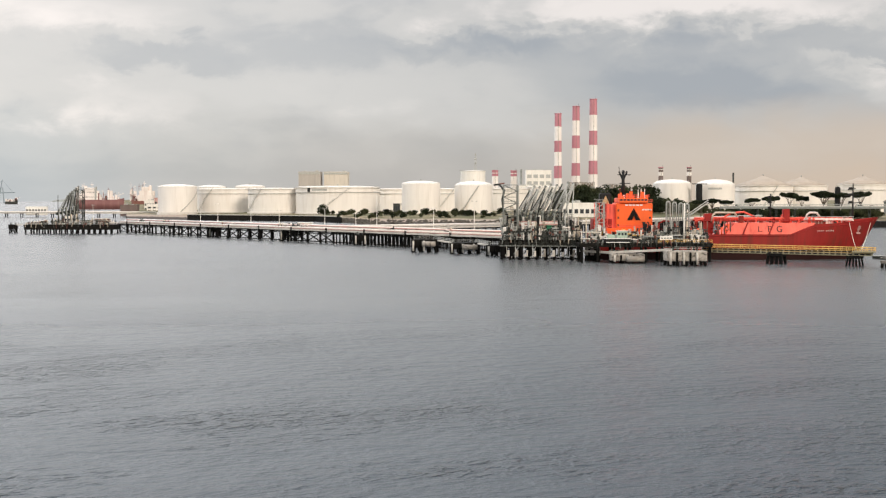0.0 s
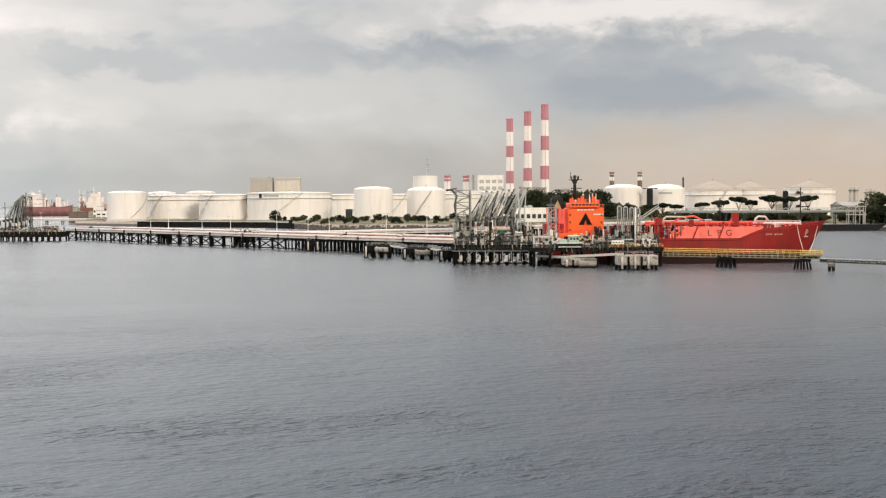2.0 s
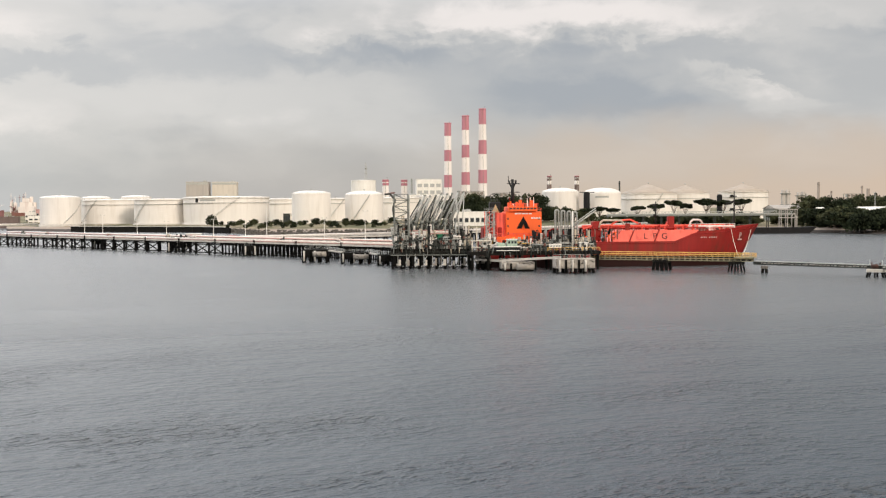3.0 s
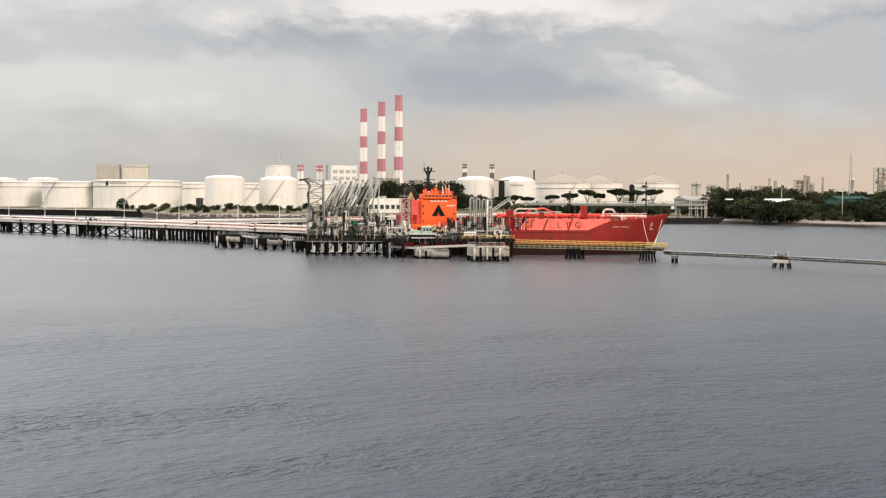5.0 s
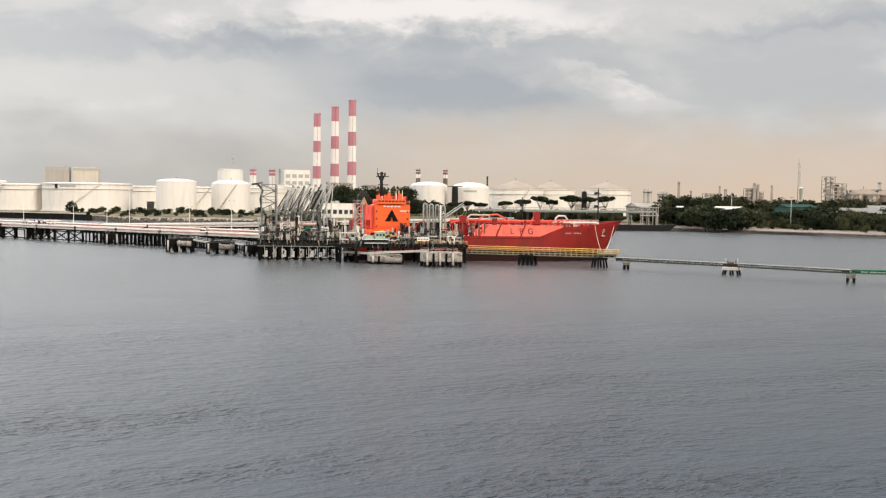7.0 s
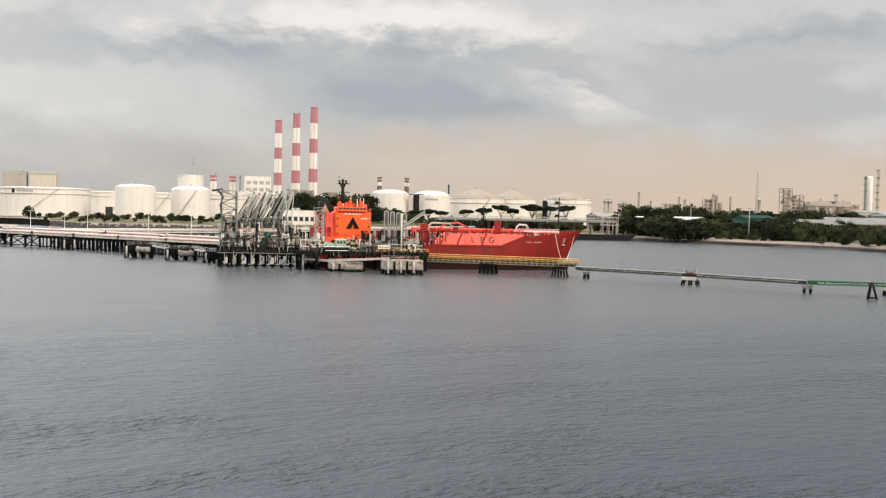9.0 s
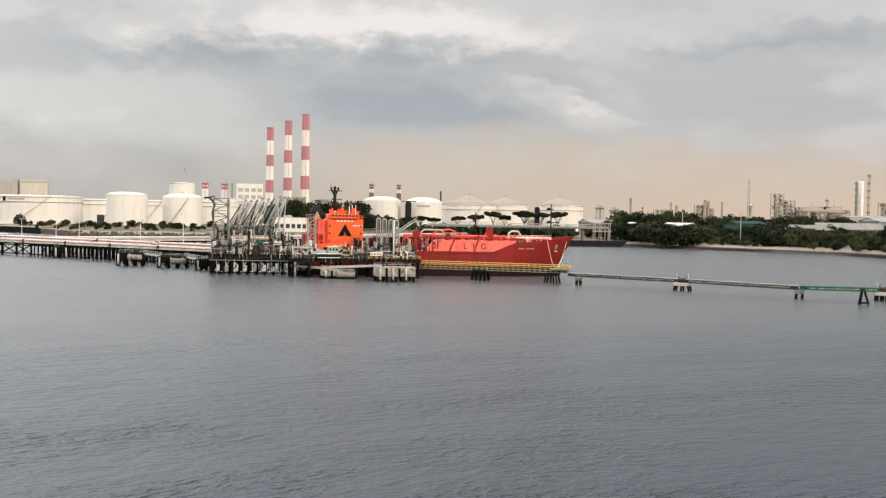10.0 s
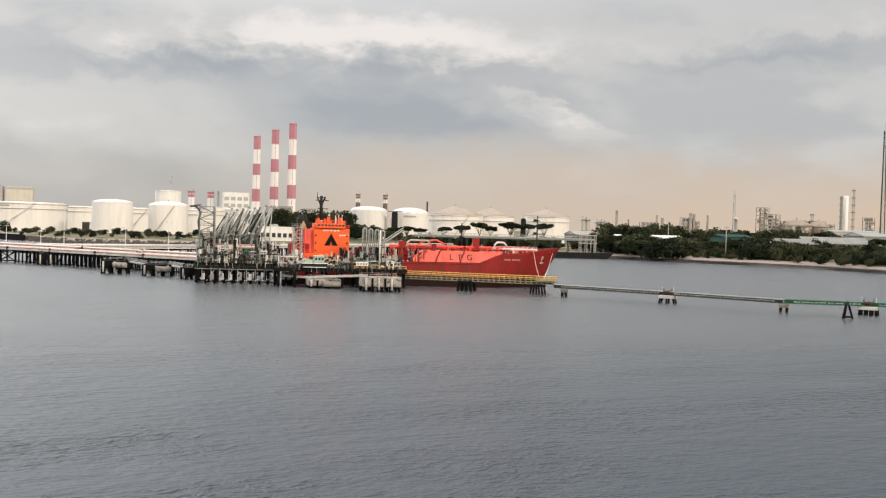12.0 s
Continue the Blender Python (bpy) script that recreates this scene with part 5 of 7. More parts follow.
def gas_carrier():
    s = thing("gas_carrier", (102.4, 420.0, 0), "red and orange gas carrier ship moored at the jetty", "ship", rz=-1.5)
    STERN, TOPZ, BEAM = -51.0, 8.9, 8.0

    def top(f):
        if f < 0.70:
            return TOPZ
        if f < 0.77:
            return TOPZ + (12.4 - TOPZ) * (f - 0.70) / 0.07
        return 12.4 + 2.4 * ((f - 0.77) / 0.23) ** 1.5

    def stem(z):
        return 42.5 + 8.3 * max(0.0, min(1.0, z / 14.8))

    def half(f, zf):
        b = BEAM
        if f > 0.70:
            q = (f - 0.70) / 0.30
            b *= max(0.0, 1 - q ** (1.5 + 1.7 * zf))
        if f < 0.12:
            b *= 0.72 + 0.28 * (f / 0.12) ** 0.5 * (0.6 + 0.4 * zf) + 0.28 * (1 - (f / 0.12) ** 0.5) * zf * 0.5
        return b

    fs = [k / 40 for k in range(41)]

    def side(levels, bmx, sgn):
        rings = []
        for f in fs:
            ring = []
            tz = top(f)
            for lv in levels:
                z = tz * lv
                ring.append((STERN + f * (stem(z) - STERN), sgn * half(f, max(0.0, lv)), z))
            rings.append(ring)
        loft(bmx, rings)

    for name, levels, m in (("hull_bottom", (-0.2, 0.0, 0.15, 0.30), HULL_BOOT), ("hull_side", (0.30, 0.45, 0.6, 0.8, 0.92, 1.0), HULL_RED)):
        bm = B()
        side(levels, bm, 1)
        side(levels, bm, -1)
        bmesh.ops.remove_doubles(bm, verts=bm.verts, dist=0.01)
        bmesh.ops.recalc_face_normals(bm, faces=bm.faces)
        part(name, bm, m, s)
    bm = B()                                  # transom and deck
    loft(bm, [[(STERN, sg * half(0, lv), TOPZ * lv) for lv in (-0.2, 0.0, 0.3, 0.6, 1.0)] for sg in (-1, 1)])
    part("transom", bm, HULL_RED, s)
    bm = B()
    loft(bm, [[(STERN + f * (stem(top(f)) - STERN), sg * half(f, 1.0) * 0.99, top(f) - (0.9 if f > 0.72 else 0.15)) for sg in (-1, 1)] for f in fs])
    part("deck", bm, HULL_PINK, s)
    bm = B()                                  # rubbing strake
    chain(bm, [(STERN + f * (stem(top(f) * 0.93) - STERN), -half(f, 0.93) - 0.05, top(f) * 0.93) for f in fs], 0.16, 6)
    part("strake", bm, HULL_RED, s)

    # sloped trunk over the tanks; its lighter red has the sky light in it
    bm = B()
    rings = []
    for lx0, lx1, yy, zz in ((-4.2, 22.4, -7.85, TOPZ - 0.1), (-2.6, 24.4, -7.29, 10.6), (-0.8, 27.0, -6.6, 12.8), (-0.8, 27.0, 6.6, 12.8), (-4.2, 22.4, 7.85, TOPZ - 0.1)):
        rings.append([(lx0, yy, zz), (lx0 + (lx1 - lx0) * 0.33, yy, zz), (lx0 + (lx1 - lx0) * 0.66, yy, zz), (lx1, yy, zz)])
    vs = loft(bm, rings)
    bm.faces.new([r[0] for r in vs])
    bm.faces.new([r[-1] for r in vs][::-1])
    for f in bm.faces:
        f.smooth = False
    bmesh.ops.recalc_face_normals(bm, faces=bm.faces)
    trunk = part("tank_trunk", bm, HULL_PINK, s)
    for k in range(7):
        bm = B()
        lx = 1.0 + k * 3.9
        tube(bm, (lx - 1.2, -7.75, TOPZ + 0.1), (lx + 0.6, -6.65, 12.7), 0.09, n=5)
        part("stiffener", bm, HULL_PINK, trunk)
    for k, ch in enumerate("LPG"):
        letters(ch, 3.0, BLACK, trunk, pose(7.6 + k * 3.4, -7.56, 9.75, 72.6, 0, 0))

    for lx in (3.6, 12.6):
        bm = B()
        chain(bm, [(lx - 1.9, -7.95, TOPZ), (lx, -6.75, 12.9), (lx + 0.2, -6.2, 13.6)], 0.22, 6)
        part("spray_pipe", bm, HULL_RED, trunk)
    for lx in (-8.0, -5.4, 1.6, 6.8, 15.0, 21.6):
        bm = B()
        chain(bm, [(lx, -5.2, 12.7), (lx, -5.2, 14.4), (lx + 0.8, -5.2, 14.8), (lx + 1.4, -5.2, 14.2)], 0.2, 6)
        part("vent_pipe", bm, HULL_PINK, s)
    for lx, ln in ((-8.5, 9.0), (24.0, 5.0)):
        bm = B()
        chain(bm, [(lx, -4.2, 13.0), (lx + 0.6, -4.2, 15.6), (lx + 1.6, -4.2, 16.4), (lx + ln - 1.0, -4.2, 16.3), (lx + ln, -4.2, 15.0)], 0.34, 8)
        part("crossover_pipe", bm, SHIP_WHITE if lx > 0 else PALE_STEEL, s)
    # deck pipes, catwalk and vents along the middle
    for yy, zz, r, m, a, b in ((-3.2, 14.0, 0.32, SHIP_WHITE, 24, 41), (-1.5, 14.3, 0.4, HULL_PINK, -14, 38), (0.4, 14.1, 0.3, SHIP_WHITE, -16, 40), (1.8, 13.9, 0.35, HULL_PINK, -14, 36), (-4.6, 13.5, 0.22, HULL_RED, -12, 30)):
        bm = B()
        tube(bm, (a, yy, zz), (b, yy, zz), r, n=8)
        for k in range(int((b - a) / 4)):
            tube(bm, (a + 1 + 4 * k, yy, 11.0), (a + 1 + 4 * k, yy, zz), 0.1, n=5)
        part("deck_pipe", bm, m, s)
    bm = B()
    box(bm, (33, -1.2, 13.6), (17, 2.4, 0.3))
    for k in range(10):
        tube(bm, (25 + k * 1.8, -2.3, 11), (25 + k * 1.8, -2.3, 14.9), 0.07, n=4)
    tube(bm, (25, -2.3, 14.9), (41.4, -2.3, 14.9), 0.07, n=4)
    part("catwalk", bm, SHIP_WHITE, s)
    rr = random.Random(5)
    for k in range(16):
        bm = B()
        lx, ly, h = -15 + k * 2.9 + rr.uniform(-1, 1), rr.uniform(-5, 4), rr.uniform(1.0, 2.8)
        base = 12.7 if -1 < lx < 28 else (8.8 if lx < 0 else 12.0)
        if k % 3 == 0:
            box(bm, (lx, ly, base + h / 2), (1.5, 1.6, h), bevel=0.12)
        else:
            tube(bm, (lx, ly, base - 0.2), (lx, ly, base + h), 0.35, n=10)
            tube(bm, (lx, ly, base + h), (lx + 0.6, ly - 0.2, base + h + 0.4), 0.42, n=10)
        part("deck_fitting", bm, rr.choice([HULL_PINK, HULL_RED, HULL_PINK, RUST]), s)
    bm = B()
    box(bm, (17.8, -2.5, 15.2), (2.2, 2.2, 4.8), bevel=0.15)
    part("vent_house", bm, HULL_RED, s)
    bm = B()
    box(bm, (-9.2, -2.5, 12.5), (3.0, 3.2, 7.0), bevel=0.15)
    part("compressor_house", bm, HULL_RED, s)
    bm = B()
    chain(bm, [(-14, -3, 13.2), (-10, -3, 14.5), (-4, -3, 14.6), (-1.5, -3, 16.2), (3, -3, 16.6), (6, -3, 15.2)], 0.32, 8)
    part("vapour_pipe", bm, HULL_PINK, s)
    for lx in (-13, -10.5, -7, -4.5, -2.5):
        bm = B()
        chain(bm, [(lx, -7.4, 8.8), (lx, -7.4, 12.6), (lx + 0.3, -5.5, 13.2), (lx + 0.8, -3, 13.2)], 0.2, 7)
        part("cargo_manifold", bm, RUST, s)
    for lx, h, wide in ((13.0, 23.0, 1.0), (41.8, 26.6, 3.0)):
        bm = B()
        tube(bm, (lx, 0, 11), (lx, 0, h), 0.34, 0.2, n=8)
        mast = part("mast", bm, BLACK, s, "dark slim deck mast")
        for k, zz in enumerate((0.55, 0.72, 0.86)):
            bm = B()
            tube(bm, (lx - wide * (0.6 + 0.4 * (k % 2)), 0, 11 + (h - 11) * zz), (lx + wide * (1.0 - 0.35 * k), 0, 11 + (h - 11) * zz + 0.3), 0.2, n=6)
            box(bm, (lx - wide * 0.3, 0, 11 + (h - 11) * zz + 0.4), (1.1, 0.9, 0.9), bevel=0.1)
            part("crosstree", bm, BLACK, mast)
    # forecastle: windlass, bulwark rail, anchor, name bars, draught marks
    bm = B()
    tube(bm, (36, -2.5, 13.2), (36, 2.5, 13.2), 0.9, n=12)
    box(bm, (36, 0, 12.6), (2.2, 3.4, 1.4), bevel=0.1)
    part("windlass", bm, HULL_PINK, s)
    bm = B()
    box(bm, (40, 0, 13.6), (2.6, 3.0, 1.8), bevel=0.2)
    part("forecastle_house", bm, HULL_PINK, s)
    for k in range(10):
        bm = B()
        lx = 27.5 + 0.62 * k
        f = (lx - STERN) / (stem(10.2) - STERN)
        if k == 4:
            continue
        box(bm, (lx, -half(f, 0.78) - 0.06, 10.15), (0.3, 0.1, 0.5), math.degrees(math.atan2(half(f - 0.01, 0.78) - half(f + 0.01, 0.78), 1.9)))
        part("name_bar", bm, PIPE_PINK, s)
    bm = B()
    f = 0.945
    ax, ay = STERN + f * (stem(10.0) - STERN), -half(f, 0.7) - 0.25
    tube(bm, (ax, ay, 9.2), (ax - 0.2, ay - 0.1, 11.2), 0.16, n=6)
    box(bm, (ax, ay - 0.1, 9.2), (1.7, 0.4, 0.5), 25, bevel=0.08)
    part("anchor", bm, PIPE_PINK, s, "faded pink anchor in its pocket")
    bm = B()
    tube(bm, (ax + 0.1, ay + 0.4, 11.2), (ax - 0.1, ay - 0.15, 11.0), 0.85, n=14)
    part("hawse_pipe", bm, PIPE_PINK, s)
    bm = B()
    pts = [(STERN + f * (stem(top(f)) - STERN), -half(f, 1.0), top(f)) for f in fs if f < 0.42]
    for p in pts:
        bar(RAIL, s, p, (p[0], p[1], p[2] + 1.1), "post")
    for h in (0.55, 1.1):
        chain(bm, [(p[0], p[1], p[2] + h) for p in pts], 0.05, 4)
    part("deck_rail", bm, HULL_PINK, s)

    rr = random.Random(17)
    for k in range(14):
        bm = B()
        lx, ly, h = 26 + k * 1.15, rr.uniform(-4.5, -1.0) * (1 - k / 22), rr.uniform(0.5, 1.6)
        if k % 2:
            tube(bm, (lx, ly - 0.5, 12.6 + h), (lx, ly + 0.5, 12.6 + h), 0.4, n=8)
            tube(bm, (lx, ly, 11.6), (lx, ly, 12.6 + h), 0.2, n=6)
        else:
            box(bm, (lx, ly, 12.2 + h / 2), (0.9, 0.8, h + 0.8), bevel=0.08)
        part("deck_fitting", bm, rr.choice([STEEL_DARK, SHIP_WHITE, HULL_PINK, RUST]), s)
    for k in range(18):
        bm = B()
        lx, ly, h = rr.uniform(-27, -2), rr.uniform(-7.2, -3.5), rr.uniform(0.8, 3.4)
        tube(bm, (lx, ly, 8.7), (lx, ly, 8.8 + h), rr.uniform(0.12, 0.3), n=7)
        tube(bm, (lx - 0.6, ly, 8.8 + h), (lx + 0.6, ly, 8.8 + h), 0.22, n=7)
        part("deck_fitting", bm, rr.choice([STEEL_DARK, RUST, HULL_PINK, GALV, ORANGE]), s)
    # accommodation block
    bm = B()
    box(bm, (-35.6, 0, 14.2), (12.6, 13.0, 11.0), bevel=0.25)
    acc = part("accommodation", bm, ORANGE, s, "orange accommodation block with a black triangle mark")
    bm = B()
    box(bm, (-36.6, 0, 9.8), (17.4, 14.6, 2.2), bevel=0.15)
    part("poop_house", bm, ORANGE, s)
    bm = B()
    box(bm, (-36.0, 0, 20.6), (10.0, 15.2, 1.7), bevel=0.2)
    bridge = part("bridge", bm, ORANGE, s)
    for k in range(8):
        bm = B()
        box(bm, (-40.3 + k * 1.22, -7.63, 20.8), (0.9, 0.08, 0.6))
        part("window", bm, WINDOW, bridge)
    bm = B()
    v = [bm.verts.new(p) for p in ((-38.2, -6.56, 13.7), (-33.4, -6.56, 13.7), (-35.8, -6.56, 18.0))]
    bm.faces.new(v)
    bmesh.ops.solidify(bm, geom=bm.faces[:], thickness=0.05)
    part("triangle_mark", bm, BLACK, acc)
    bm = B()
    v = [bm.verts.new(p) for p in ((-36.4, -6.64, 13.7), (-35.2, -6.64, 13.7), (-35.8, -6.64, 15.3))]
    bm.faces.new(v)
    bmesh.ops.solidify(bm, geom=bm.faces[:], thickness=0.03)
    part("triangle_notch", bm, ORANGE, acc)
    for k in range(5):
        bm = B()
        box(bm, (-38.3 + 1.25 * k, -6.56, 19.0), (0.95, 0.08, 0.5))
        part("name_bar", bm, SHIP_WHITE, acc)
    for k in range(4):
        bm = B()
        box(bm, (-32.6 + 0.85 * k, -6.56, 17.4), (0.7, 0.08, 0.45))
        part("name_bar", bm, SHIP_WHITE, acc)
    for i in range(3):
        for sx in (-41.2, -30.2):
            bm = B()
            box(bm, (sx, -6.55, 12.0 + 2.6 * i), (0.5, 0.1, 0.7), bevel=0.02)
            part("porthole", bm, WINDOW, acc)
    for zz, wide, yy in ((19.8, 13.4, -7.2), (21.45, 11.0, -7.6), (11.0, 17.6, -7.3)):
        bm = B()
        for h in (0.5, 1.05):
            tube(bm, (-36 - wide / 2, yy, zz + h), (-36 + wide / 2, yy, zz + h), 0.07, n=4)
        for k in range(int(wide / 1.3) + 1):
            tube(bm, (-36 - wide / 2 + k * 1.3, yy, zz), (-36 - wide / 2 + k * 1.3, yy, zz + 1.05), 0.06, n=4)
        part("guard_rail", bm, HULL_PINK, s)
    rr = random.Random(9)
    for k in range(26):
        bm = B()
        lx, ly, h = rr.uniform(-41, -30.5), rr.uniform(-6, 4), rr.uniform(0.6, 2.4)
        if k % 2:
            box(bm, (lx, ly, 21.4 + h / 2), (rr.uniform(0.5, 1.4), 1.0, h), bevel=0.08)
        else:
            tube(bm, (lx, ly, 21.3), (lx, ly, 21.4 + h * 1.5), 0.14, n=6)
        part("roof_fitting", bm, rr.choice([ORANGE, HULL_RED, SHIP_WHITE, STEEL_DARK]), s)
    bm = B()
    tube(bm, (-38.9, -1, 21.5), (-38.9, -1, 31.2), 0.75, 0.45, n=8)
    tube(bm, (-38.9, -1, 27.5), (-37.6, -1, 30.6), 0.3, n=6)
    tube(bm, (-38.9, -1, 27.5), (-40.4, -1, 30.8), 0.3, n=6)
    mast = part("radar_mast", bm, BLACK, s, "black radar mast")
    for zz, wide in ((26.6, 1.9), (29.6, 2.3), (30.6, 1.2)):
        bm = B()
        box(bm, (-38.9 + (0.3 if zz > 28 else 0.6), -1, zz), (wide * 2, 0.7, 0.28), bevel=0.05)
        part("radar_scanner", bm, BLACK, mast)
    bm = B()
    tube(bm, (-40.2, -1, 29.6), (-40.4, -1, 32.4), 0.09, n=5)
    tube(bm, (-37.6, -1, 29.6), (-37.6, -1, 31.0), 0.16, n=6)
    part("aerial", bm, BLACK, mast)
    bm = B()
    box(bm, (-45.2, 0, 17.4), (4.0, 5.0, 11.6), bevel=0.5)
    fun = part("funnel", bm, BLACK, s, "black funnel with a pale yellow triangle")
    bm = B()
    v = [bm.verts.new(p) for p in ((-46.6, -2.56, 19.4), (-43.8, -2.56, 19.4), (-45.2, -2.56, 22.4))]
    bm.faces.new(v)
    bmesh.ops.solidify(bm, geom=bm.faces[:], thickness=0.04)
    part("triangle_mark", bm, mat("pale_yellow_mark", (0.75, 0.55, 0.28), 0.5), fun)
    bm = B()
    for k in range(3):
        tube(bm, (-46.3 + k * 1.1, 0.4, 23), (-46.5 + k * 1.1, 0.4, 24.3), 0.28, n=8)
    part("exhaust", bm, STEEL_DARK, fun)
    bm = B()
    box(bm, (-46.5, 0, 11.5), (6.5, 11.0, 5.4), bevel=0.2)
    part("engine_casing", bm, HULL_RED, s)
    # redder block added for the accommodation's shaded left side
    bm = B()
    box(bm, (-43.4, 0.6, 15.0), (3.6, 11.0, 8.6), bevel=0.2)
    part("side_house", bm, HULL_PINK, s)
    bm = B()
    for lx in (-48.6, -45.9):
        for k in range(9):
            tube(bm, (lx - 0.9, -6.2, 9 + k * 1.2), (lx + 0.9, -6.2, 10.2 + k * 1.2), 0.08, n=4)
        for o in (-0.9, 0.9):
            tube(bm, (lx + o, -6.2, 8.8), (lx + o, -6.2, 20.0), 0.12, n=5)
    part("access_tower", bm, HULL_PINK, s)
    bm = B()
    chain(bm, [(-27, -6, 8.8), (-27, -6, 12.5), (-25.5, -6, 13.5), (-22, -6, 13.3), (-20, -6, 9)], 0.25, 7)
    box(bm, (-24.0, -3.0, 10.2), (5.0, 6.0, 2.8), bevel=0.15)
    part("pump_room", bm, HULL_RED, s)
    return s


gas_carrier()


def rope(a, b, sag, label, r=0.10):
    t = thing("mooring_rope", a, label, "rope", "mooring ropes")
    d = Vector(b) - Vector(a)
    bm = B()
    n = 12
    chain(bm, [tuple(d * (k / n) + Vector((0, 0, -sag * 4 * (k / n) * (1 - k / n)))) for k in range(n + 1)], r, 5)
    part("line", bm, PALE_STEEL, t)


rope((149.6, 416.5, 12.8), (131.5, 374.0, 5.2), 1.0, "pale mooring rope from the bow to the walkway end", 0.10)
rope((141.0, 413.0, 13.2), (130.5, 375.0, 5.2), 0.9, "pale mooring rope from the forecastle to the walkway", 0.1)

# ---------------------------------------------------------------- walkways to the east
WZ = 4.7


def yellow_walkway():
    a, b = Vector((87.5, 400.6, WZ)), Vector((134.7, 373.0, WZ))
    d = b - a
    t = thing("yellow_walkway", a, "walkway with yellow handrails and dark lattice sides beside the ship", "walkway", rz=math.degrees(math.atan2(d.y, d.x)))
    L = d.length
    bm = B()
    box(bm, (L / 2, 0, -0.3), (L, 2.4, 0.5), bevel=0.05)
    part("deck", bm, STEEL_MID, t)
    bm = B()
    box(bm, (L / 2, -1.25, -0.95), (L, 0.2, 0.9))
    box(bm, (L / 2, 1.25, -0.95), (L, 0.2, 0.9))
    part("girder", bm, OLIVE_STEEL, t)
    n = 30
    # solid black plates paint in the dark of the lattice and girder openings
    pan = boxm("lattice_panel", (L / n * 0.8, 0.08, 0.5), BLACK)
    cell = boxm("girder_opening", (L / n * 0.72, 0.06, 0.46), BLACK)
    for k in range(n):
        piece("girder_opening", cell, t, pose((k + 0.5) * L / n, -1.38, -0.92))
    bm = B()
    box(bm, (L / 2, -1.32, 0.16), (L, 0.1, 0.14))
    box(bm, (L / 2, -1.32, -0.46), (L, 0.1, 0.12))
    part("stringer", bm, YELLOW, t)
    for k in range(n):
        piece("lattice_panel", pan, t, pose((k + 0.5) * L / n, -1.4, -0.15))
    for s in (-1.2, 1.2):
        rail_run(t, [(0, s, 0), (L, s, 0)], YRAIL, 1.3, 1.9)
    bm = B()
    box(bm, (L - 2.5, 0, -0.1), (6.5, 4.6, 0.5), bevel=0.06)
    part("end_platform", bm, OLIVE_STEEL, t)
    rail_run(t, [(L - 5.6, -2.2, 0.1), (L + 0.6, -2.2, 0.1), (L + 0.6, 2.2, 0.1)], YRAIL, 1.2, 1.5)
    return t


yellow_walkway()


def pier(x, y, wide, top, label, legs=2, rake=0.5, cap_mat=CONCRETE, machine=False, rz=-40):
    t = thing("walkway_pier", (x, y, 0), label, "pier", "walkway piers", rz=rz)
    bm = B()
    box(bm, (0, 0, top - 0.5), (wide, wide * 0.8, 1.0), bevel=0.12)
    part("cap", bm, cap_mat, t)
    for k in range(legs):
        o = (k / (legs - 1) - 0.5) * (wide - 0.9)
        for j in (-1, 1):
            bar(PILE if wide > 5 else THIN_PILE, t, (o * (1 + rake), j * wide * 0.35, -2), (o, j * wide * 0.25, top - 0.9))
    if machine:
        bm = B()
        box(bm, (0, 0, top + 0.5), (wide * 0.45, wide * 0.4, 1.0), bevel=0.15)
        tube(bm, (-wide * 0.2, -wide * 0.3, top + 0.9), (wide * 0.2, -wide * 0.3, top + 0.9), 0.5, n=12)
        for q in (-0.28, 0.0, 0.22):
            tube(bm, (wide * q, 0.1, top + 0.6), (wide * q + 0.2, -0.2, top + 1.5 + abs(q) * 2), 0.28, 0.12, n=7)
        part("mooring_hook", bm, DARK_RUST, t, "dark rusty mooring hook")
        for s in (-1, 1):
            bm = B()
            tube(bm, (s * wide * 0.38, 0, top), (s * wide * 0.38, 0, top + 2.6), 0.1, n=6)
            part("post", bm, GALV, t)
        rail_run(t, [(-wide / 2 + 0.2, wide * 0.38, top), (wide / 2 - 0.2, wide * 0.38, top)], high=1.0)
    return t


pier(108.9, 388.2, 5.2, WZ - 1.2, "dark raking piled pier under the yellow walkway", legs=4, cap_mat=DARK_CONC, rake=0.25)
pier(130.2, 375.8, 4.4, WZ - 1.3, "dark short piled pier under the walkway end", legs=3, cap_mat=DARK_CONC)
TRUSS = [(134.2, 370.0), (159.6, 338.0), (180.6, 305.8), (202.5, 297.0), (226.0, 283.0)]
TZ = 2.6
pier(136.0, 366.2, 2.0, TZ - 0.3, "small concrete trestle pier with raking legs", legs=2)
pier(159.5, 338.0, 4.8, TZ - 0.1, "pale concrete pier with a rusty mooring hook on top", legs=3, cap_mat=PALE_CONCRETE, machine=True)
pier(180.6, 305.8, 2.6, TZ - 0.3, "small concrete trestle pier", legs=2, rake=0.1)
pier(202.8, 297.6, 5.2, TZ - 0.1, "pale concrete pier with a rusty mooring hook on top", legs=4, cap_mat=PALE_CONCRETE, machine=True, rake=0.1)
t = thing("a_frame_pile", (187.2, 284.6, 0), "black raking pile cluster standing in the water", "pile cluster")
bar(BRACE, t, (-1.5, -0.5, 0.45), (1.5, -0.5, 0.45), "waling")
for a in ((-2.1, -0.7), (2.1, -0.7), (0, 1.6)):
    bar(THIN_PILE, t, (a[0], a[1], -2), (a[0] * 0.12, a[1] * 0.12, 4.2))
bm = B()
turned(bm, [(0.75, 3.5), (0.7, 4.2), (0.3, 4.6), (0, 4.6)], 12)
part("cap", bm, BLACK, t)


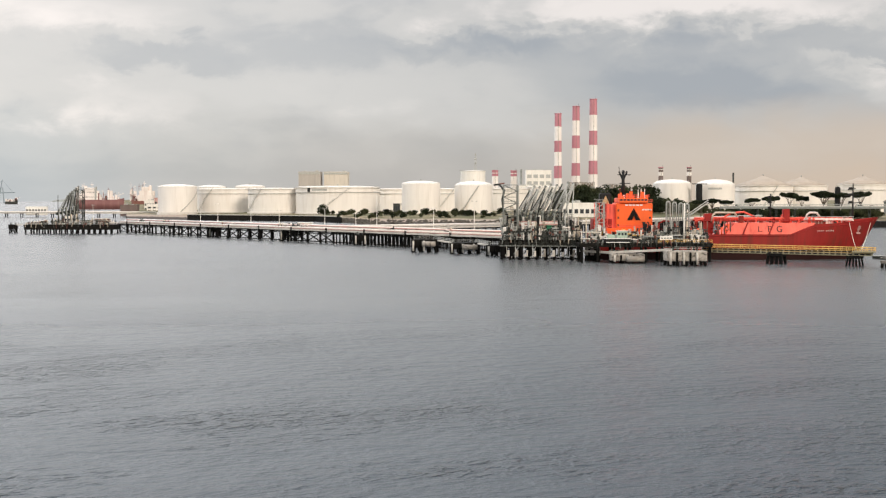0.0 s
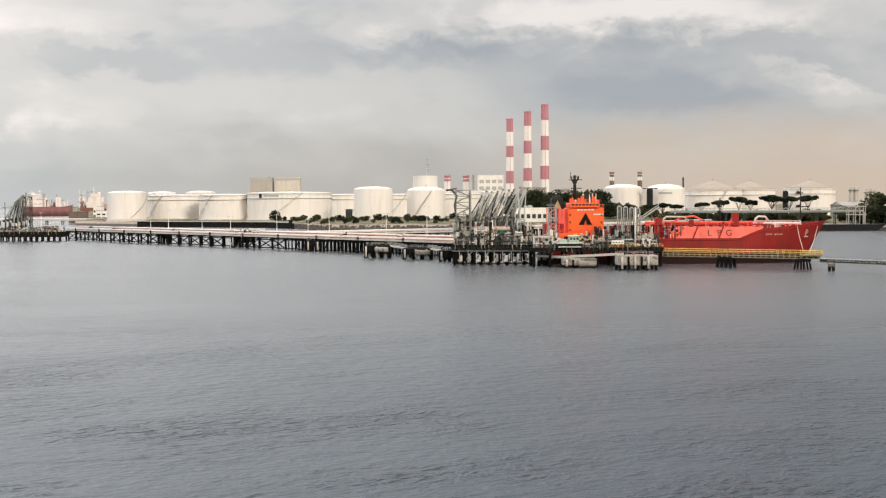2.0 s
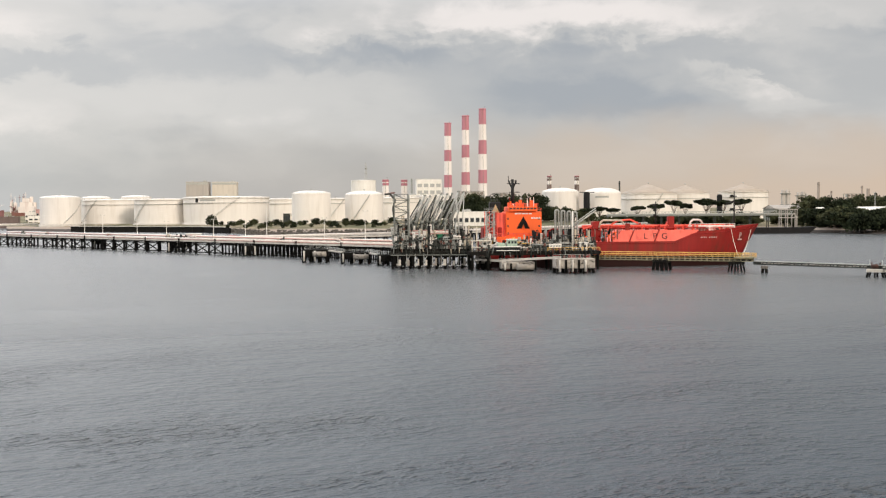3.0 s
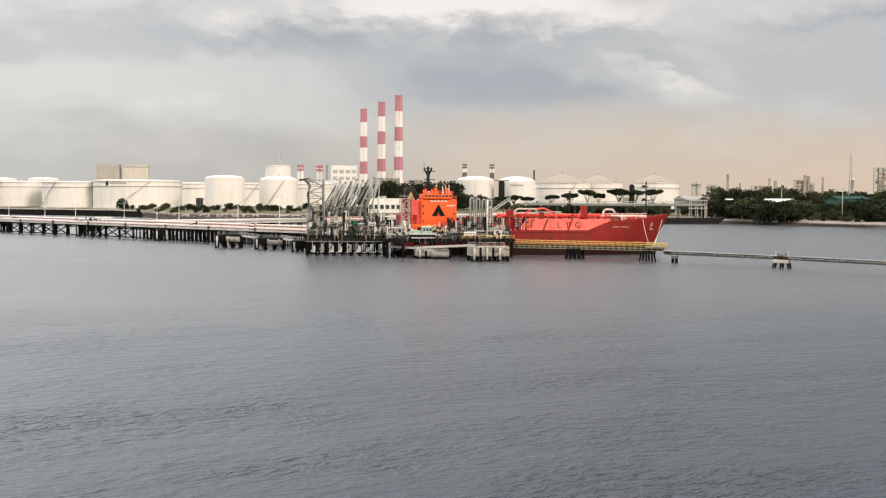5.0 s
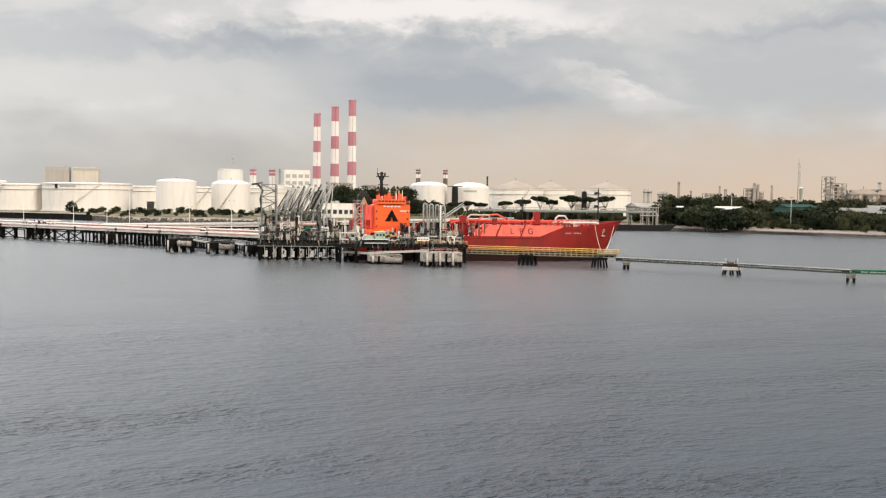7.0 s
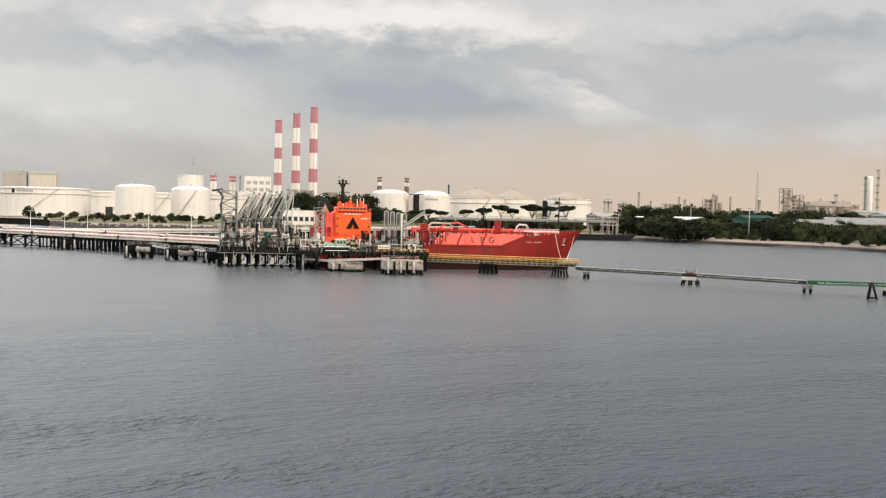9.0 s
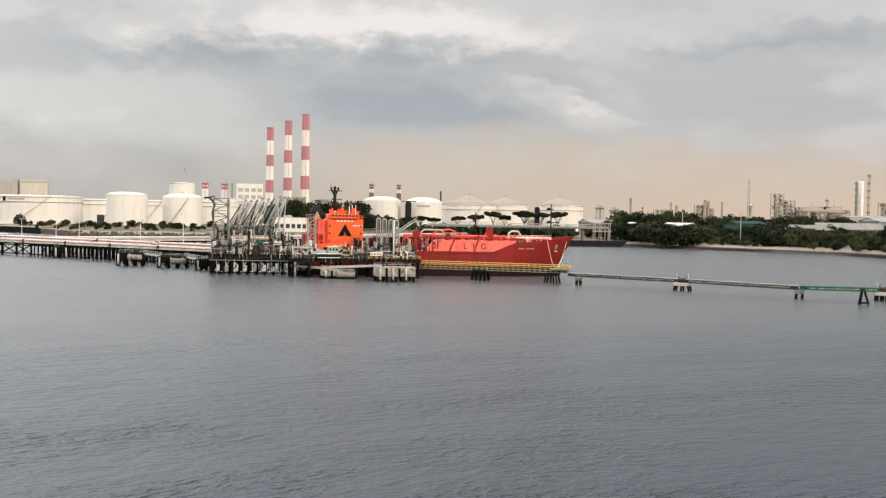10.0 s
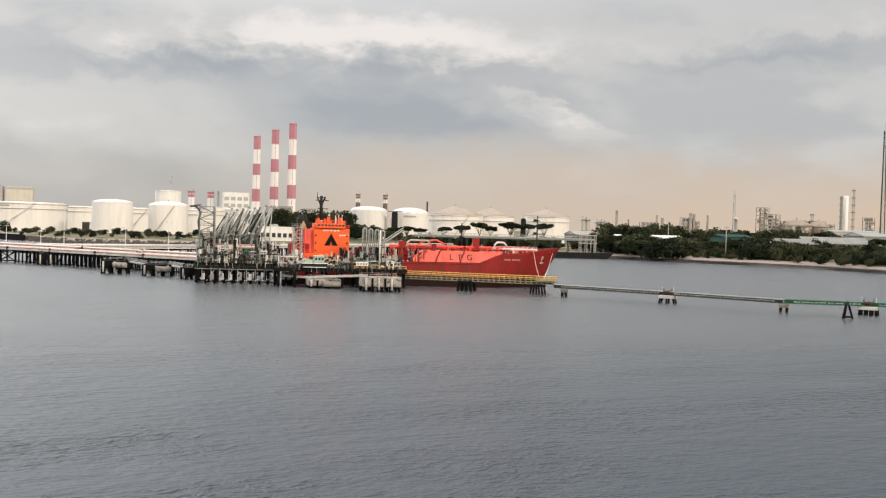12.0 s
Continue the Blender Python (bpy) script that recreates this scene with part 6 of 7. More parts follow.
def truss_span(a, b, m, label):
    a, b = Vector((*a, TZ)), Vector((*b, TZ))
    d = b - a
    L = d.length
    t = thing("truss_bridge", a, label, "footbridge", "truss bridge spans", rz=math.degrees(math.atan2(d.y, d.x)))
    n = max(4, round(L / 2.4))
    for s in (-0.8, 0.8):
        for zz in (0.0, 1.0):
            bm = B()
            box(bm, (L / 2, s, zz), (L, 0.24, 0.22), bevel=0.03)
            part("chord", bm, m if zz < 0.5 or m is GREEN else GALV, t)
        for k in range(n + 1):
            bm = B()
            box(bm, (k * L / n, s, 0.5), (0.16, 0.16, 0.8))
            part("post", bm, m, t)
        for k in range(n):
            bm = B()
            tube(bm, (k * L / n, s, 0.1), ((k + 1) * L / n, s, 0.9), 0.07, n=5)
            part("diagonal", bm, m, t)
    bm = B()
    box(bm, (L / 2, 0, 0.05), (L, 1.4, 0.12))
    part("deck", bm, STEEL_DARK, t)
    rr = random.Random(int(L * 10))
    for k in range(n):
        bm = B()
        wide = L / n * rr.uniform(0.72, 0.95)
        box(bm, ((k + 0.5) * L / n, -0.66, 0.45 + rr.uniform(-0.06, 0.06)), (wide, 0.2, rr.uniform(0.24, 0.40)), bevel=0.04)
        part("side_panel", bm, STEEL_DARK if k in (0, n - 1) else (PALE_CONCRETE if rr.random() < 0.75 else GALV), t)
    bm = B()
    box(bm, (L / 2, -0.58, 0.5), (L, 0.06, 0.72))
    part("mesh_guard", bm, STEEL_DARK, t)
    bm = B()
    tube(bm, (0, 0.4, 0.4), (L, 0.4, 0.4), 0.18, n=8)
    part("pipe", bm, PIPE_WHITE, t)


for k, (p, q) in enumerate(zip(TRUSS, TRUSS[1:])):
    truss_span(p, q, GREEN if k >= 2 else STEEL_DARK, "green lattice footbridge over the water" if k >= 2 else "grey-green lattice footbridge over the water")


# ---------------------------------------------------------------- western jetty head
LX, LY = -215.0, 706.0
west = piled_platform("west_jetty_head", -247.0, -194.0, 700.0, 714.0, 5.4, 16, 2, "dark low piled jetty head with rusty pipework", thick=3.0, rz=-3)
rail_run(west, [(-24, -7.6, 5.4), (24, -7.6, 5.4)])
dolphin(-260.8, 722, 4.4, 4.4, 5.0, "small dark mooring dolphin off the jetty head", piles=2)
gangway((-259.1, 722, 5.0), (-240, 710, 5.4), "thin walkway to the outer dolphin")
for k in range(10):
    loading_arm(-227.5 + k * 1.15, 705 + (k % 2) * 2, 5.4, 5.0 - 0.5 * k, 17.0 + 0.5 * k + (k % 2), 500 + k, "dark green-grey marine loading arm folded upright", material=STEEL_DARK if k % 3 else STEEL_MID)
lattice_tower(-215.8, 708, 5.4, 4.0, 4.0, 20.5, 6, "dark lattice gangway tower on the western jetty head", STEEL_DARK, r=0.28)
t = thing("vent_pole", (-227.6, 704.0, 5.4), "slim dark pole on the western jetty head", "pole")
bm = B()
tube(bm, (0, 0, 0), (0, 0, 17.4), 0.3, 0.18, n=8)
part("pole", bm, STEEL_DARK, t)
bm = B()
tube(bm, (-1, 0, 14), (1, 0, 14), 0.12, n=6)
part("arm", bm, STEEL_DARK, t)
for k, (mx, mw, mh, hue) in enumerate(((-238, 9, 2.6, RUST), (-228, 8, 3.0, STEEL_MID), (-221, 8, 6, STEEL_DARK), (-212, 8, 3.0, RUST), (-204, 10, 4.0, PIPE_PINK), (-197, 7, 3.0, RUST))):
    manifold(mx, 705 + (k % 2) * 3, 5.4, mw, 4.0, 600 + k, "rusty and dark pipework on the western jetty head", hue, mh)
for k in range(8):
    manifold(-243.0 + k * 6.2, 702.5 + (k % 3) * 2.0, 5.4, 4.6, 3.0, 640 + k, "rusty salmon pipework crowding the western jetty head", [RUST, PIPE_PINK, STEEL_DARK, PALE_STEEL][k % 4], 2.2 + (k % 3) * 0.8)
kiosk(-203.0, 709.0, 5.4, 8, 4, 3.2, RUST, PALE_CONCRETE, "rusty brown hut on the western jetty head")
lamp_post(-206.5, 702.5, 5.4, 11.5)


# ---------------------------------------------------------------- distant ships and cranes
def far_ship(x, y, length, hull_m, label, rz, seed, deck=7.0, tower=18.0, tower_at=-0.3):
    rr = random.Random(seed)
    s = thing("tanker", (x, y, 0), label, "ship", "distant ships", rz=rz)
    bm = B()
    rings = []
    for k in range(21):
        f = k / 20
        b = 9.0 * (1 - max(0.0, (f - 0.8) / 0.2) ** 2) * (0.75 + 0.25 * min(1, f / 0.1))
        zt = deck + (3.0 * max(0.0, (f - 0.82) / 0.18))
        rings.append([((f - 0.5) * length, -b, -1), ((f - 0.5) * length * 1.02, -b * 1.0, zt), ((f - 0.5) * length * 1.02, b * 1.0, zt), ((f - 0.5) * length, b, -1)])
    loft(bm, rings, close=True)
    part("hull", bm, hull_m, s)
    tx = tower_at * length
    for k, (wx, wy, z0, z1) in enumerate(((length * 0.46, 16, deck, deck + tower * 0.32), (length * 0.36, 15, deck + tower * 0.32, deck + tower * 0.56), (length * 0.2, 17, deck + tower * 0.56, deck + tower * 0.76))):
        bm = B()
        box(bm, (tx, 0, (z0 + z1) / 2), (wx, wy, z1 - z0), bevel=0.2)
        lev = part("superstructure", bm, SHIP_WHITE, s)
        for i in range(int(wx / 2.5)):
            bm = B()
            box(bm, (tx - wx / 2 + 1.5 + i * 2.5, -wy / 2 - 0.05, (z0 + z1) / 2 + 0.4), (1.3, 0.12, 1.1))
            part("window", bm, WINDOW, lev)
    bm = B()
    tube(bm, (tx + 3, 0, deck + tower * 0.8), (tx + 3, 0, deck + tower * 1.1), 0.6, 0.3, n=8)
    box(bm, (tx + 3, 0, deck + tower * 0.95), (6, 0.6, 0.6))
    part("mast", bm, SHIP_WHITE, s)
    bm = B()
    box(bm, (tx - 8, 0, deck + tower * 0.55), (5, 5, tower * 0.6), bevel=0.5)
    part("funnel", bm, SHIP_WHITE, s)
    for k in range(14):
        bm = B()
        lx, h = tx + rr.uniform(-0.26, 0.52) * length, tower * rr.uniform(0.45, 1.0)
        if k % 3:
            box(bm, (lx, rr.uniform(-8, -4), deck + h * 0.42), (rr.uniform(2, 5), 3.0, h * 0.84), bevel=0.2)
        else:
            tube(bm, (lx, -4, deck), (lx, -4, deck + h * 1.05), 0.45, 0.25, n=6)
            tube(bm, (lx - 2.5, -4, deck + h * 0.9), (lx + 2.5, -4, deck + h * 0.9), 0.3, n=5)
        part("deck_house", bm, rr.choice([SHIP_WHITE, SHIP_WHITE, SHIP_WHITE, GALV, SHIP_MAROON]), s)
    for k in range(8):
        bm = B()
        lx = tx + 18 + k * (length * 0.45 - tx - 18) / 8 * 1.0
        if lx > length * 0.46:
            break
        h = rr.uniform(2, 9)
        box(bm, (lx, 0, deck + h / 2), (rr.uniform(1, 4), 6, h), bevel=0.2)
        if k % 3 == 1:
            tube(bm, (lx, 0, deck), (lx, 0, deck + 13), 0.5, n=6)
            tube(bm, (lx, 0, deck + 8), (lx + 9, 0, deck + 12), 0.35, n=6)
        part("deck_gear", bm, rr.choice([SHIP_MAROON, SHIP_WHITE, SHIP_WHITE, RUST]), s)
    return s


far_ship(-598.0, 2080, 80, SHIP_MAROON, "distant tanker with a maroon hull and white superstructure", 4, 1, deck=16.09, tower=28, tower_at=-0.22)
far_ship(-545.1, 2200, 62, RUST, "distant ship with a white superstructure behind the tank farm", 176, 2, deck=13.67, tower=34, tower_at=0.05)
far_ship(-1231.4, 3400, 34, STEEL_DARK, "small dark coaster far out on the water", 0, 3, deck=7.51, tower=8, tower_at=-0.2)


# distance haze is mixed into the crane's steel colour
CRANE_HAZE = mat("pale_blue_grey_crane_paint", (0.24, 0.29, 0.32), 0.6, var=0.1, scale=0.05)


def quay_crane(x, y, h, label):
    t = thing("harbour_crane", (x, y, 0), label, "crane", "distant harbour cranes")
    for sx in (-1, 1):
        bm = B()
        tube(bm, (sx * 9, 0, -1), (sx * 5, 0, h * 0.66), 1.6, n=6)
        part("leg", bm, CRANE_HAZE, t)
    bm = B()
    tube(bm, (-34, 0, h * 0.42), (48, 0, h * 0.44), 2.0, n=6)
    part("boom", bm, CRANE_HAZE, t)
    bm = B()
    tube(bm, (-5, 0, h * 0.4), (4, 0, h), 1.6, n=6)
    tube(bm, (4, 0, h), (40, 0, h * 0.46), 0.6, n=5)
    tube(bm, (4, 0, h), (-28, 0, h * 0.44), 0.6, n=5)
    part("apex_frame", bm, CRANE_HAZE, t)


block_building(-342.0, 1300, 18.5, 10, 12.2, RUST_GREY, "low dark brown shed at the tank farm's end", base=3.5, category="shed")
for bx, by, bw, bt, bl in ((-316.0, 1320, 22.0, 12.6, "low white depot building beside the tank"), (-331.0, 1400, 14.0, 19.5, "pale pink plant building"), (-349.0, 1420, 12.0, 16.5, "small white plant building"), (-315.0, 1430, 13.0, 22.5, "pale plant building with roof gear")):
    block_building(bx, by, bw, 10, bt, PIPE_PINK if "pink" in bl else WHITE_PAINT, bl, base=3.5, floors=2, cols=4)
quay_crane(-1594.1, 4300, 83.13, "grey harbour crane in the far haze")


def far_shore():
    bm = B()
    a, b = -1552.8, -1012.9
    n = 40
    tops = [(a + (b - a) * k / n, 10 + 8 * noise.noise((k * 0.4, 2, 0)) * (1 if 0 < k < n else 0) if k else 0) for k in range(n + 1)]
    vs = [[bm.verts.new((px, 4700, -1)), bm.verts.new((px, 4740, max(0.2, h)))] for px, h in tops]
    for p, q in zip(vs, vs[1:]):
        bm.faces.new((p[0], q[0], q[1], p[1]))
    tagged(part("backdrop", bm, STEEL_MID, None), "low hazy far shore on the horizon", "far shore", kind="structure")


far_shore()


# ---------------------------------------------------------------- trees
def leafy(bm, centre, radii, count, size, rr):
    for _ in range(count):
        u, v = rr.uniform(-1, 1), rr.uniform(0, math.tau)
        k = math.sqrt(1 - u * u)
        rad = rr.uniform(0.55, 1.05)
        p = Vector((centre[0] + radii[0] * k * math.cos(v) * rad, centre[1] + radii[1] * k * math.sin(v) * rad, centre[2] + radii[2] * u * rad))
        q = Euler((rr.uniform(0, math.tau), rr.uniform(0, math.tau), rr.uniform(0, math.tau))).to_matrix()
        s = size * rr.uniform(0.6, 1.3)
        corners = [p + q @ Vector(c) * s for c in ((-0.5, -0.35, 0), (0.5, -0.3, 0.12), (0.4, 0.4, 0), (-0.35, 0.45, -0.1))]
        bm.faces.new([bm.verts.new(c) for c in corners])


def tree(seed, h, spread, kind, leaf, label, name="tree"):
    """A tapered trunk with limbs; the crown is many small leaf clumps with gaps between the lobes."""
    rr = random.Random(seed)
    t = new(name)
    tagged(t, label, "tree" if kind != "bush" else "bush")
    bm = B()
    ends = []
    fork = h * (0.45 if kind == "umbrella" else 0.14 if kind == "round" else 0.06)
    tube(bm, (0, 0, -0.6), (rr.uniform(-0.3, 0.3), 0, fork), h * 0.028, h * 0.018, n=7)
    nl = {"umbrella": 9, "round": 8, "bush": 6}[kind]
    for k in range(nl):
        a = k * math.tau / nl + rr.uniform(-0.3, 0.3)
        reach = spread * rr.uniform(0.45, 0.85)
        if kind == "umbrella":
            e = Vector((math.cos(a) * reach, math.sin(a) * reach, h * rr.uniform(0.80, 0.92)))
        else:
            e = Vector((math.cos(a) * reach * 0.8, math.sin(a) * reach * 0.8, h * rr.uniform(0.22, 0.85)))
        mid = Vector((e.x * 0.45, e.y * 0.45, fork + (e.z - fork) * 0.6))
        tube(bm, (0, 0, fork * 0.95), mid, h * 0.013, h * 0.009, n=5)
        tube(bm, mid, e, h * 0.009, h * 0.003, n=5)
        ends.append(e)
    part("trunk", bm, BARK, t)
    bm = B()
    if kind != "umbrella":
        ends.append(Vector((0, 0, h * 0.86)))
        ends.append(Vector((spread * 0.2, spread * 0.1, h * 0.6)))
    else:
        ends.append(Vector((0, 0, h * 0.93)))
    for e in ends:
        if kind == "umbrella":
            r = (spread * rr.uniform(0.28, 0.42), spread * rr.uniform(0.28, 0.42), h * rr.uniform(0.035, 0.06))
        elif kind == "round":
            r = (spread * rr.uniform(0.38, 0.52), spread * rr.uniform(0.38, 0.52), h * rr.uniform(0.14, 0.22))
        else:
            r = (spread * rr.uniform(0.4, 0.55), spread * rr.uniform(0.4, 0.55), h * rr.uniform(0.2, 0.32))
        leafy(bm, e, r, 130, h * 0.075 if kind != "bush" else h * 0.12, rr)
    part("crown", bm, leaf, t)
    return t


PROTO = {
    "round": [tree(11 + k, 12, 6.4, "round", LEAF if k % 2 else LEAF_PALE, "dense dark green tree with a broad uneven crown") for k in range(5)],
    "bush": [tree(31 + k, 5, 4.0, "bush", LEAF if k % 2 else LEAF_PALE, "low olive-green shrub on the shore", "bush") for k in range(4)],
    "umbrella": [tree(51 + k, 16, 6.4, "umbrella", LEAF, "rain tree with a flat dark umbrella crown", "rain_tree") for k in range(3)],
}
USED = set()


def plant(kind, x, y, z, h, rr, group, wide=1.0, dark=False):
    """The prototype itself is planted first, then its copies."""
    src = PROTO[kind][1] if dark else rr.choice(PROTO[kind])
    base_h = {"round": 12, "bush": 5, "umbrella": 16}[kind]
    s = h / base_h
    m = pose(x, y, z, 0, 0, rr.uniform(0, 360)) @ Matrix.Diagonal((s * wide * rr.uniform(0.9, 1.25), s * wide * rr.uniform(0.9, 1.25), s, 1))
    if src.name not in USED:
        USED.add(src.name)
        src.matrix_basis = m
        ob = src
    else:
        ob = copy_thing(src, pose(0, 0, 0))
        ob.matrix_basis = m
    ob["group"] = group


def vegetation():
    rr = random.Random(77)
    # belt along the eastern shore
    for k in range(126):
        s = 9.1 + 5.6 * (k + rr.random()) / 126
        open_bank = s < 11.6
        off = rr.uniform(30 if open_bank and k % 8 else 17, 60) if k % 3 else rr.uniform(60, 140)
        px, py = shore(s, off)
        low = 0.78 if open_bank else 0.82
        plant("round" if k % 4 else "bush", px, py, ground_height(off) - 0.3, low * (rr.uniform(6.0, 12) if off < 60 else rr.uniform(7, 12)), rr, "tree belt on the eastern shore")
    for k in range(70):
        s = 8.9 + 5.2 * (k + rr.random()) / 70
        off = rr.uniform(20, 34) if s < 11.6 or k % 4 else rr.uniform(12, 20)
        px, py = shore(s, off)
        plant("bush", px, py, ground_height(off) - 0.2, rr.uniform(2.0, 5.5), rr, "shrubs on the eastern shore")
    for k in range(26):
        s = 9.3 + 5.0 * (k + rr.random()) / 26
        off = rr.uniform(24, 120)
        px, py = shore(s, off)
        plant("umbrella" if k % 5 == 0 else "round", px, py, ground_height(off) - 0.3, rr.uniform(8, 11) if s < 11.6 else rr.uniform(9, 12), rr, "tree belt on the eastern shore")
    for k in range(26):
        px = 366.0 + 66.0 * (k + rr.random()) / 26
        plant("bush" if k % 3 else "round", px, 852 + rr.uniform(-9, 9), 4.8, rr.uniform(9.0, 12.2), rr, "tree belt on the eastern shore", 1.2)
    for k in range(30):
        px = 432.0 + 115.0 * (k + rr.random()) / 30
        plant("bush" if k % 3 else "round", px, 786 + rr.uniform(-9, 9), 4.6, rr.uniform(8.5, 11.8), rr, "tree belt on the eastern shore", 1.2)
    for k in range(10):
        px = 443.0 + 34.0 * (k + rr.random()) / 10
        plant("bush" if k % 2 else "round", px, 838 + rr.uniform(-6, 6), 4.8, rr.uniform(10.0, 13.0), rr, "tree belt on the eastern shore", 1.2)
    for k in range(8):
        plant("bush", 369.0 + 2.6 * k, 884 + rr.uniform(-3, 3), 5.0, rr.uniform(9.5, 11.8), rr, "tree belt on the eastern shore", 1.1)
    for k in range(7):
        plant("round" if k % 2 else "bush", 370.0 + 2.9 * k, 822 + rr.uniform(-5, 6) - k * 2.0, 1.6, rr.uniform(9.0, 15.0), rr, "dark trees hanging over the eastern waterline", 0.9, True)
    for px, hh in ((493.0, 14.5), (499.0, 13.0), (541.0, 15.0), (547.0, 17.0), (553.0, 16.0), (560.0, 17.0), (466.0, 13.5)):
        plant("umbrella" if px > 545 else "round", px, 792 + rr.uniform(-4, 4), 4.6, hh, rr, "tree belt on the eastern shore", 0.9, True)
    # taller trees further back on the right
    for k in range(16):
        px = 423.0 + (55.2) * k / 15
        plant("round", px, 1020 + rr.uniform(-15, 25), 6.0, rr.uniform(18, 23), rr, "tall trees behind the eastern shore")
    for k in range(5):
        px = 462.8 + (14.32) * k / 4
        plant("round", px, 980 + rr.uniform(-10, 10), 6.0, rr.uniform(17, 20), rr, "tall trees behind the eastern shore")
    for k in range(9):
        px = 484.8 + (30.79) * k / 8
        plant("round", px, 960 + rr.uniform(-10, 10), 6.0, rr.uniform(16, 20), rr, "tall trees behind the eastern shore")
    for k in range(9):
        plant("round" if k % 2 else "bush", 432.2 + k * 4.2, 838 + rr.uniform(-6, 6), 4.6, rr.uniform(7, 11), rr, "tree belt on the eastern shore")
    for k in range(20):
        d = 1000 + rr.uniform(-20, 25)
        px = 521.0 + (79.51) * (k + rr.random()) / 20
        plant("round", px, d, 6.0, 18.21 * rr.uniform(0.86, 1.12), rr, "dark wood before the refinery")
    for k in range(16):
        d = 960 + rr.uniform(-15, 20)
        px = 609.4 + (66.62) * (k + rr.random()) / 14
        plant("round" if k % 5 else "umbrella", px, d, 6.0, 18.06 * rr.uniform(0.8, 1.1), rr, "dark wood before the refinery")
    for k in range(16):
        d = 770 + rr.uniform(-14, 10)
        px = 438.5 + (103.9) * (k + rr.random()) / 16
        plant("round", px, d, 4.2, 10.0 * rr.uniform(0.75, 1.2), rr, "tree belt on the eastern shore")
    for k in range(16):
        px = 352.6 + (30.07) * (k + rr.random()) / 16
        plant("round" if k % 2 else "bush", px, 925 + rr.uniform(-10, 12), 5.0, 12.65 * rr.uniform(0.75, 1.05), rr, "undergrowth behind the barge")
    for k in range(14):
        px = 377.6 + (40.12) * (k + rr.random()) / 14
        plant("bush", px, 880 + rr.uniform(-6, 6), 4.8, 11.9 * rr.uniform(0.8, 1.1), rr, "shrubs on the eastern shore")
    # wooded rise behind the ship's bridge
    for k in range(26):
        px = 106.9 + 93.09 * (k + rr.random()) / 26
        plant("round", px, 1120 + rr.uniform(-25, 40), 6.5, rr.uniform(19, 25) if px > 118 else rr.uniform(15, 21), rr, "wood behind the ship")
    for k in range(14):
        px = 179.1 + 55.38 * (k + rr.random()) / 14
        plant("round", px, 1060 + rr.uniform(-10, 20), 6.3, rr.uniform(10, 15), rr, "wood behind the ship")
    # flat-crowned trees before the eastern tanks
    for px, top, wide, d in ((217.0, 20.4, 1.25, 960), (207.0, 19.0, 1.1, 955), (226.0, 19.2, 1.0, 950), (246.1, 20.8, 0.86, 950), (263.5, 22.5, 0.9, 955), (276.7, 25.4, 0.78, 950),
                             (289.0, 22.8, 0.70, 960), (303.6, 26.4, 1.08, 950), (319.7, 25.3, 0.80, 955), (333.1, 26.2, 0.72, 950)):
        plant("umbrella", px, d, 5.6, top - 5.6, rr, "rain trees before the eastern tanks", wide)
    for k in range(54):
        px = 1262 + 5.6 * k + rr.uniform(-5, 5)
        d = 930 + rr.uniform(-10, 15)
        plant("bush" if k % 4 else "round", (px - 784) * d / 2105.6, d, 5.0, rr.uniform(5, 9), rr, "undergrowth before the eastern tanks")
    # bushes along the tank farm's shore
    plant("round", -106.7, 1060, 5.2, 9.5, rr, "trees before the tank farm")
    plant("round", -103.2, 1052, 5.0, 8.0, rr, "trees before the tank farm")
    for k in range(36):
        px = -96.35 + 147.7 * (k + rr.random()) / 36
        dd = rr.uniform(960, 1065)
        plant("bush" if k % 6 else "round", px * dd / 1020, dd, ground_height(dd - 925) - 0.2, rr.uniform(2.4, 5.6), rr, "shrubs before the tank farm")


vegetation()


# ---------------------------------------------------------------- eastern shore and beyond
def elevated_road():
    """Pipe bridge on trestle legs behind the ship."""
    a, b = Vector((210.9, 905, 13.85)), Vector((356.0, 900, 16.78))
    d = b - a
    L = math.hypot(d.x, d.y)
    t = thing("pipe_bridge", a, "long grey-green pipe bridge on steel legs", "pipe bridge", rz=math.degrees(math.atan2(d.y, d.x)))
    bm = B()
    box(bm, (L / 2, 0, -0.6), (L, 5, 1.2), bevel=0.08)
    part("deck", bm, STEEL_MID, t)
    bm = B()
    for k in range(int(L / 3) + 1):
        tube(bm, (k * 3, -2.4, 0), (k * 3, -2.4, 2.2), 0.16, n=5)
        tube(bm, (k * 3, -2.4, 0), (min(L, k * 3 + 3), -2.4, 2.2), 0.1, n=4)
    tube(bm, (0, -2.4, 2.2), (L, -2.4, 2.2), 0.2, n=5)
    part("lattice_rail", bm, GALV, t)
    for k in range(4):
        bm = B()
        tube(bm, (0, -1.6 + k, 0.4), (L, -1.6 + k, 0.4), 0.35, n=8)
        part("pipe", bm, STEEL_MID if k % 2 else GALV, t)
    for k in range(int(L / 14) + 1):
        bm = B()
        for s in (-2, 2):
            tube(bm, (k * 14, s, -14), (k * 14, s, -1.1), 0.35, n=6)
        tube(bm, (k * 14, -2, -9), (k * 14, 2, -3), 0.18, n=5)
        part("leg", bm, STEEL_DARK, t)


elevated_road()


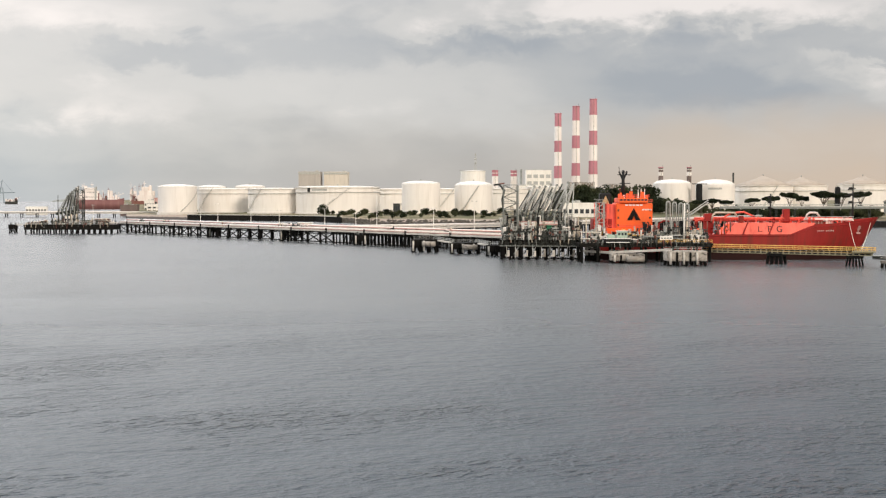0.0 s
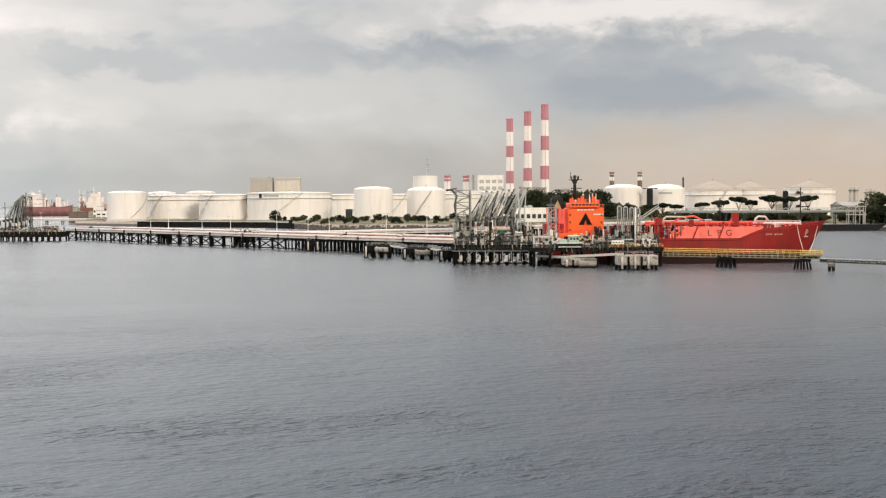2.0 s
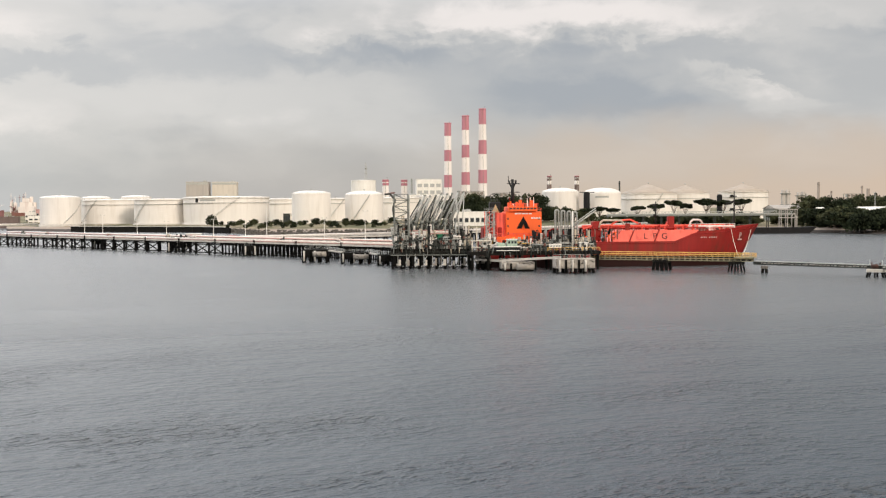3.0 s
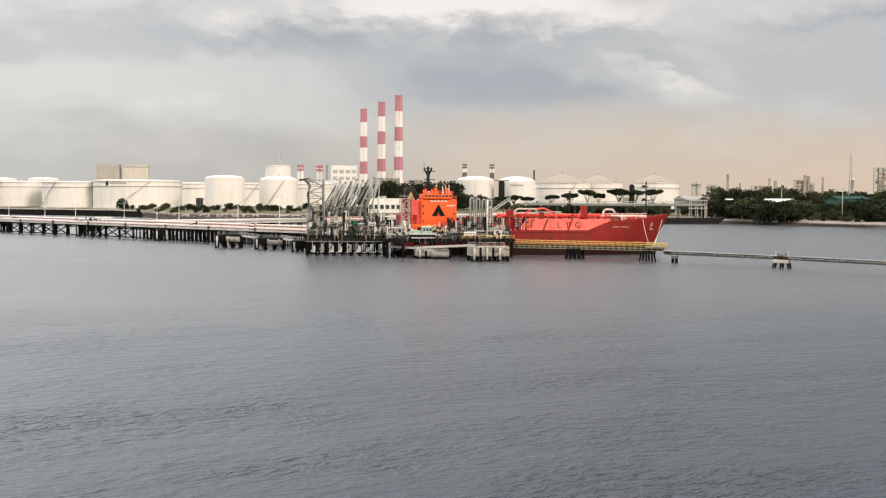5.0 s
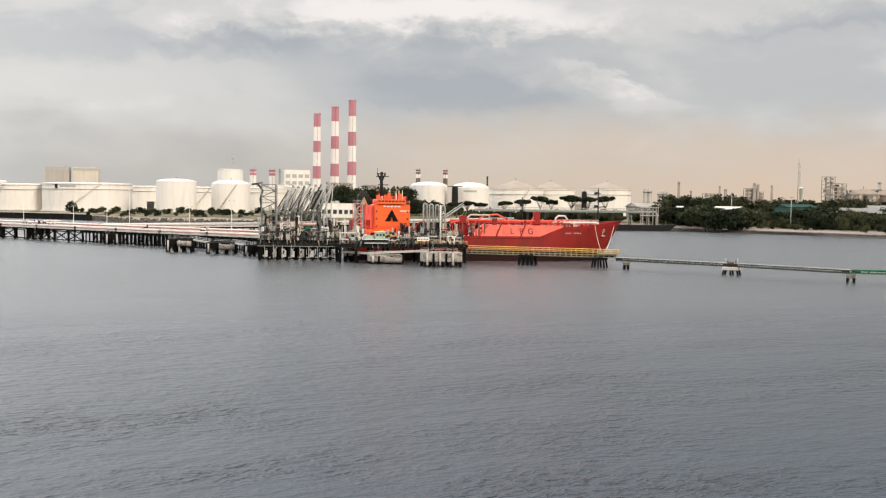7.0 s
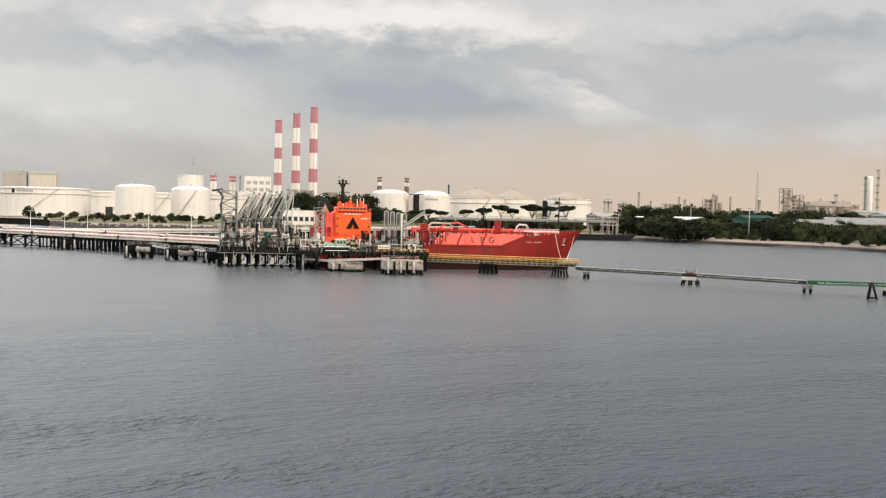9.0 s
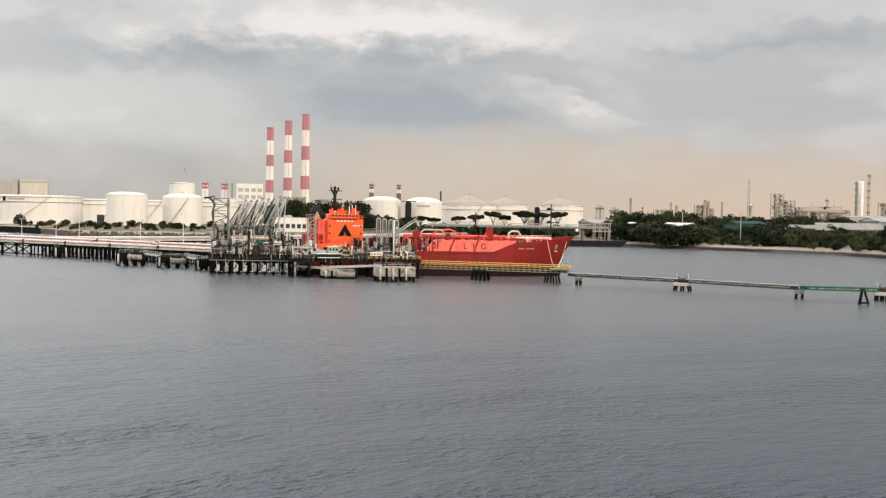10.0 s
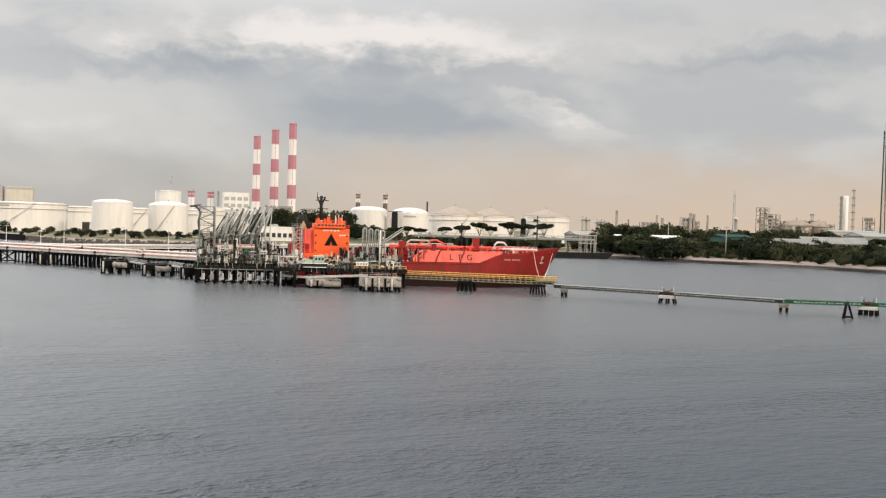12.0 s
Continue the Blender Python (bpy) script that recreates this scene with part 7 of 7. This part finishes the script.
def barge(x0, x1, y, deck, label):
    t = thing("barge", ((x0 + x1) / 2, y, 0), label, "barge")
    L = x1 - x0
    bm = B()
    loft(bm, [[(-L / 2, yy, -1), (-L / 2, yy, deck * 0.9), (L / 2 - 8, yy, deck * 0.9), (L / 2 + 1, yy, deck), (L / 2 - 6, yy, -1)] for yy in (-8, 8)], close=True)
    for yy in (-8, 8):
        q = [bm.verts.new(p) for p in ((-L / 2, yy, -1), (L / 2 - 6, yy, -1), (L / 2 + 1, yy, deck), (L / 2 - 8, yy, deck * 0.9), (-L / 2, yy, deck * 0.9))]
        bm.faces.new(q)
    for f in bm.faces:
        f.smooth = False
    bmesh.ops.recalc_face_normals(bm, faces=bm.faces)
    part("hull", bm, BARGE_BLACK, t)
    for k in range(9):
        bm = B()
        tube(bm, (0, -0.2, 0), (0, 0.2, 0), 0.6, n=12)
        part("tyre_fender", bm, BLACK, t).location = (-L / 2 + 3 + k * L / 10, -8.25, deck * 0.62)
    for k in range(4):
        bm = B()
        tube(bm, (-L / 2 + 8 + k * L / 5, -6, deck * 0.9), (-L / 2 + 8 + k * L / 5, -6, deck + 0.6), 0.3, n=8)
        part("bollard", bm, STEEL_DARK, t)
    return t


barge(276.8, 351.3, 850, 4.84, "long black flat barge moored at the far shore")


def gantry(x, y, z0, wide, h, label):
    t = thing("loading_gantry", (x, y, z0), label, "gantry")
    for sx in (-0.5, -0.1, 0.5):
        for sy in (-2, 2):
            bm = B()
            tube(bm, (sx * wide, sy, -1), (sx * wide, sy, h), 0.35, n=6)
            part("leg", bm, GREY_WALL, t)
    for zz in (0.62, 1.0):
        bm = B()
        box(bm, (0, 0, h * zz), (wide + 1.5, 4.8, 0.7), bevel=0.06)
        part("deck", bm, GREY_WALL, t)
    bm = B()
    chain(bm, [(0.15 * wide, -2.4, 0), (0.15 * wide, -2.4, h * 0.7), (0.28 * wide, -2.4, h * 0.82), (0.42 * wide, -2.4, h * 0.7), (0.42 * wide, -2.4, 0)], 0.4, 8)
    part("hose_loop", bm, GREY_WALL, t)


gantry(339.7, 866, 1.5, 12.28, 15.9, "pale grey loading gantry with a hose loop by the barge")


def mast_tower(x, y, z0, top, wide, label, bands=False, name="radio_mast", m=None):
    t = thing(name, (x, y, z0), label, "mast")
    h = top - z0
    n = max(6, int(h / 4))
    for k in range(n):
        bm = B()
        f0, f1 = k / n, (k + 1) / n
        w0, w1 = wide * (1 - 0.6 * f0) / 2, wide * (1 - 0.6 * f1) / 2
        for a in (90, 210, 330):
            c, s2 = math.cos(radians(a)), math.sin(radians(a))
            c2, s3 = math.cos(radians(a + 120)), math.sin(radians(a + 120))
            tube(bm, (c * w0, s2 * w0, h * f0), (c * w1, s2 * w1, h * f1), max(0.16, wide * 0.08), n=5)
            tube(bm, (c * w0, s2 * w0, h * f0), (c2 * w1, s3 * w1, h * f1), 0.09, n=4)
            tube(bm, (c * w1, s2 * w1, h * f1), (c2 * w1, s3 * w1, h * f1), 0.09, n=4)
        part("lattice_section", bm, (STACK_RED if k % 2 else STACK_WHITE) if bands else (m or STEEL_MID), t)
    bm = B()
    tube(bm, (0, 0, h), (0, 0, h + h * 0.06), 0.1, n=5)
    part("aerial", bm, STEEL_MID, t)


mast_tower(525.0, 980, 6, 58.5, 4.2, "slim pale lattice radio mast", m=GALV)
t = thing("white_tower", (525.6, 976.5, 6), "slim white round tower at the radio mast's foot", "tower")
bm = B()
turned(bm, [(1.7, -1), (1.5, 29.5), (1.7, 29.5), (1.7, 30.3), (0, 30.9)], 16)
part("shaft", bm, WHITE_PAINT, t)
bm = B()
tube(bm, (-1.5, -1.2, 0), (-1.3, -1.1, 26), 0.12, n=5)
part("ladder", bm, GALV, t)
for px, py, top in ((423.0, 800, 26.6), (437.5, 930, 30.4)):
    t = thing("light_pole", (px, py, 5.0), "pale slim light pole among the shore trees", "light pole", "light poles on the shore")
    bm = B()
    tube(bm, (0, 0, -1), (0, 0, top - 5), 0.36, 0.24, n=7)
    part("pole", bm, GALV, t)
    bm = B()
    box(bm, (0, -0.2, top - 4.9), (3.2, 0.6, 0.5), bevel=0.08)
    part("lamp_head", bm, GALV, t)
mast_tower(623.2, 900, 6, 114.4, 5.4, "tall dark lattice mast", m=STEEL_DARK)


def refinery_column(x, y, z0, top, r, label, m=GREY_WALL, decks=5, name="process_column"):
    t = thing(name, (x, y, z0), label, "process column", "refinery columns")
    h = top - z0
    bm = B()
    turned(bm, [(r, -1), (r, h * 0.985), (r * 0.8, h), (0, h)], 20)
    part("vessel", bm, m, t)
    for k in range(decks):
        bm = B()
        zz = h * (k + 1) / (decks + 0.4)
        turned(bm, [(r, zz), (r + 1.3, zz), (r + 1.3, zz + 1.1), (r + 1.2, zz + 1.1), (r + 1.2, zz + 0.15), (r, zz + 0.15)], 16)
        part("platform", bm, STEEL_MID, t)
    bm = B()
    tube(bm, (r + 0.5, -0.3, 0), (r + 0.5, -0.3, h * 0.95), 0.3, n=6)
    tube(bm, (-r - 0.4, -0.4, 0), (-r - 0.4, -0.4, h * 0.8), 0.2, n=6)
    part("downpipe", bm, GALV, t)
    return t


def process_frame(x, y, z0, wide, top, label, seed, deep=12, clad=None):
    """An open steel structure holding vessels and pipes."""
    rr = random.Random(seed)
    clad = clad or HAZE_BROWN
    t = thing("process_structure", (x, y, z0), label, "process plant", "refinery structures")
    h = top - z0
    nx, nz = max(2, round(wide / 6)), max(2, round(h / 5))
    for i in range(nx + 1):
        bm = B()
        for sy in (-deep / 2, deep / 2):
            tube(bm, (-wide / 2 + i * wide / nx, sy, -1), (-wide / 2 + i * wide / nx, sy, h), 0.4, n=5)
        part("column", bm, STEEL_MID, t)
    for j in range(1, nz + 1):
        bm = B()
        box(bm, (0, 0, h * j / nz), (wide + 1, deep + 1, 0.5))
        part("floor", bm, clad or GREY_WALL, t)
    for i in range(nx):
        for j in range(nz):
            c = ((-wide / 2 + (i + 0.5) * wide / nx), rr.uniform(-2, 2), h * (j + 0.45) / nz)
            bm = B()
            q = rr.random()
            if q < 0.35:
                tube(bm, (c[0] - wide / nx * 0.4, c[1], c[2]), (c[0] + wide / nx * 0.4, c[1], c[2]), h / nz * 0.3, n=10)
            elif q < 0.7:
                box(bm, c, (wide / nx * 0.7, 5, h / nz * 0.7), bevel=0.1)
            else:
                tube(bm, (c[0], c[1], c[2] - h / nz * 0.4), (c[0], c[1], c[2] + h / nz * 0.4), 1.2, n=10)
            part("vessel", bm, rr.choice([clad or GREY_WALL, GALV, clad or CREAM, clad or STEEL_MID]), t)
            if rr.random() < 0.85:
                bm = B()
                box(bm, (c[0], -deep / 2 + 0.3, c[2]), (wide / nx * rr.uniform(0.5, 0.95), 0.3, h / nz * rr.uniform(0.4, 0.9)))
                part("wall_panel", bm, rr.choice([clad or GREY_WALL, GREY_WALL, clad or CREAM, clad or STEEL_MID, STEEL_MID]), t)
    return t


def slim_chimney(x, y, top, r, label, m=HAZE_BROWN):
    t = thing("slim_chimney", (x, y, 6), label, "chimney", "distant slim chimneys")
    h = top - 6
    bm = B()
    turned(bm, [(r * 1.25, -1), (r, h), (r * 0.7, h), (r * 0.7, h - 2), (0, h - 2)], 14)
    part("shaft", bm, m, t)
    bm = B()
    turned(bm, [(r, h * 0.93), (r + 0.2, h * 0.93), (r + 0.2, h * 0.93 + 1), (r, h * 0.93 + 1)], 14)
    part("gallery", bm, m, t)


def shed(x, y, wide, deep, eave, ridge, wall, roof, label, z0=5.0, rz=0.0):
    t = thing("warehouse", (x, y, z0), label, "warehouse", rz=rz)
    bm = B()
    box(bm, (0, 0, (eave - z0) / 2 - 0.5), (wide, deep, eave - z0 + 1))
    part("wall", bm, wall, t)
    bm = B()
    e, r = eave - z0, ridge - z0
    loft(bm, [[(sx * (wide / 2 + 0.6), -deep / 2 - 0.8, e), (sx * (wide / 2 + 0.6), 0, r), (sx * (wide / 2 + 0.6), deep / 2 + 0.8, e), (sx * (wide / 2 + 0.6), deep / 2 + 0.8, e - 0.4), (sx * (wide / 2 + 0.6), -deep / 2 - 0.8, e - 0.4)] for sx in (-1, 1)], close=True)
    for sx in (-1, 1):
        bm.faces.new([bm.verts.new(p) for p in ((sx * wide / 2, -deep / 2, e - 0.3), (sx * wide / 2, 0, r - 0.3), (sx * wide / 2, deep / 2, e - 0.3))])
    for f in bm.faces:
        f.smooth = False
    part("roof", bm, roof, t)
    n = max(2, int(wide / 6))
    for k in range(n):
        bm = B()
        box(bm, (-wide / 2 + (k + 0.5) * wide / n, -deep / 2 - 0.06, e * 0.4), (wide / n * 0.5, 0.2, e * 0.5))
        part("roller_door", bm, GALV if k % 2 else STEEL_MID, t)
    for k in range(n * 2):
        bm = B()
        tube(bm, (-wide / 2 + (k + 0.5) * wide / n / 2, -deep / 2 - 0.85, e + 0.1), (-wide / 2 + (k + 0.5) * wide / n / 2, 0, r + 0.1), 0.12, n=4)
        part("roof_seam", bm, roof, t)
    return t


def eastern_plant():
    shed(411.7, 1050, 34.91, 30, 17.42, 20.61, STEEL_MID, GREY_WALL, "grey warehouse with a pitched sheet roof")
    shed(408.0, 872, 23.0, 12, 16.9, 19.2, WHITE_PAINT, WHITE_PAINT, "low white shed among the trees")
    shed(378.5, 900, 5.0, 8, 17.2, 18.8, WHITE_PAINT, WHITE_PAINT, "small white hut among the trees")
    shed(457.5, 858, 25.0, 20, 19.6, 21.6, ROOF_GREEN, ROOF_GREEN, "green clad warehouse behind the shore trees")
    shed(478.0, 800, 31.0, 20, 16.0, 19.6, CREAM, DULL_ROOF, "warehouse with a pale grey roof among trees")
    shed(523.0, 818, 50.0, 24, 16.8, 21.6, CREAM, DULL_ROOF, "long warehouse with a pale roof among trees", rz=-14)
    shed(614.9, 900, 38.47, 30, 23.41, 26.32, STEEL_MID, ROOF_GREY, "long grey shed beyond the trees")
    process_frame(819.6, 1450, 6, 12.4, 58.27, "tall grey open process structure of a refinery", 1)
    process_frame(835.9, 1450, 6, 13.77, 49.62, "grey open process structure with a flat top", 2)
    process_frame(859.1, 1455, 6, 24.79, 41.12, "low tan process structure full of pipework", 3, clad=HAZE_TAN)
    process_frame(900.6, 1455, 6, 30.3, 42.34, "low tan process structure full of pipework", 4, clad=HAZE_TAN)
    process_frame(880.7, 1470, 6, 48.2, 37.9, "long low tan process structure behind the columns", 9, clad=HAZE_TAN)
    process_frame(928.5, 1470, 6, 20.66, 38.51, "low tan process structure near the tall columns", 12, clad=HAZE_TAN)
    for px, r, top in ((863.0, 20.5, 43.6), (897.0, 15.0, 42.6)):
        t = thing("storage_dome", (px, 1436, 6), "pale tan bulk storage dome of the refinery", "storage dome", "refinery domes")
        h = top - 6
        bm = B()
        turned(bm, [(r, -1), (r, h * 0.80), (r * 0.96, h * 0.83), (r * 0.6, h * 0.93), (r * 0.2, h * 0.985), (0, h)], 36)
        part("shell", bm, HAZE_TAN, t)
        bm = B()
        turned(bm, [(r + 0.1, h * 0.77), (r + 0.8, h * 0.77), (r + 0.8, h * 0.80), (r + 0.1, h * 0.80)], 36)
        part("ring_walkway", bm, STEEL_MID, t)
        bm = B()
        tube(bm, (0, 0, h - 1), (0, 0, h + 3), 0.5, n=8)
        part("vent", bm, STEEL_MID, t)
    for k, (px, wide) in enumerate(((838.7, 9.41), (858.0, 12.1), (885.2, 14.78))):
        process_frame(px, 1412, 6, wide, 35.1 - 1.5 * k, "low tan pipe structure before the domes", 31 + k, clad=HAZE_TAN)
    shed(827.6, 1250, 71.24, 24, 28.22, 30.22, GREY_WALL, ROOF_GREY, "long pale shed in front of the refinery")
    refinery_column(891.6, 1445, 6, 54.43, 1.79, "short grey process column with platforms")
    refinery_column(939.3, 1450, 6, 78.46, 1.65, "dark process column ringed by platforms", STEEL_MID, 8)
    refinery_column(948.1, 1452, 6, 78.76, 3.44, "broad pale process column", STACK_WHITE, 0)
    refinery_column(956.9, 1448, 6, 89.97, 1.52, "tall slender process column ringed by platforms", GREY_WALL, 8)
    process_frame(983.1, 1450, 6, 11.02, 49.47, "square grey structure at the refinery's edge", 5)
    for px, top in ((1032.5, 383), (1040, 383), (1058, 388), (1066, 387), (1072, 390)):
        refinery_column((542.9) + (px - 1032.5) * 0.75, 1400, 6, 38.67 - (top - 383) * 0.66, 2.2, "grey silo column", GREY_WALL, 2)
    for px, d, y, r in ((629.1, 1500, 49.4, 1.6), (733.8, 1600, 45.83, 1.4), (696.3, 1500, 40.74, 2.0),
                        (738.4, 1500, 49, 2.0), (743.5, 1500, 47.61, 1.8), (764.0, 1500, 46.68, 1.4), (689.6, 1600, 38.75, 1.2)):
        slim_chimney(px, d, y, r, "slim grey chimney in the distance")
    process_frame(736.9, 1510, 6, 12.82, 41.96, "grey process structure behind the trees", 6)
    process_frame(750.6, 1515, 6, 11.4, 37.71, "grey process structure behind the trees", 7)
    process_frame(723.4, 1610, 6, 18.24, 34.83, "grey process structure behind the trees", 8)


eastern_plant()
process_frame(192.7, 1660, 6, 34.48, 41.55, "power station pipework beside the chimney feet", 21)
process_frame(235.7, 1665, 6, 15.67, 39.21, "low power station structure behind the trees", 22)
slim_chimney(98.26, 1500, 56.1, 1.2, "thin dark chimney behind the tanks", STEEL_MID)
slim_chimney(340.9, 1400, 49.85, 1.0, "thin dark vent stack between the tanks", STEEL_DARK)

# ---------------------------------------------------------------- more fittings on the jetties
for k, (fx, fy, fw, fd, fh) in enumerate(((30.0, 420.0, 5.0, 4.0, 9.5), (36.5, 420.5, 5.0, 4.0, 8.5), (43.0, 419.0, 4.0, 4.0, 7.5), (47.2, 421, 3.0, 4.0, 6.0))):
    lattice_tower(fx, fy, PZ, fw, fd, fh, 4, "dark steel access frame among the loaders", STEEL_DARK if k % 2 else STEEL_MID, name="access_frame", r=0.2, category="steel frame")
for k in range(9):
    manifold(52 + k * 4.3, 398.2 + (k % 2) * 1.2, EZ, 5.0, 1.8, 800 + k, "dark jetty pipework with valves", [STEEL_DARK, STEEL_MID, YELLOW, GALV][k % 4], 2.4 + (k % 3) * 1.1)
for k in range(5):
    manifold(23 + k * 5.4, 411.6 - k * 0.4, PZ, 5.2, 1.2, 830 + k, "dark loading pipework along the platform edge", STEEL_DARK, 3.0 + (k % 2) * 1.5)
for k in range(8):
    manifold(22.5 + k * 3.3, 412.2 - k * 0.2, PZ, 3.2, 1.4, 960 + k, "pale and dark risers at the loading platform's edge", PIPE_WHITE if k % 3 else STEEL_DARK, 4.5 + (k % 4) * 1.3)
for k in range(8):
    manifold(25.5 + k * 2.9, 415.0 + (k % 3) * 2.4, PZ, 3.4, 2.2, 900 + k, "pale loading pipework rising among the loaders", PIPE_WHITE if k % 2 else GALV, 6.5 + (k % 3) * 1.8)
for k in range(5):
    manifold(70 + k * 4.0, 403.5, EZ, 4.2, 2.2, 930 + k, "rust-streaked pipework behind the cargo hoses", [RUST, GALV, PIPE_PINK][k % 3], 6.0 + (k % 2) * 2.0)
lattice_tower(53.18, 403.0, EZ, 2.6, 2.6, 13.5, 6, "pale steel gangway tower at the ship's stern", GALV, name="gangway_tower", r=0.16)
dolphin(-75.06, 590, 11.5, 5, 5.6, "dark fender platform against the jetty", cap=3.4)
dolphin(-125.0, 652, 6.5, 4, 5.0, "small dark fender platform against the jetty", cap=2.4)
dolphin(-36.64, 536, 7.0, 4, 4.8, "small dark fender platform against the jetty", cap=2.6)
for k, sj in enumerate((24, 52, 118, 176, 186, 196, 262, 300)):
    manifold(JA[0] + 0.653 * sj + 0.757 * 4, JA[1] - 0.757 * sj + 0.653 * 4, 6.3, 7.0 if 170 < sj < 200 else 4.0, 4.0, 860 + k, "pipe junction with valves on the jetty deck", PIPE_PINK if k % 2 else GALV, 2.6, rz=-49)
for k in range(11):
    sj = 12 + k * 29.5
    jx, jy = JA[0] + 0.653 * sj - 0.757 * 0.6, JA[1] - 0.757 * sj - 0.653 * 0.6
    t = thing("jetty_ladder", (jx, jy, 0), "dark steel access ladder down the jetty front", "ladder", "ladders down the jetty front", rz=-49)
    bm = B()
    for sx in (-0.4, 0.4):
        tube(bm, (sx, 0, 0.2), (sx, 0, 7.2), 0.2, n=6)
    for q in range(8):
        tube(bm, (-0.4, 0, 0.8 + q * 0.8), (0.4, 0, 0.8 + q * 0.8), 0.06, n=5)
    part("ladder_frame", bm, DARK_PILE, t)
kiosk(JA[0] + 0.653 * 190 + 0.757 * 7, JA[1] - 0.757 * 190 + 0.653 * 7, 6.3, 7, 3, 2.6, PALE_CONCRETE, WHITE_PAINT, "low pale shelter on the jetty deck")
t = thing("pump_skid", (-47.79, 572, 6.3), "red pump skid with a rounded cover on the jetty", "pump")
bm = B()
box(bm, (0, 0, 0.3), (5.0, 2.4, 0.6), bevel=0.08)
part("base", bm, STEEL_DARK, t)
bm = B()
tube(bm, (-2.2, 0, 1.1), (2.0, 0, 1.1), 1.0, 0.8, n=14)
part("cover", bm, mat("red_pump_paint", (0.55, 0.06, 0.06), 0.5), t)

# gear hung along the edges of the two platforms
rr = random.Random(415)


def edge_gear(x, y, z, rz=0.0):
    """A ladder, hose, chain or pipe stub that hangs over a platform's edge."""
    kind = rr.choice(["ladder", "pipe_stub", "hanging_hose", "pipe_stub", "junction_box"])
    word = {"ladder": "dark steel ladder on the platform edge", "pipe_stub": "rust-streaked pipe bent over the platform edge", "hanging_hose": "worn hose hanging over the platform edge", "junction_box": "small junction box on the platform edge"}[kind]
    t = thing(kind, (x, y, z), word, kind.replace("_", " "), "gear along the platform edges", rz=rz)
    low = -rr.uniform(0.6, 2.2)
    m = rr.choice([PALE_STEEL, STEEL_MID, STEEL_DARK, STEEL_DARK, BLACK, RUST])
    if kind == "ladder":
        bm = B()
        for sx in (-0.3, 0.3):
            tube(bm, (sx, -0.2, low), (sx, -0.2, 1.0), 0.06, n=5)
        for q in range(8):
            tube(bm, (-0.3, -0.2, low + 0.36 * q), (0.3, -0.2, low + 0.36 * q), 0.05, n=4)
        part("ladder_frame", bm, STEEL_DARK, t)
    elif kind == "junction_box":
        bm = B()
        box(bm, (0, 0, 0.6), (rr.uniform(0.7, 1.4), 0.6, rr.uniform(0.8, 1.3)), bevel=0.06)
        part("case", bm, m, t)
        bm = B()
        tube(bm, (0, -0.2, 0.2), (0.2, -0.35, low), 0.08, n=6)
        part("conduit", bm, GALV, t)
    else:
        lean = rr.uniform(-0.8, 0.8)
        bm = B()
        chain(bm, [(0, 0.6, 0.1), (0, 0.5, 0.9), (0, -0.1, 1.0), (lean * 0.4, -0.35, 0.2), (lean, -0.35, low)], rr.uniform(0.13, 0.24), 7)
        part("pipe" if kind == "pipe_stub" else "hose", bm, m, t)
        bm = B()
        tube(bm, (0, 0.6, 0), (0, 0.6, 0.16), 0.38, n=9)
        part("flange", bm, STEEL_DARK, t)


for k in range(26):
    u = -13.8 + 27.6 * (k + rr.random()) / 26
    c6, s6 = math.cos(radians(-6)), math.sin(radians(-6))
    edge_gear((PX0 + PX1) / 2 + u * c6 + 11.5 * s6, (PY0 + PY1) / 2 + u * s6 - 11.5 * c6, PZ, rz=-6)
for k in range(30):
    edge_gear(50.0 + 39.0 * (k + rr.random()) / 30, 396.1, EZ)
for k in range(20):
    edge_gear(-246.0 + 50.0 * (k + rr.random()) / 20, 700.0 + 2.4 * (-221 - (-246.0 + 2.5 * k)) / 46, 5.4, rz=-3)
for k in range(3):
    manifold(21.8 + k * 2.2, 413.6 + k * 1.6, PZ, 3.0, 2.0, 1200 + k, "tall tangled risers beside the gangway tower", STEEL_DARK, 10.5 + 2.0 * (k % 2))
for k in range(4):
    manifold(64.0 + k * 5.5, 405.0, EZ, 5.0, 1.6, 1230 + k, "rust and salmon pipework behind the jetty head", [RUST, PIPE_PINK, PALE_STEEL][k % 3], 5.5 + (k % 2) * 1.8)
